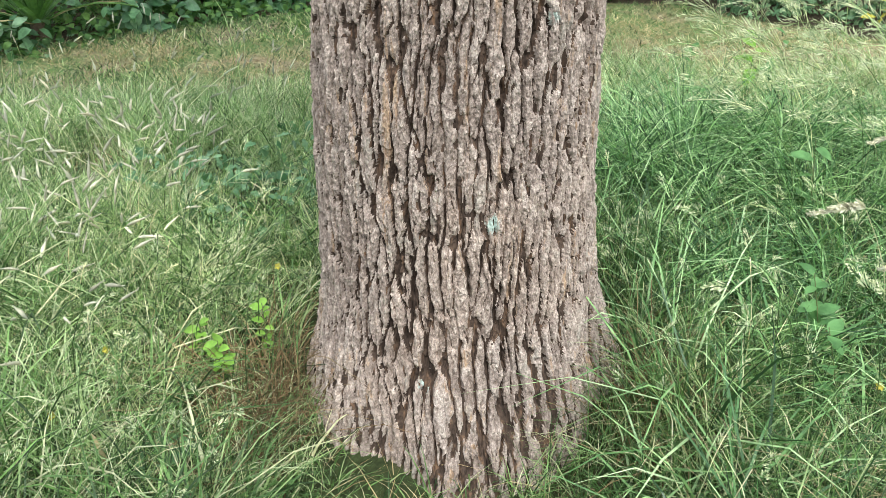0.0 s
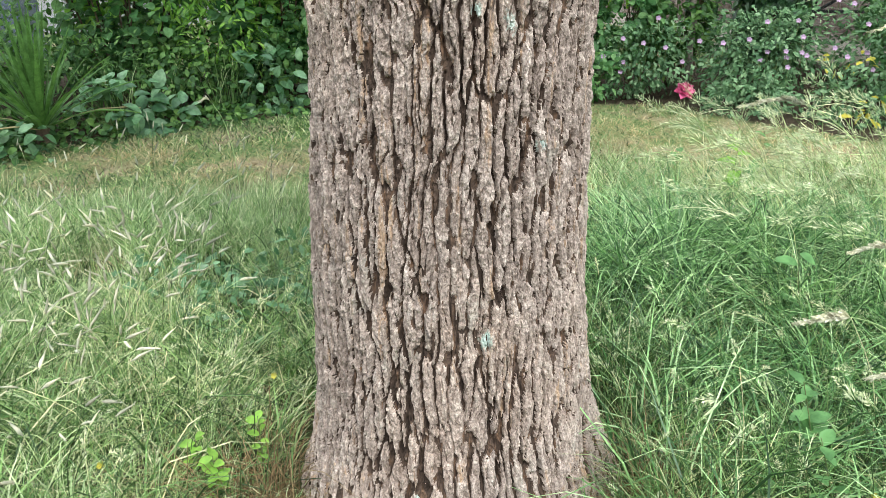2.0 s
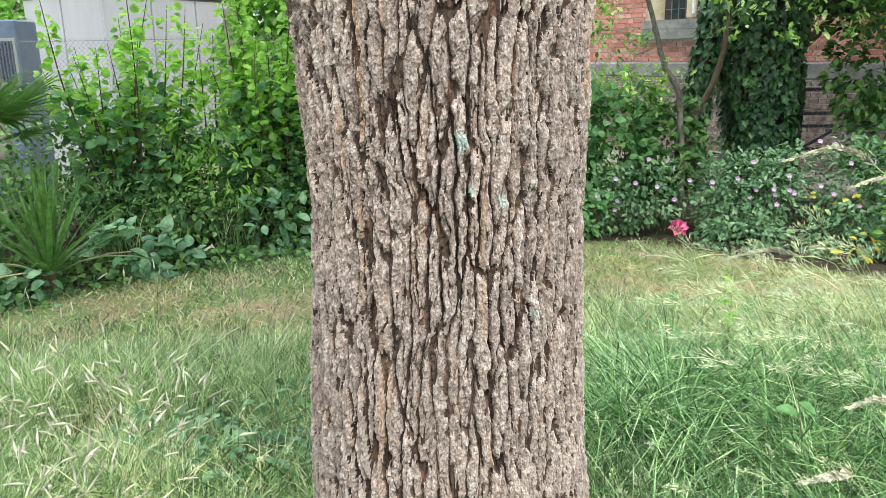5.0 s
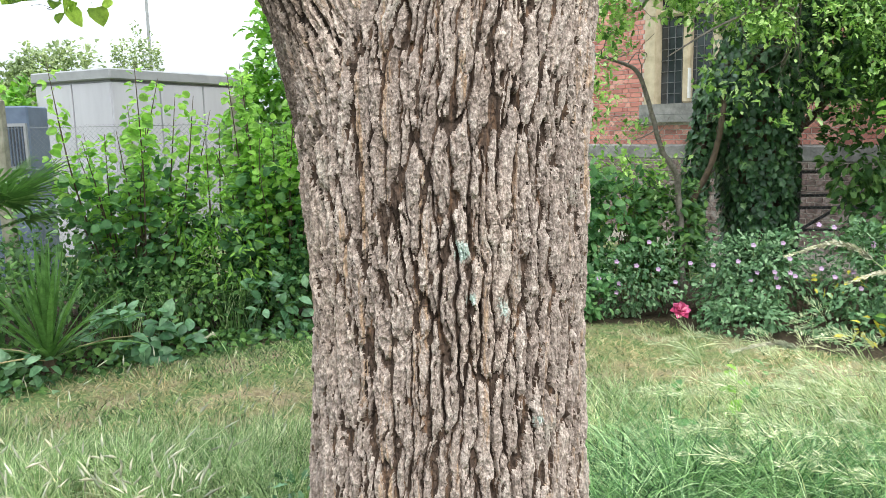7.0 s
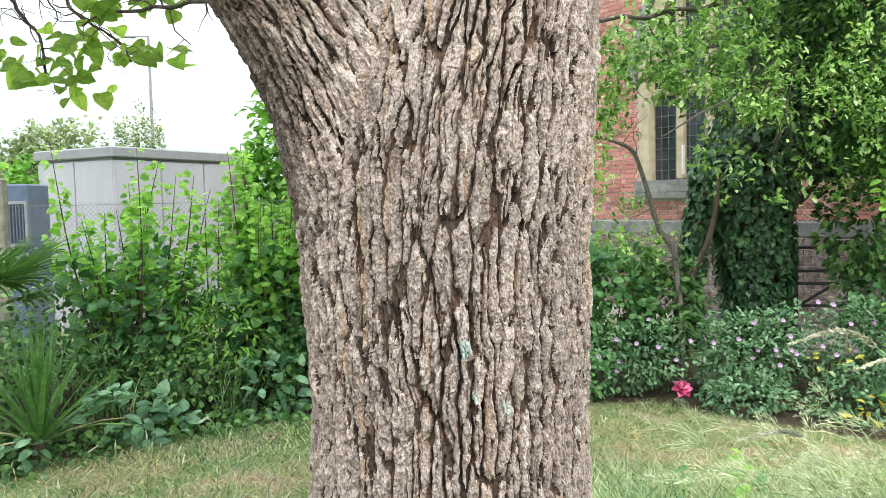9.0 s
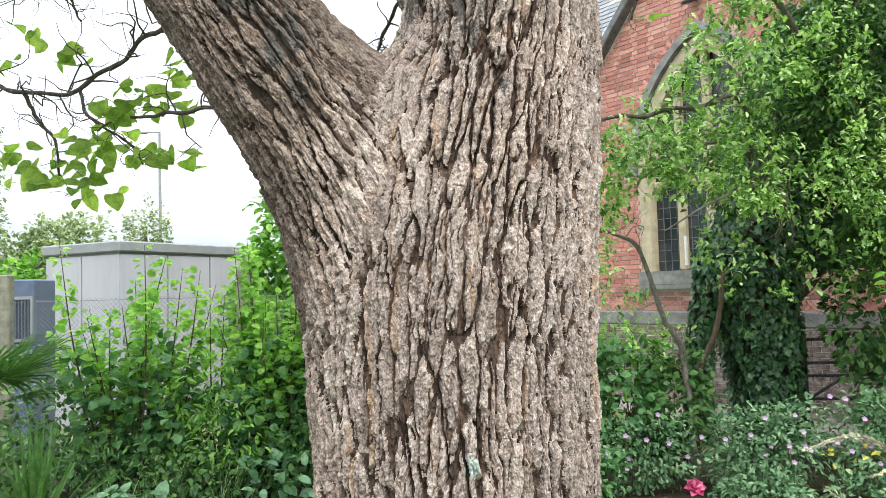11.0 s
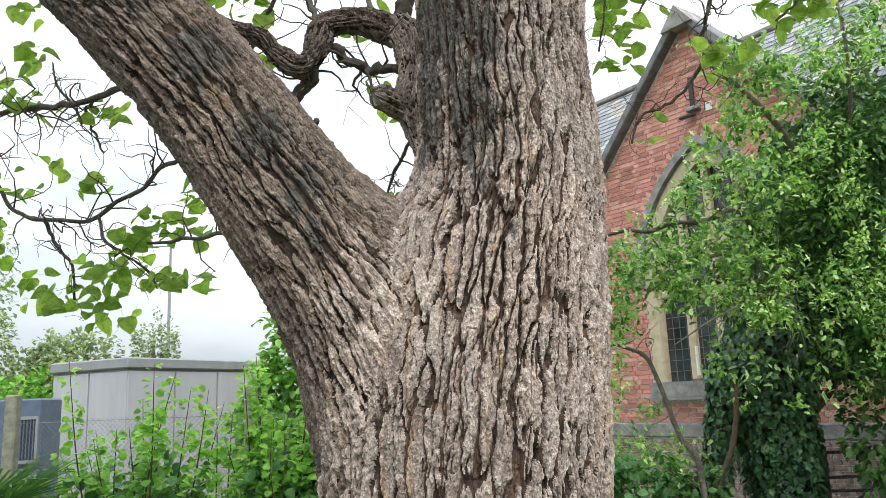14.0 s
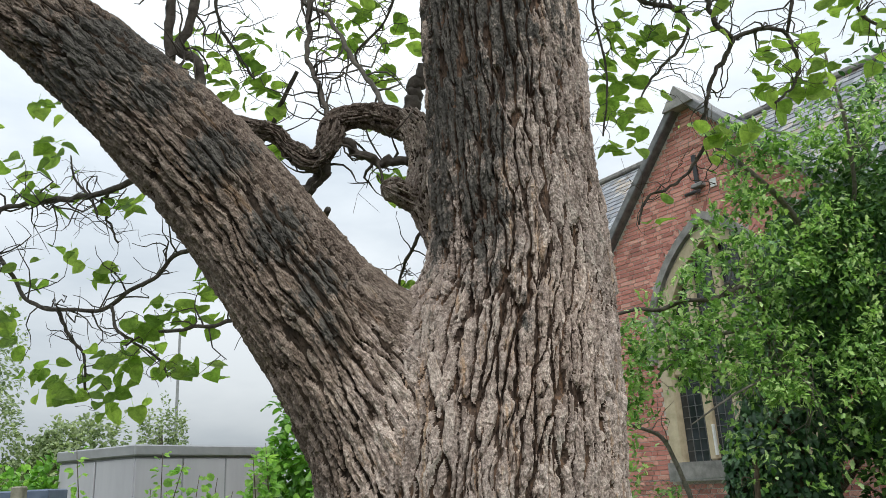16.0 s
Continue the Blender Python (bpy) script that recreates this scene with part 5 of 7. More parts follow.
# left bed
shrub("tall_shrub", "tall green shrub with upright leafy shoots", (-3.05, 7.75), 15, 2.70, 0.92, 0.105, 120, SHRUB_LEAF, SHOOT_LEAF, "round", fill=420, split=0.48)
shrub("dense_shrub", "dense rounded green shrub with bright shoots", (-1.60, 7.75), 20, 2.62, 0.66, 0.105, 130, SHRUB_LEAF, SHOOT_LEAF, "round", fill=800, split=0.52)
shrub("thin_sapling", "single tall thin sapling with few leaves", (-2.25, 7.9), 2, 2.85, 0.12, 0.075, 26, SHOOT_LEAF, SHOOT_LEAF, bare=0.45)
bush("laurel", "bright green laurel bush beyond the fence", "shrub", [("crown", [(-1.85, 10.4, 2.45, 0.75, 0.6, 1.05), (-2.30, 10.3, 1.4, 0.6, 0.5, 1.0), (-1.2, 10.5, 1.5, 0.8, 0.5, 1.3)], 3000, 0.15, "oval", LAUREL_LEAF)])
bush("conifer", "dark green feathery evergreen behind the kiosk", "tree", [("crown", [(-1.65, 12.2, 3.4, 0.75, 0.6, 1.1), (-1.9, 12.2, 2.0, 0.9, 0.6, 1.4)], 2400, 0.20, "blade", SHRUB_LEAF)])
bush("hedge", "bright clipped hedge behind the cabinet", "hedge", [("crown", [(-7.2, 13.2, 1.3, 1.5, 0.6, 1.5), (-9.3, 13.6, 1.2, 1.4, 0.6, 1.4)], 4200, 0.15, "oval", LAUREL_LEAF)])
bush("fern_bush", "yellow-green ferny growth between two shrubs", "plant", [("fronds", [(-2.30, 7.55, 0.95, 0.42, 0.3, 0.40), (-2.0, 7.4, 0.55, 0.40, 0.25, 0.45)], 520, 0.10, "blade", SHOOT_LEAF), ("foliage", [(-2.3, 7.8, 0.5, 0.4, 0.3, 0.5)], 500, 0.065, "oval", SHRUB_LEAF)])
for x, y, rx, h, mat, ln, kd in ((-4.5, 7.35, 0.8, 0.75, DARK_LEAF, 0.10, "oval"), (-3.2, 7.25, 0.7, 0.55, DARK_LEAF, 0.09, "blade"), (-2.35, 7.35, 0.5, 0.42, DARK_LEAF, 0.10, "oval"),
                                 (-1.55, 7.45, 0.55, 0.55, DARK_LEAF, 0.10, "oval"), (-0.6, 7.8, 0.7, 0.9, DARK_LEAF, 0.10, "oval"), (-5.4, 7.9, 0.9, 1.2, SHRUB_LEAF, 0.11, "oval"),
                                 (-3.6, 6.2, 0.45, 0.75, DARK_LEAF, 0.10, "oval"), (-3.0, 6.7, 0.5, 0.6, DARK_LEAF, 0.09, "blade"), (-2.3, 7.05, 0.4, 0.45, DARK_LEAF, 0.09, "oval"), (-4.0, 5.6, 0.5, 0.9, DARK_LEAF, 0.11, "oval"),
                                 (-3.9, 8.3, 0.9, 1.1, DARK_LEAF, 0.10, "oval"), (-2.4, 8.35, 0.7, 0.9, DARK_LEAF, 0.10, "oval"), (-1.4, 8.35, 0.7, 1.7, DARK_LEAF, 0.11, "oval"), (-3.2, 8.3, 0.7, 1.2, DARK_LEAF, 0.11, "oval"), (0.4, 8.1, 0.9, 1.1, DARK_LEAF, 0.10, "oval")):
    bush("undergrowth", "dark mixed undergrowth at the foot of the shrubs", "plant", [("foliage", [(x, y, h * 0.45, rx, 0.42, h * 0.62)], int(1350 * rx * max(h, 0.6)), ln * 0.74, kd, mat)])
bramble = bush("bramble", "low bramble with blue-green three-part leaves", "plant", [("foliage", [(-2.62, 6.20, 0.10, 0.36, 0.22, 0.30), (-2.3, 6.35, -0.05, 0.3, 0.2, 0.15)], 150, 0.14, "oval", BRAMBLE_LEAF)])
twiggy(bramble, (0, 0, 0), 9, 0.5, 0.4, GREEN_STEM, 0.005)
bush("bramble", "low bramble with blue-green three-part leaves", "plant", [("foliage", [(-3.35, 5.55, -0.08, 0.5, 0.25, 0.2)], 150, 0.11, "oval", BRAMBLE_LEAF)])
bush("broad_weed", "broad-leaved weed at the lawn's edge", "plant", [("foliage", [(-1.50, 7.02, 0.10, 0.32, 0.2, 0.34)], 110, 0.12, "oval", BRAMBLE_LEAF)])
creeper = bush("ground_ivy", "creeping ground ivy along the lawn's edge", "plant", [("foliage", [(-2.25, 6.60, -0.12, 0.7, 0.35, 0.10), (-1.5, 7.0, -0.12, 0.8, 0.30, 0.10), (-3.0, 6.1, -0.10, 0.6, 0.45, 0.12), (-3.6, 5.5, -0.08, 0.6, 0.40, 0.12)], 2600, 0.06, "round", DARK_LEAF)])
for a, b in ((-3.5, -2.9), (-2.9, -2.2), (-2.2, -1.5), (-1.6, -1.0)):
    line = [(x, float(bed_edge(x)) + 0.12 + 0.05 * math.sin(9 * x), float(ground_z(x, bed_edge(x) + 0.12)) + 0.02, 0.004) for x in np.linspace(a, b, 5)]
    V, F = tube(line, 12, 5, 0.2)
    solid("runner", mesh_of("runner", V - np.array(creeper.matrix_basis.translation), F, True), BROWN_STEM, creeper, "thin woody runner")
for x, y, n, h in ((-1.90, 6.95, 46, 0.75), (-2.45, 6.9, 60, 0.7), (-2.75, 6.6, 60, 0.8), (-2.15, 7.4, 40, 0.85)):
    P = on_ground(x + rng.normal(size=n) * 0.08, y + rng.normal(size=n) * 0.06)
    V, F = blades(P, rng.uniform(0.5, 1.0, n) * h, np.full(n, 0.010), rng.uniform(0.1, 0.35, n), rng.uniform(0.0, 0.4, n))
    t = thing("weed_tuft", (x, y, float(ground_z(x, y))), "upright tuft of green weed stems", "grass")
    solid("blade", mesh_of("blade", V - np.array([x, y, float(ground_z(x, y))]), F), GRASS, t)


def sword_plant(at, n, length, label):
    """A rosette of stiff sword leaves on a short stem, each leaf a mesh of its own."""
    z = float(ground_z(*at))
    top = thing("sword_plant", (*at, z), label, "plant")
    part("stem", bm_cone(0.06, 0.05, 0.16), BROWN_STEM, top)
    for k in range(n):
        a, e = 2.4 * k, radians(86 - 66 * (k / n) ** 1.5)
        ln = length * rng.uniform(0.75, 1.05)
        w = 0.022
        V = []
        for s in (0, 0.3, 0.6, 0.85, 1.0):
            sag = 0.35 * s * s * math.cos(e) * ln
            r, h = math.cos(e) * s * ln, math.sin(e) * s * ln - sag
            ww = w * (0.7, 1.0, 0.85, 0.45, 0.02)[(0, 0.3, 0.6, 0.85, 1.0).index(s)]
            c = np.array([math.cos(a) * r, math.sin(a) * r, 0.14 + h])
            sd = np.array([-math.sin(a), math.cos(a), 0.0]) * ww
            V += [c - sd, c + np.array([0, 0, -0.008]), c + sd]
        F = [q for i in range(4) for q in ((3 * i, 3 * i + 1, 3 * i + 4, 3 * i + 3), (3 * i + 1, 3 * i + 2, 3 * i + 5, 3 * i + 4))]
        solid("leaf", mesh_of("leaf", np.array(V), np.array(F)), YUCCA_LEAF if k < n - 4 else DRY_GRASS, top)
    return top


def bm_cone(r0, r1, h, sides=9):
    bm = bmesh.new()
    bmesh.ops.create_cone(bm, cap_ends=True, segments=sides, radius1=r0, radius2=r1, depth=h)
    bmesh.ops.translate(bm, vec=(0, 0, h / 2), verts=bm.verts)
    return bm


sword_plant((-3.02, 5.78), 52, 1.02, "spiky sword-leaved plant with some yellowed lower leaves")


def fan_palm(at, fans):
    z = float(ground_z(*at))
    top = thing("fan_palm", (*at, z), "fan palm with stiff split leaves", "palm")
    part("trunk", bm_cone(0.10, 0.08, 1.0), BROWN_STEM, top)
    for az, el, reach, r in fans:
        d = np.array([math.cos(az) * math.cos(el), math.sin(az) * math.cos(el), math.sin(el)])
        c = np.array([0, 0, 0.9]) + d * reach
        V, F = tube([(0, 0, 0.9, 0.012), (*(c * 0.5 + np.array([0, 0, 0.49])), 0.010), (*c, 0.007)], 7, 5)
        stalk = solid("stalk", mesh_of("stalk", V, F, True), GREEN_STEM, top)
        side = np.cross(d, (0, 0, 1.0))
        side /= np.linalg.norm(side)
        nrm = np.cross(side, d)
        P, F = [], []
        for k in range(26):
            t = radians(-125 + 250 * k / 25)
            ray = d * math.cos(t) + side * math.sin(t)
            across = np.cross(ray, nrm)
            ln = r * (0.8 + 0.2 * math.cos(t)) * rng.uniform(0.92, 1.05)
            i = len(P)
            for s, w, sag in ((0.05, 0.006, 0), (0.45, 0.020, -0.01), (0.8, 0.012, -0.05 * r), (1.0, 0.001, -0.16 * r)):
                m = c + ray * ln * s + np.array([0, 0, sag])
                P += [m - across * w, m + across * w]
            F += [(i, i + 1, i + 3, i + 2), (i + 2, i + 3, i + 5, i + 4), (i + 4, i + 5, i + 7, i + 6)]
        solid("fan", mesh_of("fan", np.array(P), np.array(F)), YUCCA_LEAF, stalk)
    return top


fan_palm((-4.45, 7.15), [(-0.5, 0.55, 0.85, 0.62), (-1.1, 0.6, 0.85, 0.62), (0.0, 0.7, 0.8, 0.6), (-0.6, 0.75, 0.7, 0.55), (-1.4, 0.5, 0.75, 0.55), (0.2, 0.9, 0.7, 0.5), (-2.4, 0.7, 0.7, 0.55), (-0.9, 0.15, 0.75, 0.5), (-0.2, 0.35, 0.75, 0.55)])


def flower(at, label, petals, mat, r, n=5, kind="round", stem=0.0, tilt=0.8):
    """A single bloom of its own petals, its face tipped forward."""
    top = thing("flower", at, label, "flower", group="blooms in the bed")
    face = np.array([0, -tilt, 1.0]) / math.hypot(1, tilt)
    up = np.array([0, 1.0, tilt]) / math.hypot(1, tilt)
    for k in range(petals):
        a = 2 * math.pi * k / n + 0.4 * (k // n)
        e = radians(12 + 26 * (k // n))
        d = (math.cos(a) * np.array([1.0, 0, 0]) + math.sin(a) * up) * math.cos(e) + face * math.sin(e)
        V, F = spread_leaves(np.zeros((1, 3)), d[None], face[None], [r * (1 - 0.12 * (k // n))], kind)
        solid("petal", mesh_of("petal", V, F, True), mat, top)
    if stem:
        V, F = tube([(0, 0, -stem, 0.003), (0.01, 0.01, -stem / 2, 0.0025), (0, 0, 0, 0.002)], 5, 4)
        solid("stem", mesh_of("stem", V, F), GREEN_STEM, top)
    return top


# right bed
geranium = bush("geranium", "sprawling geranium with grey-green lobed leaves", "plant", [("foliage", [(3.05, 7.35, 0.25, 0.62, 0.38, 0.50), (2.80, 6.90, -0.02, 0.42, 0.32, 0.22)], 3600, 0.055, "lobed", GERANIUM_LEAF)])
twiggy(geranium, (0, 0, 0), 10, 0.6, 0.45, GREEN_STEM, 0.004)
geranium = bush("geranium", "smaller geranium clump with fine leaves", "plant", [("foliage", [(1.95, 7.55, 0.20, 0.48, 0.32, 0.38)], 1200, 0.058, "lobed", GERANIUM_LEAF)])
twiggy(geranium, (0, 0, 0), 10, 0.6, 0.45, GREEN_STEM, 0.004)
geranium = bush("geranium", "tall geranium clump with some yellowed leaves", "plant", [("foliage", [(4.05, 7.10, 0.35, 0.55, 0.4, 0.55), (4.3, 6.4, 0.25, 0.6, 0.5, 0.55), (3.55, 6.5, 0.0, 0.4, 0.35, 0.26)], 3600, 0.058, "lobed", GERANIUM_LEAF), ("yellow_leaves", [(3.42, 6.0, 0.05, 0.16, 0.12, 0.14), (3.5, 6.7, 0.3, 0.3, 0.12, 0.12)], 26, 0.085, "lobed", YELLOW_LEAF)])
twiggy(geranium, (0, 0, 0), 10, 0.6, 0.45, GREEN_STEM, 0.004)
for k in range(40):
    x, y, z = ((3.05, 6.98, 0.45), (1.9, 7.22, 0.36), (4.1, 6.6, 0.50), (3.45, 6.85, 0.52))[k % 4]
    flower((x + rng.normal() * 0.32, y + rng.normal() * 0.10, z + rng.normal() * 0.16), "small purple geranium flower", 5, PURPLE, 0.026, stem=0.12, tilt=1.4)
flower((2.25, 7.05, 0.0), "large crimson and pink fallen-open bloom near the lawn", 18, PINK, 0.10, 6, "heart", 0.12, 0.9)
for blob, n, ln, kd, mat in (([(1.75, 7.9, 0.65, 0.55, 0.35, 0.70)], 1000, 0.10, "oval", SHRUB_LEAF), ([(2.35, 8.0, 0.60, 0.45, 0.35, 0.62)], 900, 0.09, "oval", DARK_LEAF), ([(1.25, 8.0, 0.60, 0.5, 0.35, 0.75)], 900, 0.09, "oval", SHRUB_LEAF),
                             ([(2.0, 8.25, 1.05, 0.5, 0.25, 0.45)], 420, 0.08, "lobed", SHOOT_LEAF), ([(1.4, 7.35, 0.1, 0.3, 0.25, 0.25)], 260, 0.08, "oval", SHRUB_LEAF), ([(4.9, 8.0, 0.7, 0.7, 0.4, 0.75)], 1100, 0.10, "oval", SHRUB_LEAF),
                             ([(5.6, 7.6, 0.9, 0.7, 0.5, 1.0)], 1200, 0.10, "oval", DARK_LEAF)):
    plant = bush("bed_plant", "mixed leafy green bed plants before the fence", "plant", [("foliage", blob, n, ln, kd, mat)])
    twiggy(plant, (0, 0, 0), 7, blob[0][2] + blob[0][5] * 0.9, blob[0][3] * 0.8)
shrub("willowherb", "upright stems with narrow pale leaves", (3.85, 6.1), 9, 1.15, 0.35, 0.085, 30, SHRUB_LEAF, SHOOT_LEAF, "oval", lean=(0.1, 0))


# the ivy-clad tree by the fence
ivy = thing("ivy_tree", (3.42, 8.55, -0.2), "old tree stem thickly clad in dark ivy", "tree")


def ivy_skin(line, n, size):
    """Ivy leaves lying like shingles round a stick."""
    C = spline(line, 120)
    k = rng.integers(0, 120, n)
    a = rng.uniform(0, 2 * np.pi, n)
    lump = 1 + 0.35 * (fbm(a * 1.6 + 3, C[k, 2] * 2.2, 21, 3) - 0.5) * 2
    out = np.stack([np.cos(a), np.sin(a), 0 * a], -1)
    P = C[k, :3] + out * (C[k, 3] * lump * rng.uniform(0.82, 1.06, n))[:, None]
    axis = np.array([0, 0, -1.0]) + out * 0.5 + rng.normal(size=(n, 3)) * 0.45
    return spread_leaves(P, axis, out + rng.normal(size=(n, 3)) * 0.35 + np.array([0, 0, 0.3]), rng.uniform(0.6, 1.25, n) * size, "ivy")


for line, n in (([(0.1, 0, 0.2, 0.30), (0.14, 0, 0.9, 0.34), (0.08, 0, 1.7, 0.44), (0.06, 0, 2.4, 0.50), (0.25, 0, 3.2, 0.46), (0.45, 0, 4.1, 0.42), (0.8, 0, 5.0, 0.35)], 11000), ([(-0.66, -0.1, 0.4, 0.12), (-0.62, -0.1, 1.2, 0.13), (-0.50, -0.1, 1.9, 0.14), (-0.3, 0, 2.5, 0.2)], 1500),
                ([(1.2, 0.3, 2.2, 0.4), (1.35, 0.3, 3.2, 0.62), (1.4, 0.3, 4.3, 0.6), (1.5, 0.3, 5.3, 0.5)], 6500)):
    solid("ivy", mesh_of("ivy", *ivy_skin(line, n, 0.085), True), IVY_LEAF, ivy, "dark green ivy leaves")
stick("stem", [(0.1, 0, -0.1), (0.14, 0, 0.9), (0.08, 0, 1.7), (0.06, 0, 2.4), (0.25, 0, 3.2), (0.45, 0, 4.1), (0.8, 0, 5.0)], 0.24, 0.10, ivy, BROWN_STEM)
stick("stem", [(-0.9, -0.35, 0.1), (-0.76, -0.35, 0.82), (-0.73, -0.35, 1.06), (-0.51, -0.35, 1.54), (-0.43, -0.35, 1.95), (-0.3, -0.1, 2.6)], 0.036, 0.028, ivy, BROWN_STEM, 4, 0.4, seed=31)
stick("stem", [(-0.72, -0.1, -0.1), (-0.62, -0.1, 1.2), (-0.50, -0.1, 1.9), (-0.3, 0, 2.5)], 0.05, 0.04, ivy, BROWN_STEM, seed=32)
stick("stem", [(0.2, 0.1, 1.5), (1.0, 0.3, 2.2), (1.35, 0.3, 3.2), (1.4, 0.3, 4.3), (1.5, 0.3, 5.3)], 0.05, 0.04, ivy, BROWN_STEM, seed=33)

# the grey-stemmed thorn in front of it
thorn = thing("thorn_tree", (2.45, 7.7, -0.2), "small thorn tree with grey stems and fresh green leaves", "tree")


def local(points):
    return [(x - 2.45, y - 7.7, z + 0.2) for x, y, z in points]


stick("stem", local([(2.5, 7.8, -0.2), (2.45, 7.8, 0.9), (2.39, 7.8, 1.25), (2.25, 7.8, 1.49), (2.11, 7.8, 1.94), (1.94, 7.8, 2.29), (1.80, 7.8, 2.35), (1.5, 7.8, 2.45)]), 0.036, 0.014, thorn, GREY_TWIG, 18, 0.6, 0.12, 34, "smooth grey leaning stem")
stick("bough", local([(3.4, 8.3, 2.9), (2.9, 7.2, 3.50), (2.64, 6.85, 3.50), (2.36, 6.8, 3.39), (2.1, 6.82, 3.40), (1.87, 6.8, 3.33), (1.66, 6.8, 3.35), (1.46, 6.8, 3.31), (1.1, 6.8, 3.30)]), 0.022, 0.016, thorn, TWIG, 16, 0.5, 0.2, 35)
stick("bough", local([(4.0, 8.4, 3.6), (3.5, 7.4, 4.35), (3.0, 7.1, 4.75), (2.6, 7.0, 5.05)]), 0.045, 0.012, thorn, GREY_TWIG, 18, 0.6, 0.2, 36)
stick("bough", local([(3.5, 8.3, 2.5), (3.0, 7.4, 3.2), (2.4, 7.2, 3.1), (1.8, 7.0, 2.75)]), 0.03, 0.008, thorn, GREY_TWIG, 22, 0.6, 0.2, 37)
stick("bough", local([(3.6, 8.2, 2.2), (3.2, 7.2, 2.75), (2.6, 6.9, 2.62), (2.0, 6.8, 2.3)]), 0.022, 0.006, thorn, GREY_TWIG, 22, 0.6, 0.2, 38)
stick("bough", local([(4.2, 8.4, 4.0), (4.1, 7.3, 4.5), (4.0, 7.0, 5.2), (3.9, 6.9, 5.9)]), 0.03, 0.010, thorn, GREY_TWIG, 16, 0.6, 0.2, 39)


def sprays(blobs, n_tufts, per, leaf, mat, nm="leaves", kind="lobed", reach=0.13):
    """Leaves in small sprays along short twigs, with gaps between the sprays."""
    P, d = clumps(blobs, n_tufts)
    k = np.repeat(np.arange(n_tufts), per)
    n = len(k)
    dirs = unit(n_tufts) + d * 0.6 + np.array([0, 0, -0.1])
    dirs /= np.linalg.norm(dirs, axis=1)[:, None]
    Q = P[k] + dirs[k] * rng.uniform(-1, 1, n)[:, None] * reach + rng.normal(size=(n, 3)) * reach * 0.28
    V, F = spread_leaves(Q, unit(n) + dirs[k] * 0.8, rng.normal(size=(n, 3)) * 0.5 + np.array([0, -0.4, 1.0]), rng.uniform(0.6, 1.25, n) * leaf, kind)
    return V, F


def on_thorn(nm, blobs, tufts, per, leaf, mat, kind="lobed"):
    V, F = sprays(blobs, tufts, per, leaf, mat, nm, kind)
    solid(nm, mesh_of(nm, V - np.array([2.45, 7.7, -0.2]), F, True), mat, thorn)


on_thorn("leaves", [(1.55, 6.9, 2.85, 0.30, 0.3, 0.42), (1.95, 6.9, 3.05, 0.48, 0.35, 0.36), (2.45, 7.0, 2.95, 0.50, 0.35, 0.40)], 110, 17, 0.070, HAWTHORN_LEAF)
on_thorn("leaves", [(2.30, 7.0, 3.45, 0.55, 0.4, 0.34), (2.75, 7.1, 3.75, 0.60, 0.45, 0.42)], 60, 17, 0.072, HAWTHORN_LEAF)
on_thorn("leaves", [(2.95, 7.2, 4.25, 0.50, 0.4, 0.40), (3.25, 7.2, 4.75, 0.52, 0.4, 0.34)], 54, 17, 0.074, HAWTHORN_LEAF)
# dark-coloured leaves behind, standing in for the shade between the sprays
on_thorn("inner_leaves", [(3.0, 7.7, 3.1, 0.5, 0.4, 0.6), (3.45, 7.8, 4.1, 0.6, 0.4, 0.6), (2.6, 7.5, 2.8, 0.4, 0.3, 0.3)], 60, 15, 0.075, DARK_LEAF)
on_thorn("leaves", [(2.95, 7.2, 3.05, 0.45, 0.4, 0.45), (3.2, 7.3, 3.7, 0.45, 0.4, 0.40)], 56, 22, 0.062, HAWTHORN_LEAF)
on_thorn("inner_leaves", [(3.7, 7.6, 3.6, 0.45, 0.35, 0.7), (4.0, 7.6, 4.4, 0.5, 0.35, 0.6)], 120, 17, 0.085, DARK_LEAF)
on_thorn("leaves", [(2.75, 7.0, 2.62, 0.55, 0.3, 0.24), (3.35, 7.0, 2.60, 0.50, 0.3, 0.26), (3.8, 7.0, 2.85, 0.4, 0.3, 0.30)], 64, 20, 0.056, HAWTHORN_LEAF)
on_thorn("leaves", [(2.75, 7.3, 2.1, 0.35, 0.25, 0.35), (3.2, 7.4, 1.9, 0.45, 0.2, 0.40), (3.9, 7.3, 2.2, 0.45, 0.3, 0.45)], 34, 12, 0.075, HAWTHORN_LEAF)
on_thorn("leaves", [(1.62, 7.3, 2.40, 0.22, 0.25, 0.34), (1.58, 7.5, 1.95, 0.18, 0.2, 0.34), (1.85, 7.6, 1.5, 0.2, 0.2, 0.3), (2.3, 7.7, 1.25, 0.2, 0.2, 0.4)], 50, 10, 0.062, HAWTHORN_LEAF)
on_thorn("leaves", [(3.5, 7.2, 4.95, 0.45, 0.35, 0.30), (3.1, 7.1, 5.0, 0.40, 0.3, 0.18), (2.75, 7.0, 5.1, 0.25, 0.2, 0.15)], 42, 15, 0.075, HAWTHORN_LEAF)
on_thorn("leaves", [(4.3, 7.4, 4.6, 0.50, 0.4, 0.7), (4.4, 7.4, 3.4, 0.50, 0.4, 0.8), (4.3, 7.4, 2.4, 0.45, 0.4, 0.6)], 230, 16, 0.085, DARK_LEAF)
on_thorn("leaves", [(4.2, 7.0, 3.2, 0.40, 0.2, 0.35), (4.1, 7.0, 5.2, 0.5, 0.4, 0.4), (3.7, 7.0, 3.9, 0.4, 0.2, 0.5), (4.1, 7.0, 2.4, 0.3, 0.2, 0.3)], 110, 20, 0.058, HAWTHORN_LEAF)
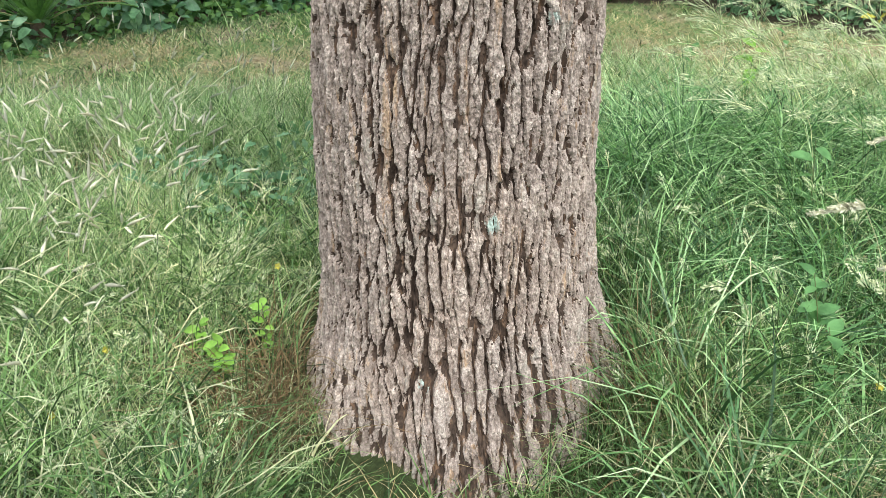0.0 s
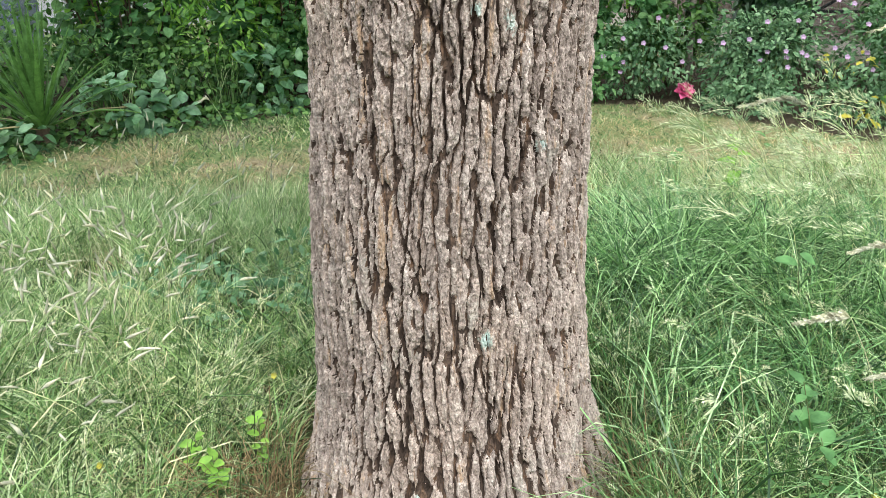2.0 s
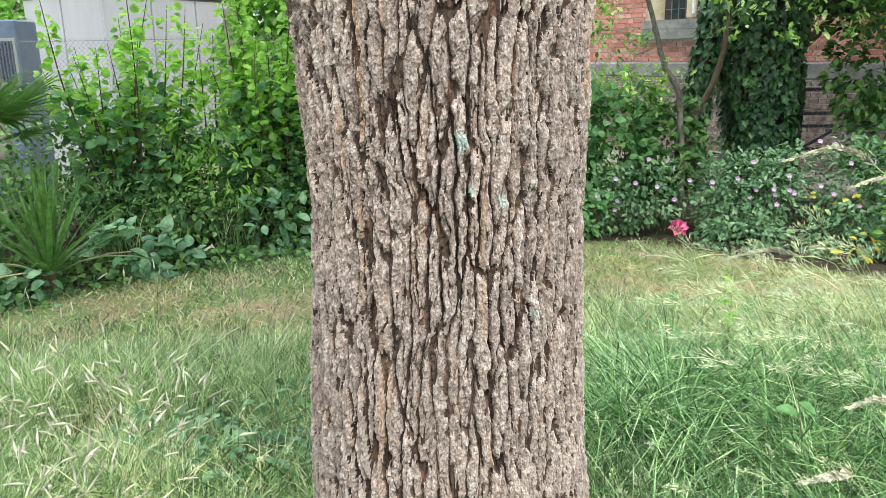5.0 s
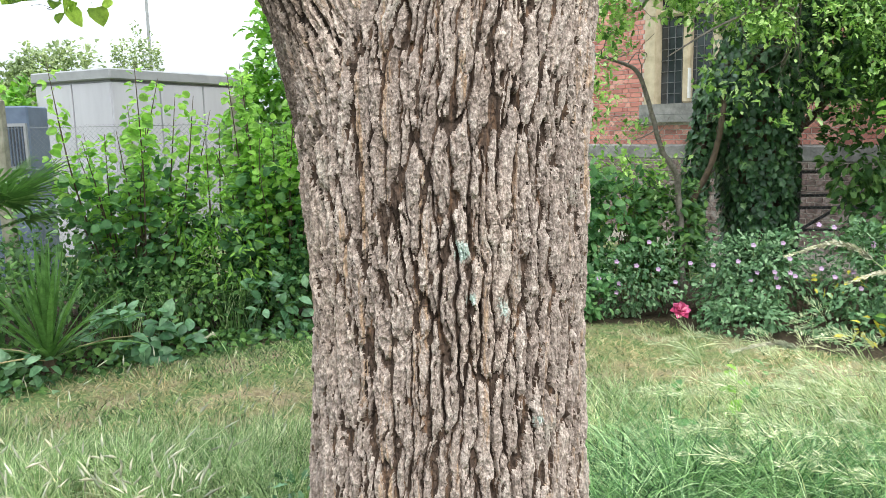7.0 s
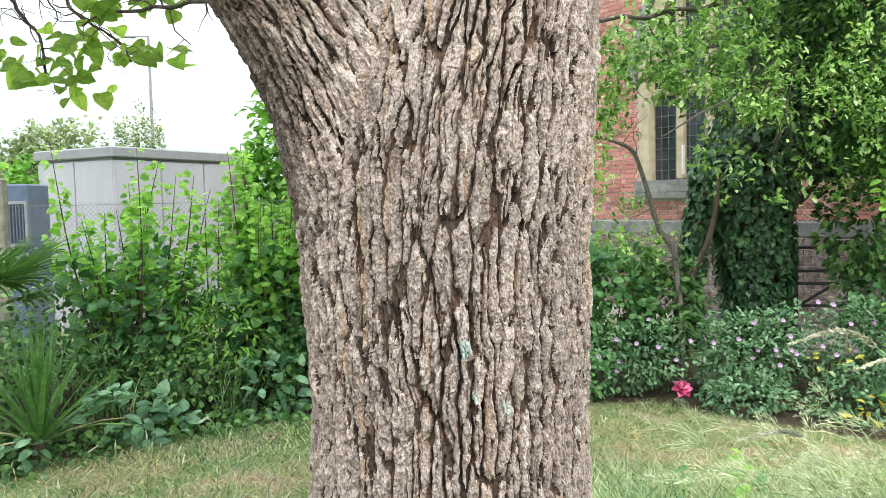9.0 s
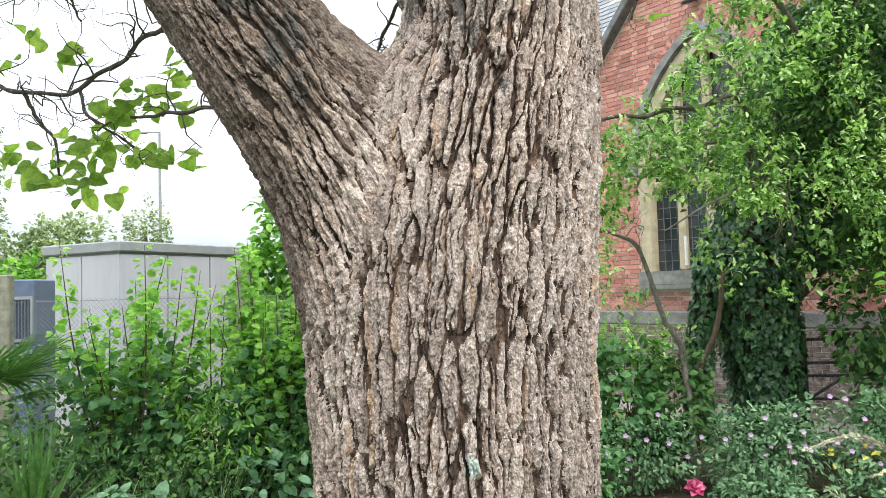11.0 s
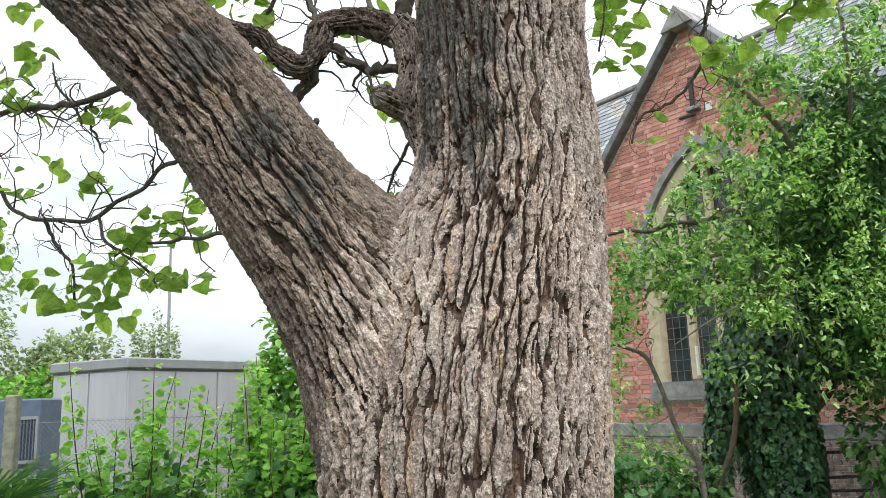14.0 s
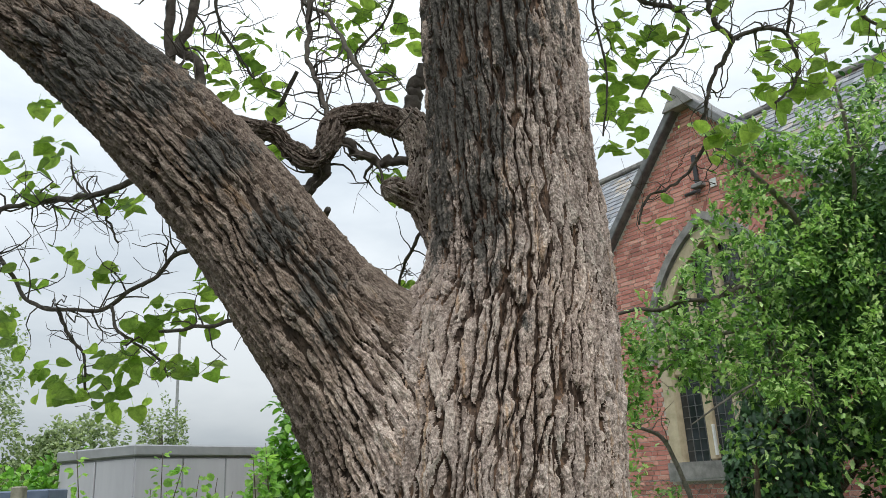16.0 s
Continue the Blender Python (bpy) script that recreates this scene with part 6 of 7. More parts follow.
elder = bush("elder", "dark leafy tree with broad leaves at the fence", "tree", [("crown", [(5.1, 8.2, 3.6, 0.8, 0.6, 1.7), (5.3, 8.0, 5.4, 0.8, 0.6, 1.0)], 2600, 0.11, "oval", DARK_LEAF), ("young_growth", [(4.35, 7.0, 1.75, 0.30, 0.2, 0.35), (4.5, 7.2, 2.5, 0.35, 0.2, 0.35)], 460, 0.10, "oval", SHOOT_LEAF), ("low_growth", [(4.35, 7.9, 1.5, 0.45, 0.3, 0.7)], 700, 0.09, "oval", DARK_LEAF)])
stick("trunk", [(0.1, 0.2, 0.0), (0.05, 0.2, 1.8), (0.0, 0.1, 3.6), (0.1, 0, 5.2)], 0.09, 0.04, elder, BROWN_STEM, 8, 0.8, seed=40)


# ---- grasses ----
def in_strip(n, xr, yr, wide=0.62, extra=0.7):
    """Places in a rectangle, thinned away from the middle as the ground spreads out."""
    x, y = rng.uniform(*xr, n), rng.uniform(*yr, n)
    keep = (np.abs(x) < wide * y + extra) & (np.hypot(x - 0.05, y - 1.98) > 0.50)
    return x[keep], y[keep]


def meadow(name, label, n, xr, yr, height, width, lean, bend, material, toward=(0, 0), patch=None, tuft=0.0, spread=1.0):
    x, y = in_strip(n, xr, yr)
    if tuft:
        c = rng.integers(0, max(1, len(x) // 22), len(x))
        x, y = x[c] + rng.normal(size=len(x)) * tuft, y[c] + rng.normal(size=len(x)) * tuft
    if patch is not None:
        keep = patch(x, y) > rng.uniform(0, 1, len(x))
        x, y = x[keep], y[keep]
    keep = (np.hypot(x - 0.05, y - 1.98) > 0.50) & (y < bed_edge(x) + 0.06 * rng.normal(size=len(x)))
    x, y = x[keep], y[keep]
    h = rng.uniform(*height, len(x)) * (0.20 + 1.6 * fbm(x * 1.9 + 5, y * 1.9, 8, 3))
    # trodden short in front of the trunk
    h = h * np.where(y < 1.8, np.clip(0.60 + 2.6 * (np.abs(x - 0.05) - 0.45), 0.60, 1.0), 1.0)
    V, F = blades(on_ground(x, y, -0.01), h, rng.uniform(*width, len(x)), rng.uniform(*lean, len(x)), rng.uniform(*bend, len(x)), toward, spread)
    return tagged(solid(name, mesh_of(name, V, F), material), label, "grass", kind="stuff")


def bare(x, y):
    return smooth01(fbm(x * 0.9 + 3, y * 1.4, 31, 3), 0.42, 0.58)


def straw(x, y):
    """Worn, strawy places: before the bed on both sides of the trunk, and in ragged patches."""
    worn = np.exp(-(((x + 0.9) / 0.9) ** 2 + ((y - 5.3) / 0.6) ** 2)) + np.exp(-(((x + 2.4) / 0.5) ** 2 + ((y - 5.3) / 0.3) ** 2)) + 1.5 * np.exp(-(((x - 2.0) / 1.5) ** 2 + ((y - 6.0) / 0.9) ** 2))
    return np.clip(1.1 * worn + 0.45 * bare(x, y) - 0.15, 0, 1)


def clearing(x, y):
    """Shorter, thinner grass where dead stalks lie, and a weedy hollow beside the trunk."""
    return (1 - 0.6 * bare(x * 1.3 + 2, y * 1.3)) * (1 - 0.85 * np.exp(-(((x + 0.72) / 0.28) ** 2 + ((y - 2.75) / 0.45) ** 2)))


meadow("long_grass", "long rough green meadow grass", 27000, (-4.0, 0.3), (0.7, 4.4), (0.12, 0.34), (0.0020, 0.0050), (0.05, 0.6), (0.05, 0.6), GRASS, (0.20, 0.05), tuft=0.05, patch=clearing)
meadow("pale_grass", "pale green and fading meadow grass", 26000, (-3.6, -0.3), (1.2, 3.6), (0.12, 0.34), (0.0018, 0.0045), (0.05, 0.6), (0.1, 0.7), PALE_GRASS, (0.2, 0), tuft=0.06, patch=clearing)
meadow("dry_grass", "dead straw-coloured grass among the green", 24000, (-4.0, 0.4), (0.7, 4.6), (0.08, 0.28), (0.0015, 0.004), (0.3, 1.4), (0.2, 0.8), DRY_GRASS, (0.2, 0), patch=lambda x, y: 0.25 + 0.75 * bare(x * 1.3 + 2, y * 1.3))
meadow("fine_grass", "fine pale green grass in tufts", 30000, (-4.2, 0.2), (2.2, 4.3), (0.14, 0.34), (0.0018, 0.0045), (0.05, 0.45), (0.1, 0.5), PALE_GRASS, (0.15, 0), tuft=0.07, patch=clearing)
meadow("tall_grass", "tall arching blue-green grass", 3500, (0.4, 4.2), (1.9, 4.0), (0.26, 0.58), (0.0025, 0.006), (0.1, 0.5), (0.3, 1.0), BLUE_GRASS, (0.25, -0.15), tuft=0.07)
meadow("pale_grass", "pale thin grass behind the tall tufts", 16000, (0.6, 4.2), (3.2, 4.9), (0.10, 0.26), (0.0025, 0.0055), (0.05, 0.6), (0.1, 0.7), PALE_GRASS, (-0.2, 0), tuft=0.06)
meadow("long_grass", "long rough green meadow grass beside the trunk", 34000, (0.2, 3.0), (0.7, 2.75), (0.14, 0.36), (0.0020, 0.0050), (0.05, 0.6), (0.1, 0.7), GRASS, (0.1, 0), tuft=0.05, patch=lambda x, y: 1 - 0.35 * bare(x, y))
meadow("dry_grass", "flattened dead grass among the green", 11000, (0.2, 4.0), (0.8, 4.8), (0.14, 0.36), (0.0015, 0.004), (0.4, 1.3), (0.2, 0.8), DRY_GRASS, (-0.3, 0), patch=lambda x, y: 0.15 + 0.85 * bare(x, y))
meadow("lawn_grass", "short mown lawn grass", 60000, (-4.2, 4.4), (4.0, 7.3), (0.035, 0.10), (0.0035, 0.0085), (0.2, 0.9), (0.1, 0.6), GRASS, patch=lambda x, y: 1.0 - 0.88 * straw(x, y))
meadow("lawn_straw", "dry cut straw on the lawn", 46000, (-4.2, 4.4), (4.0, 7.3), (0.03, 0.10), (0.003, 0.006), (0.6, 1.6), (0.1, 0.5), DRY_GRASS, patch=lambda x, y: 0.04 + 0.96 * straw(x, y))
meadow("broad_grass", "broad bright grass blades", 3600, (-3.0, -0.45), (0.9, 3.2), (0.20, 0.42), (0.006, 0.010), (0.15, 0.6), (0.2, 0.8), GRASS, (0.2, 0), tuft=0.05)
meadow("broad_grass", "broad bright grass blades beside the trunk", 4000, (0.5, 3.2), (0.9, 3.6), (0.24, 0.54), (0.006, 0.010), (0.15, 0.6), (0.2, 0.9), BLUE_GRASS, (0.1, 0), tuft=0.05)
# the same rough grass goes on all round
def around(name, label, n, height, width, material):
    r, a = 0.9 + 8.0 * rng.uniform(0, 1, n) ** 0.75, rng.uniform(0, 2 * np.pi, n)
    x, y = 0.2 + r * np.cos(a), 1.2 + r * np.sin(a)
    keep = (y < 4.6) & ~((np.abs(x) < 0.60 * y + 0.55) & (y > 0.75)) & (np.hypot(x, y) > 0.35)
    x, y = x[keep], y[keep]
    k = len(x)
    V, F = blades(on_ground(x, y, -0.01), rng.uniform(*height, k) * (0.3 + 1.3 * fbm(x * 1.9 + 5, y * 1.9, 8, 3)), rng.uniform(*width, k), rng.uniform(0.1, 0.6, k), rng.uniform(0.1, 0.7, k))
    return tagged(solid(name, mesh_of(name, V, F), material), label, "grass", kind="stuff")


around("rough_grass", "rough green meadow grass all round the tree", 20000, (0.12, 0.30), (0.009, 0.016), GRASS)
around("faded_grass", "pale fading grass all round the tree", 10000, (0.12, 0.32), (0.008, 0.014), PALE_GRASS)


def tussock(at, n, height, width, material, label, arch=0.8, foot=0.07):
    """A clump of long blades from one crown, arching outwards on all sides."""
    z = float(ground_z(*at))
    P = np.stack([rng.normal(size=n) * foot, rng.normal(size=n) * foot, np.full(n, -0.01)], -1)
    V, F = blades(P, rng.uniform(0.55, 1.1, n) * height, rng.uniform(*width, n), rng.uniform(0.05, 0.45, n), rng.uniform(0.2, arch, n))
    top = thing("grass_tussock", (*at, z), label, "grass", kind="stuff")
    solid("blade", mesh_of("blade", V, F), material, top)
    return top


for x, y, n, h in ((0.82, 2.95, 260, 0.62), (1.08, 3.15, 300, 0.70), (1.35, 3.05, 260, 0.66), (1.62, 3.25, 240, 0.66), (1.0, 2.72, 200, 0.52), (1.9, 3.0, 240, 0.62), (1.45, 2.6, 180, 0.50), (2.2, 2.6, 200, 0.60), (1.75, 2.35, 160, 0.50), (2.4, 3.2, 220, 0.64), (1.3, 2.2, 150, 0.44), (0.95, 2.25, 150, 0.40)):
    tussock((x, y), int(n * 1.5), h, (0.004, 0.0095), BLUE_GRASS, "tall arching tussock of cool green grass", 1.1)
for x, y, n, h in ((-0.75, 3.35, 200, 0.30), (-1.0, 3.55, 220, 0.34), (-1.3, 3.30, 200, 0.32), (-1.6, 3.65, 220, 0.34), (-1.9, 3.4, 200, 0.32), (-2.2, 3.7, 200, 0.32), (-0.8, 2.3, 120, 0.26), (-1.2, 2.0, 140, 0.30), (-1.05, 1.55, 150, 0.30), (-1.5, 2.6, 150, 0.30)):
    tussock((x, y), int(n * 1.7), h * 1.15, (0.0035, 0.0075), PALE_GRASS, "pale green tuft of meadow grass", 0.7, 0.09)
for x, y, n, h in ((-0.50, 1.50, 70, 0.18), (-0.38, 1.40, 80, 0.16), (-0.24, 1.37, 70, 0.12), (-0.12, 1.36, 50, 0.10), (0.10, 1.36, 40, 0.10), (0.27, 1.36, 50, 0.10), (0.46, 1.40, 60, 0.13), (0.60, 1.52, 60, 0.16), (-0.56, 1.62, 90, 0.24), (-0.6, 1.35, 110, 0.26), (0.62, 1.35, 110, 0.26)):
    tussock((x, y), n, h, (0.0025, 0.0065), GRASS, "rough green tuft at the trunk's foot", 0.9, 0.06)
# dead stalks piled against the trunk's foot
for x, y in ((-0.50, 1.78), (0.60, 1.80), (-0.52, 1.66), (-0.52, 1.54), (0.58, 1.56)):
    n = 170
    P = on_ground(x + rng.normal(size=n) * 0.07, y + rng.normal(size=n) * 0.09)
    V, F = blades(P, rng.uniform(0.12, 0.34, n), np.full(n, 0.0035), rng.uniform(0.0, 0.7, n), rng.uniform(0.1, 0.9, n))
    tagged(solid("straw_clump", mesh_of("straw_clump", V, F), BROWN_STRAW), "clump of dead straw against the trunk's foot", "grass", kind="stuff")


def heads(name, label, n, xr, yr, height, head, toward, droop, fat=0.0045, stem_mat=GRASS, plume=0, scatter=0.35, head_mat=SEED):
    """Flowering grass stalks: a thin bent stem with a furry spindle, or a loose plume of tiny spikelets."""
    x, y = in_strip(n, xr, yr, 0.62, 0.3)
    pieces, stems = [], []
    for a, b in zip(x, y):
        p = on_ground(np.array([a]), np.array([b]))[0]
        h, hd = rng.uniform(*height), rng.uniform(*head)
        t = np.array([toward[0] + rng.normal() * scatter, toward[1] + rng.normal() * scatter])
        mid = p + np.array([*(t * h * 0.18), h * 0.68])
        tip = p + np.array([*(t * h * 0.42), h])
        d = tip - mid
        d = d / np.linalg.norm(d) + np.array([*(t * 0.5), -droop + rng.normal() * 0.25])
        d /= np.linalg.norm(d)
        stems.append(tube([(*p, 0.0016), (*mid, 0.0013), (*tip, 0.0009)], 6, 3))
        f = fat * rng.uniform(0.7, 1.3)
        bow = np.array([0, 0, -(0.30 if plume else 0.12) * hd])
        if not plume:
            pieces.append(tube([(*tip, 0.0012), (*(tip + d * hd * 0.22), f), (*(tip + d * hd * 0.6 + bow * 0.4), f * 0.85), (*(tip + d * hd + bow), 0.0008)], 8, 5, 0.4, len(pieces)))
        else:
            stems.append(tube([(*tip, 0.0009), (*(tip + d * hd * 0.5 + bow * 0.25), 0.0007), (*(tip + d * hd + bow), 0.0004)], 5, 3))
        for k in range(plume or 5):
            s = rng.uniform(0.0, 1.0)
            c = tip + d * hd * s + bow * s * s
            o = unit(1)[0] * (0.9 if plume else 0.6) + d
            ln = hd * (0.20 * (1.15 - s) if plume else 0.12)
            if plume:
                side = np.cross(o, unit(1)[0]) * f * 0.30
                pieces.append((np.array([c + o * ln * 0.45, c + o * ln * 0.75 + side, c + o * ln * 1.05, c + o * ln * 0.75 - side]), [np.array([[0, 1, 2, 3]])]))
            else:
                pieces.append(tube([(*c, 0.0004), (*(c + o * ln * 0.6), f * 0.42), (*(c + o * ln), 0.0004)], 4, 3))
    top = thing(name, (0, 0, 0), label, "grass", kind="stuff")
    solid("seed_head", mesh_of("seed_head", *join(pieces), True), head_mat, top)
    solid("stalk", mesh_of("stalk", *join(stems), True), stem_mat, top)
    return top


heads("seed_grass", "pale furry grass seed heads on thin stalks", 480, (-2.6, -0.95), (1.6, 3.3), (0.20, 0.46), (0.06, 0.095), (0.15, 0.0), 0.0, 0.0046, PALE_GRASS, 0, 0.75)
heads("seed_grass", "pale grass seed heads at the lawn's edge", 60, (-3.4, -0.8), (3.2, 4.8), (0.26, 0.45), (0.05, 0.08), (0.3, 0.0), -0.2)
heads("plume_grass", "arching plumes of pale flowering grass", 260, (1.35, 3.3), (2.5, 3.9), (0.40, 0.72), (0.16, 0.26), (-0.8, -0.1), 0.3, 0.0038, PALE_GRASS, 80, 0.35, PLUME)
heads("plume_grass", "tall pale plumes nodding over the meadow", 30, (1.6, 3.2), (2.1, 3.6), (0.6, 0.9), (0.18, 0.28), (-0.8, -0.1), 0.3, 0.0040, PALE_GRASS, 100, 0.35, PLUME)
heads("seed_grass", "fine seed heads in the grass near the trunk", 130, (0.5, 1.8), (1.1, 2.4), (0.22, 0.46), (0.07, 0.12), (-0.25, 0.0), 0.0, 0.0030, GRASS, 50, 0.35, PLUME)
heads("seed_grass", "fine seed heads in the grass", 130, (-1.7, -0.5), (1.1, 2.6), (0.2, 0.42), (0.07, 0.12), (0.25, 0.0), 0.0, 0.0030, GRASS, 50, 0.35, PLUME)
# a few long stalks that lean in from the side with thick pale heads
heads("seed_grass", "long leaning stalks with thick pale heads", 16, (0.95, 1.6), (1.25, 1.9), (0.34, 0.62), (0.09, 0.14), (-0.75, 0.0), 0.1, 0.0042, GRASS, 80, 0.35, PLUME)


def plume_stalk(root, tip, length, n, label):
    """One tall stalk that arches over to a long, furry, drooping head."""
    x, y = root
    z = float(ground_z(x, y))
    top = thing("plume_stalk", (x, y, z), label, "grass")
    e = np.array([tip[0] - x, tip[1] - y, tip[2] - z])
    line = [(0, 0, 0, 0.0024), (*(e * (0.10, 0.10, 0.55)), 0.0021), (*(e * (0.45, 0.45, 0.92)), 0.0017), (*(e * (0.75, 0.75, 1.03)), 0.0013), (*e, 0.0007)]
    solid("stalk", mesh_of("stalk", *tube(line, 24, 5), True), PALE_GRASS, top)
    C = spline(line, 200)[:, :3]
    run = np.linalg.norm(np.diff(C, axis=0), axis=1).sum()
    first = int(200 * (1 - length / run))
    k = rng.integers(first, 199, n)
    s = (k - first) / (200 - first)
    d = C[np.minimum(k + 1, 199)] - C[k - 1]
    d /= np.linalg.norm(d, axis=1)[:, None]
    size = 0.030 * (1.15 - 0.75 * s) * rng.uniform(0.6, 1.2, n)
    V, F = spread_leaves(C[k] + unit(n) * 0.002, d + unit(n) * 0.42, unit(n), size, "blade")
    solid("seed_head", mesh_of("seed_head", V, F), SEED, top, "pale feathery seed head")
    return top


for root, tip, length in (((1.95, 2.65), (1.20, 2.60, 1.27), 0.34), ((2.15, 2.75), (1.47, 2.70, 1.15), 0.32), ((1.85, 2.9), (1.12, 2.85, 0.86), 0.28), ((2.2, 2.5), (1.55, 2.45, 0.92), 0.30), ((1.5, 1.9), (0.98, 1.85, 0.50), 0.16), ((1.55, 1.75), (1.12, 1.70, 0.42), 0.15), ((1.6, 2.1), (1.2, 2.05, 0.62), 0.18)):
    plume_stalk(root, tip, length, 330, "tall arching grass stalk with a feathery pale head")
plume_stalk((-1.22, 4.5), (-1.40, 4.5, 0.52), 0.07, 60, "single thin grass stalk standing above the lawn")


# ---- small plants in the grass ----
def sprig(at, h, n, leaf, mat, label, lean=(0.0, 0.0), kind="oval"):
    z = float(ground_z(*at))
    top = thing("seedling", (*at, z), label, "plant")
    line = [(0, 0, 0, 0.003), (lean[0] * 0.4, lean[1] * 0.4, h * 0.5, 0.0025), (*lean, h, 0.001)]
    solid("stem", mesh_of("stem", *tube(line, 7, 4), True), GREEN_STEM, top)
    C = spline(line, 40)[:, :3]
    for k in range(n):
        a = 2.4 * k + rng.normal() * 0.7
        c = C[int(39 * min(0.99, max(0.2, 0.35 + 0.63 * k / max(n - 1, 1) + rng.normal() * 0.06)))]
        d = np.array([[math.cos(a), math.sin(a), 0.25 + rng.normal() * 0.45]])
        V, F = spread_leaves(c[None], d, np.array([[rng.normal() * 0.4, -0.3, 1.0]]), [leaf * rng.uniform(0.55, 1.2)], kind)
        solid("leaf", mesh_of("leaf", V, F, True), mat, top)
    return top


for x, y, h, n, s in ((1.10, 1.80, 0.34, 12, 0.055), (1.34, 2.5, 0.42, 6, 0.075), (1.62, 2.45, 0.50, 7, 0.085), (1.80, 2.6, 0.55, 7, 0.09), (1.42, 1.85, 0.36, 8, 0.06), (1.7, 2.1, 0.45, 7, 0.10), (1.68, 4.2, 0.42, 8, 0.09), (1.85, 4.35, 0.40, 7, 0.09), (1.3, 4.0, 0.45, 8, 0.08), (1.05, 1.55, 0.3, 8, 0.05)):
    sprig((x, y), h, n, s * rng.uniform(0.9, 1.3), SHOOT_LEAF if rng.random() < 0.5 else SHRUB_LEAF, "young seedling with fresh green leaves", (rng.normal() * 0.05, rng.normal() * 0.05))
for x, y, h, n, s in ((-0.62, 1.72, 0.22, 14, 0.045), (-0.52, 1.85, 0.25, 12, 0.045), (-0.70, 1.82, 0.2, 12, 0.04)):
    sprig((x, y), h, n, s, SHOOT_LEAF, "yellow-green weed near the trunk's foot")
for x, y, n, s, mat in ((-0.74, 1.46, 9, 0.12, BRAMBLE_LEAF), (0.87, 1.46, 7, 0.15, DARK_LEAF), (-1.35, 2.1, 6, 0.14, SHRUB_LEAF), (1.35, 2.75, 9, 0.20, BLUE_GRASS)):
    z = float(ground_z(x, y))
    top = thing("broad_weed", (x, y, z), "rosette of broad weed leaves in the grass", "plant")
    for k in range(n):
        a = 2.4 * k
        e = 0.5 + 0.5 * rng.uniform()
        V, F = spread_leaves(np.array([[0, 0, 0.03]]), np.array([[math.cos(a), math.sin(a), e]]), np.array([[0, -0.3, 1.0]]), [s * rng.uniform(0.7, 1.1)], "lobed" if mat is BRAMBLE_LEAF else "oval")
        solid("leaf", mesh_of("leaf", V, F, True), mat, top)
for x, y, rx, n in ((-0.75, 2.75, 0.30, 260), (-1.1, 3.0, 0.35, 220), (-0.6, 3.3, 0.25, 150)):
    bush("clover_patch", "low patch of small round leaves in the grass", "plant", [("foliage", [(x, y, 0.06, rx, 0.3, 0.12)], n, 0.055, "lobed", BRAMBLE_LEAF)])
# one broad dead blade and a cut stalk in the foreground
V, F = blades(on_ground(np.array([-0.83, -0.86]), np.array([1.40, 1.42])), np.array([0.24, 0.20]), np.array([0.020, 0.012]), np.array([0.15, 0.2]), np.array([0.5, 0.6]), (-0.3, 0), 0.2)
dead = thing("dead_blade", (0, 0, 0), "broad dry yellow blade standing in the grass", "grass")
solid("blade", mesh_of("blade", V, F), DRY_GRASS, dead)
for x, y, z in ((-1.0, 1.5, 0.10), (-0.95, 1.75, 0.12), (1.12, 1.55, 0.16), (-0.55, 2.2, 0.12)):
    flower((x, y, z), "tiny yellow meadow flower", 5, YELLOW_LEAF, 0.012, stem=0.1)


# ---- fence, rails and the distance ----
WIRE = plain("galvanised_wire", [(0.3, (0.14, 0.145, 0.14)), (0.7, (0.26, 0.27, 0.26))], 30.0, 0.5, 0.5, metal=0.6)
CONCRETE = plain("mossy_concrete", [(0.3, (0.16, 0.15, 0.11)), (0.7, (0.34, 0.32, 0.26))], 9.0, 0.9, 0.2, 0.004, 40.0)
fence = thing("fence", (0, 0, 0), "chain-link fence on concrete posts along the beds", "fence")


def fence_y(x):
    return 8.62 - 0.02 * x


def chain_link(x0, x1, z0, z1, pitch=0.055, r=0.0016):
    """Crossing zigzag wires as thin three-sided rods."""
    pieces = []
    h = z1 - z0
    for k in range(int((x1 - x0 + h) / pitch)):
        for sgn in (1, -1):
            a = x0 - h + k * pitch if sgn > 0 else x0 + k * pitch
            p, q = (a, z0), (a + sgn * h, z1)
            pts = []
            for t in (0, 1):
                x, z = p[0] + (q[0] - p[0]) * t, p[1] + (q[1] - p[1]) * t
                pts.append([x, z])
            # keep the rod inside the panel
            (xa, za), (xb, zb) = pts
            for lo in (x0, x1):
                for e, o in ((0, 1), (1, 0)):
                    xe, xo = pts[e][0], pts[o][0]
                    if (lo == x0 and xe < x0 <= xo) or (lo == x1 and xe > x1 >= xo):
                        t = (lo - xo) / (xe - xo)
                        pts[e] = [lo, pts[o][1] + (pts[e][1] - pts[o][1]) * t]
            if all(x0 - 1e-6 <= c[0] <= x1 + 1e-6 for c in pts) and abs(pts[0][0] - pts[1][0]) > 0.02:
                pieces.append(tube([(c[0], fence_y(c[0]) + 0.002 * sgn, c[1], r) for c in pts], 2, 3))
    return join(pieces)


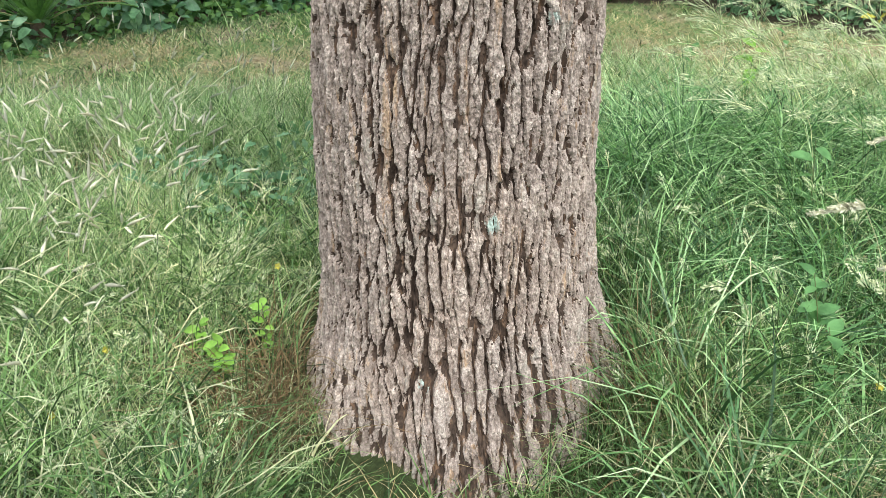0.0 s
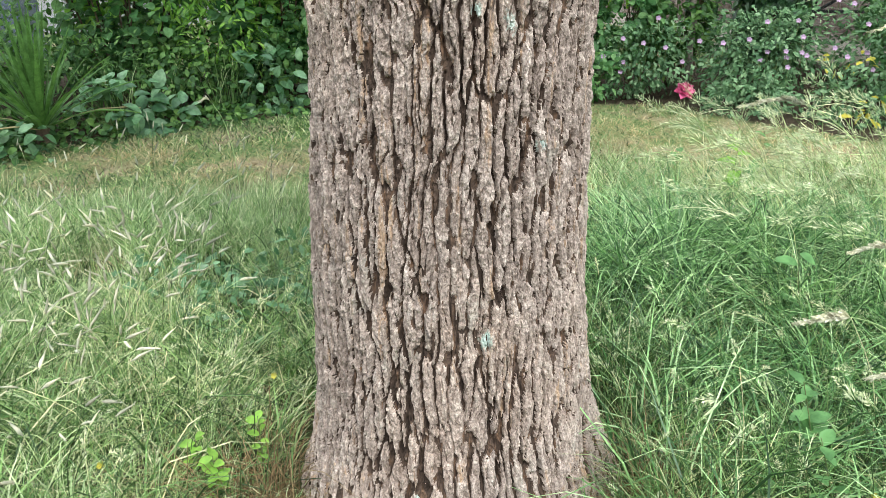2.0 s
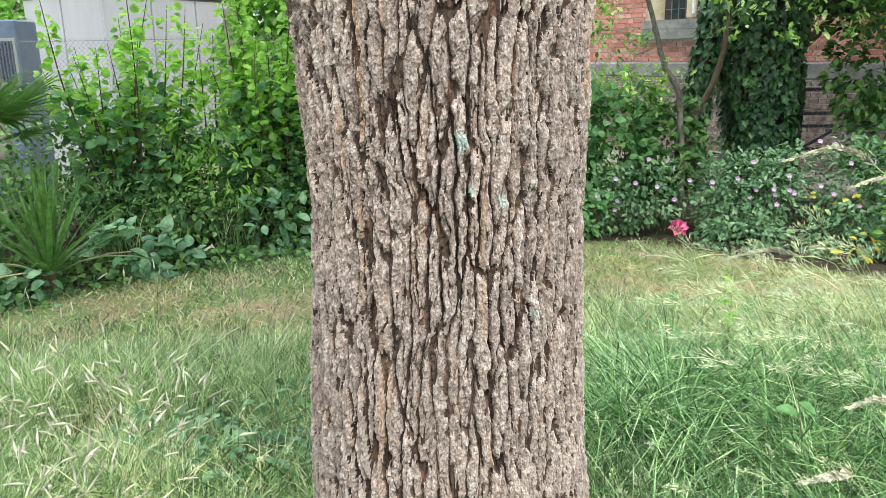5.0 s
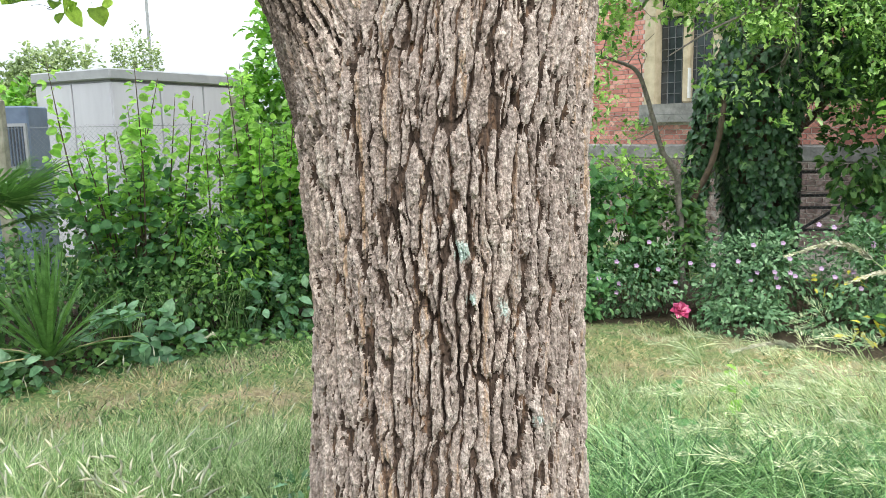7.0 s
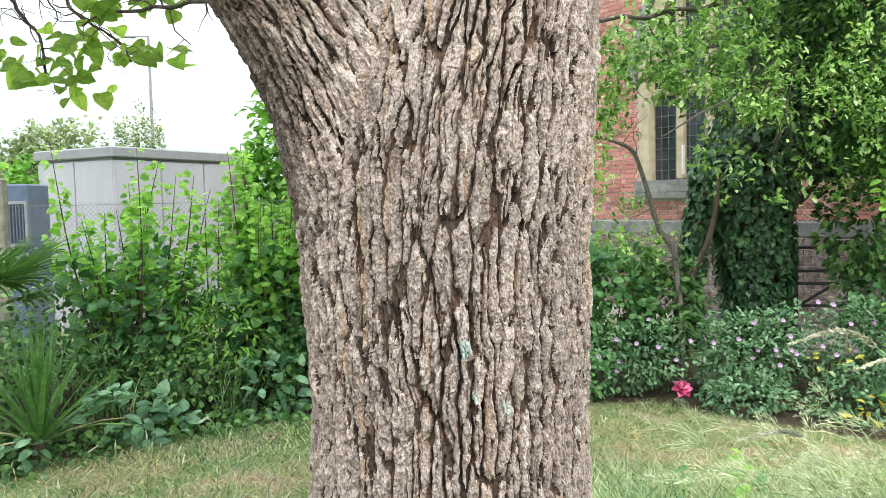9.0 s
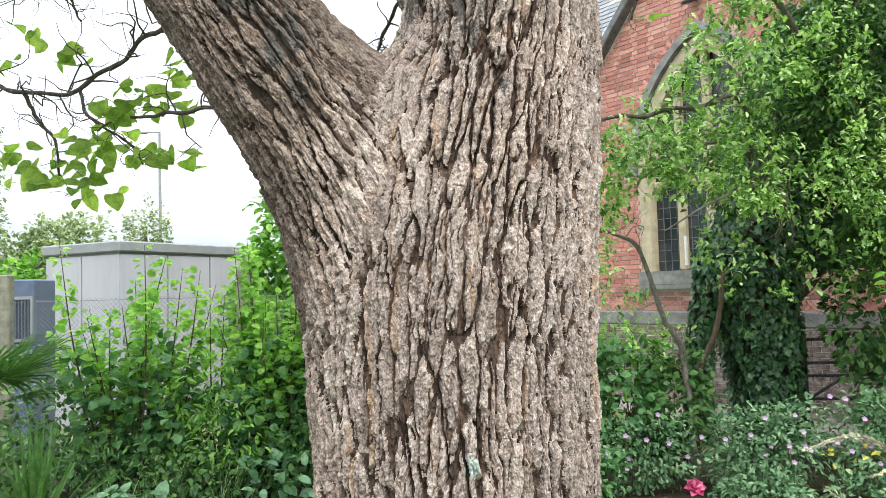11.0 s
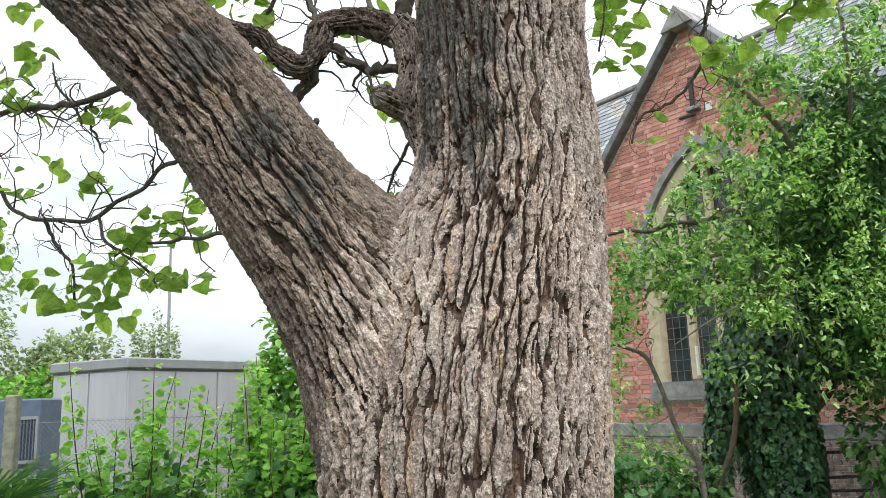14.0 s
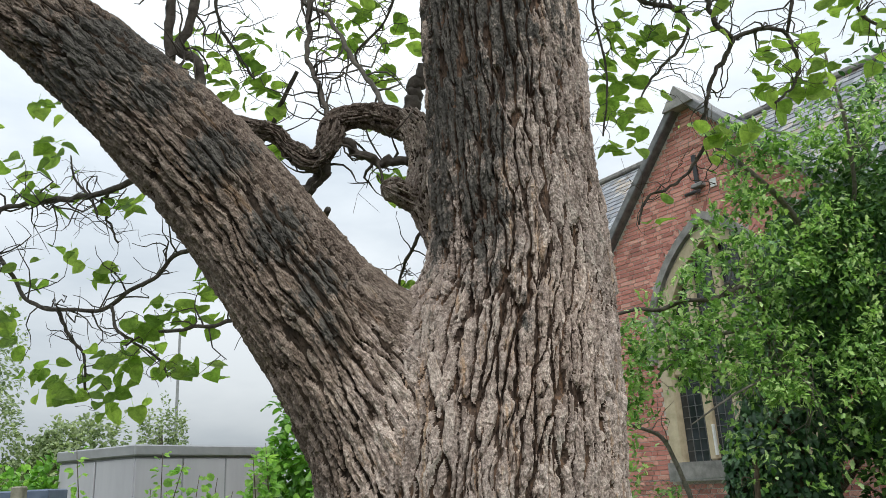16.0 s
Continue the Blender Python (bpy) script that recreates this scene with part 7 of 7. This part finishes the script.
POSTS = [-7.6, -4.88, -2.2, 0.5, 6.9]
for a, b in zip(POSTS[:-1], POSTS[1:]):
    solid("mesh_panel", mesh_of("mesh_panel", *chain_link(a + 0.06, b - 0.06, -0.1, 1.86)), WIRE, fence, "diamond wire mesh")
for x in POSTS:
    part("post", box_bm((0.13, 0.13, 2.4), (x, fence_y(x) + 0.02, 0.95), 0.015), CONCRETE, fence, "mossy concrete post")
for z in (0.05, 0.95, 1.84):
    V, F = tube([(-7.6, fence_y(-7.6), z, 0.0025), (0, fence_y(0), z - 0.01, 0.0025), (6.9, fence_y(6.9), z, 0.0025)], 12, 4)
    solid("line_wire", mesh_of("line_wire", V, F), WIRE, fence)

rail = thing("metal_gate", (4.30, 9.25, -0.25), "dark metal field gate leaning behind the fence", "gate", turn=-6.0)
for z in (0.68, 0.95, 1.10, 1.38):
    part("bar", box_bm((1.9, 0.035, 0.035), (0.95, 0, z), 0.006), DARK_METAL, rail)
for x in (0.02, 1.88):
    part("upright", box_bm((0.045, 0.045, 1.45), (x, 0, 0.72), 0.006), DARK_METAL, rail)
part("brace", box_bm((1.15, 0.025, 0.035), (0.55, 0.03, 0.98), 0.005, pose(0, 0, 0, 0, -32, 0)), DARK_METAL, rail)
path = tagged(part("path", box_bm((3.2, 1.6, 0.06), (5.2, 10.1, -0.20), 0.01), CONCRETE), "pale concrete path beside the chapel", "path", kind="structure")

lamp = thing("street_lamp", (-10.82, 30.0, -0.25), "slim grey street lamp far beyond the garden", "lamp")
part("pole", bm_cone(0.085, 0.045, 8.6), KIOSK_TRIM, lamp)
part("arm", box_bm((0.7, 0.05, 0.05), (-0.32, 0, 8.58), 0.01), KIOSK_TRIM, lamp)
part("lantern", box_bm((0.5, 0.16, 0.09), (-0.72, 0, 8.57), 0.03), KIOSK_TRIM, lamp)


def far_tree(label, at, blobs, n, leaf, trunk_h):
    top = bush("far_tree", label, "tree", [("crown", [(at[0] + b[0], at[1] + b[1], *b[2:]) for b in blobs], n, leaf, "oval", HAZED_FAR_LEAF)], at)
    stick("trunk", [(0, 0, 0), (0.1, 0, trunk_h * 0.6), (0.0, 0, trunk_h)], 0.16, 0.05, top, GREY_TWIG, 10, 1.2, seed=int(abs(at[0]) * 10))
    return top


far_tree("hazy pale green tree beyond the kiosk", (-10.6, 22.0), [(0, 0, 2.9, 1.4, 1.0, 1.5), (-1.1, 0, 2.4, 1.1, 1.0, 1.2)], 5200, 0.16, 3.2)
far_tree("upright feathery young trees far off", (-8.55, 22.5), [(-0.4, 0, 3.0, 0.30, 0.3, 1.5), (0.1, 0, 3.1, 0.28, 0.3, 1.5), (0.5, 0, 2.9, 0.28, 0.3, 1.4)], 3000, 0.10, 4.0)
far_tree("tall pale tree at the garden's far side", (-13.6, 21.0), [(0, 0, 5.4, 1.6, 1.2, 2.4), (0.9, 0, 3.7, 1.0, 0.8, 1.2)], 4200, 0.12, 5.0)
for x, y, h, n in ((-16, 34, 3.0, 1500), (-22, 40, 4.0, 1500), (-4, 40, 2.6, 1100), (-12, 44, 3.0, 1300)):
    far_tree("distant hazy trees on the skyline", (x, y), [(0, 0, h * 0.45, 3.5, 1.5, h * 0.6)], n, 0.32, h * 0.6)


# ---- bricks of the chapel's wall, each its own piece where they show best ----
def brick_mesh(length):
    l, h, d, c = length / 2, 0.0325, 0.012, 0.004
    V = np.array([(-l, 0, -h), (l, 0, -h), (l, 0, h), (-l, 0, h), (-l + c, -d, -h + c), (l - c, -d, -h + c), (l - c, -d, h - c), (-l + c, -d, h - c)], float)
    return V, np.array([(4, 5, 6, 7), (0, 1, 5, 4), (1, 2, 6, 5), (2, 3, 7, 6), (3, 0, 4, 7)])


SHARED = {}
single, rest = 0, []
for k in range(90):
    z = PLINTH + 0.0425 + 0.075 * k
    u = -3.35 + (0.0 if k % 2 == 0 else -0.164)
    j = k % 2
    while u < 4.35:
        long = 0.215 if j % 2 == 0 else 0.1025
        a, b = u, u + long
        u, j = b + 0.010, j + 1
        lo = max(abs(a - APEX_U), abs(b - APEX_U))
        room = APEX_U + (APEX_Z - z - 0.09) / RISE - APEX_U
        a2, b2 = max(a, APEX_U - room), min(b, APEX_U + room)
        za, zb = arch_z(a2, 0.36), arch_z(b2, 0.36)
        if SILL - 0.33 < z < SPRING:
            if a2 < WIN_L - 0.22 < b2:
                b2 = WIN_L - 0.225
            elif a2 < WIN_R + 0.22 < b2:
                a2 = WIN_R + 0.225
            elif WIN_L - 0.22 <= a2 and b2 <= WIN_R + 0.22:
                continue
        elif z >= SPRING and ((za and z < za + 0.03) or (zb and z < zb + 0.03)):
            continue
        if b2 - a2 < 0.03:
            continue
        c, ln = (a2 + b2) / 2, round(b2 - a2, 3)
        show = (-1.55 < c < 0.75 and 5.75 < z < 7.6) or (-1.3 < c < -0.7 and 1.45 < z < 2.1)
        jig = random.uniform(-0.002, 0.002)
        if show and single < 300 and abs(ln - long) < 0.002:
            if long not in SHARED:
                SHARED[long] = mesh_of("brick", *brick_mesh(long))
                SHARED[long].materials.append(BRICK)
            ob = new("brick", SHARED[long])
            ob.parent = wall
            ob.matrix_basis = pose(c, jig, z, 0, random.uniform(-0.4, 0.4), 0)
            single += 1
        else:
            V, F = brick_mesh(ln)
            rest.append((V + np.array([c, jig, z]), [F]))
tagged(solid("brickwork", mesh_of("brickwork", *join(rest)), BRICK, wall), kind="stuff")
# a ring of bricks on edge over the arch
ring = []
line = arch_line(0.45, 26)
for (u0, z0), (u1, z1) in zip(line[:-1], line[1:]):
    V, F = brick_mesh(0.17)
    ang = math.atan2(z1 - z0, u1 - u0) + math.pi / 2
    W = np.stack([(u0 + u1) / 2 + V[:, 0] * math.cos(ang) - V[:, 2] * math.sin(ang), V[:, 1] - 0.004, (z0 + z1) / 2 + V[:, 0] * math.sin(ang) + V[:, 2] * math.cos(ang)], -1)
    ring.append((W, [F]))
tagged(solid("arch_bricks", mesh_of("arch_bricks", *join(ring)), BRICK, wall), kind="stuff")
# the base below the plinth
base = []
for k in range(16):
    z = PLINTH - 0.27 - 0.075 * k
    u = -3.35 + (0.0 if k % 2 == 0 else -0.11)
    while u < 4.3:
        V, F = brick_mesh(0.215)
        base.append((V + np.array([u + 0.1075, -0.03, z]), [F]))
        u += 0.225
tagged(solid("base_brickwork", mesh_of("base_brickwork", *join(base)), GRIMY_BRICK, wall), kind="stuff")
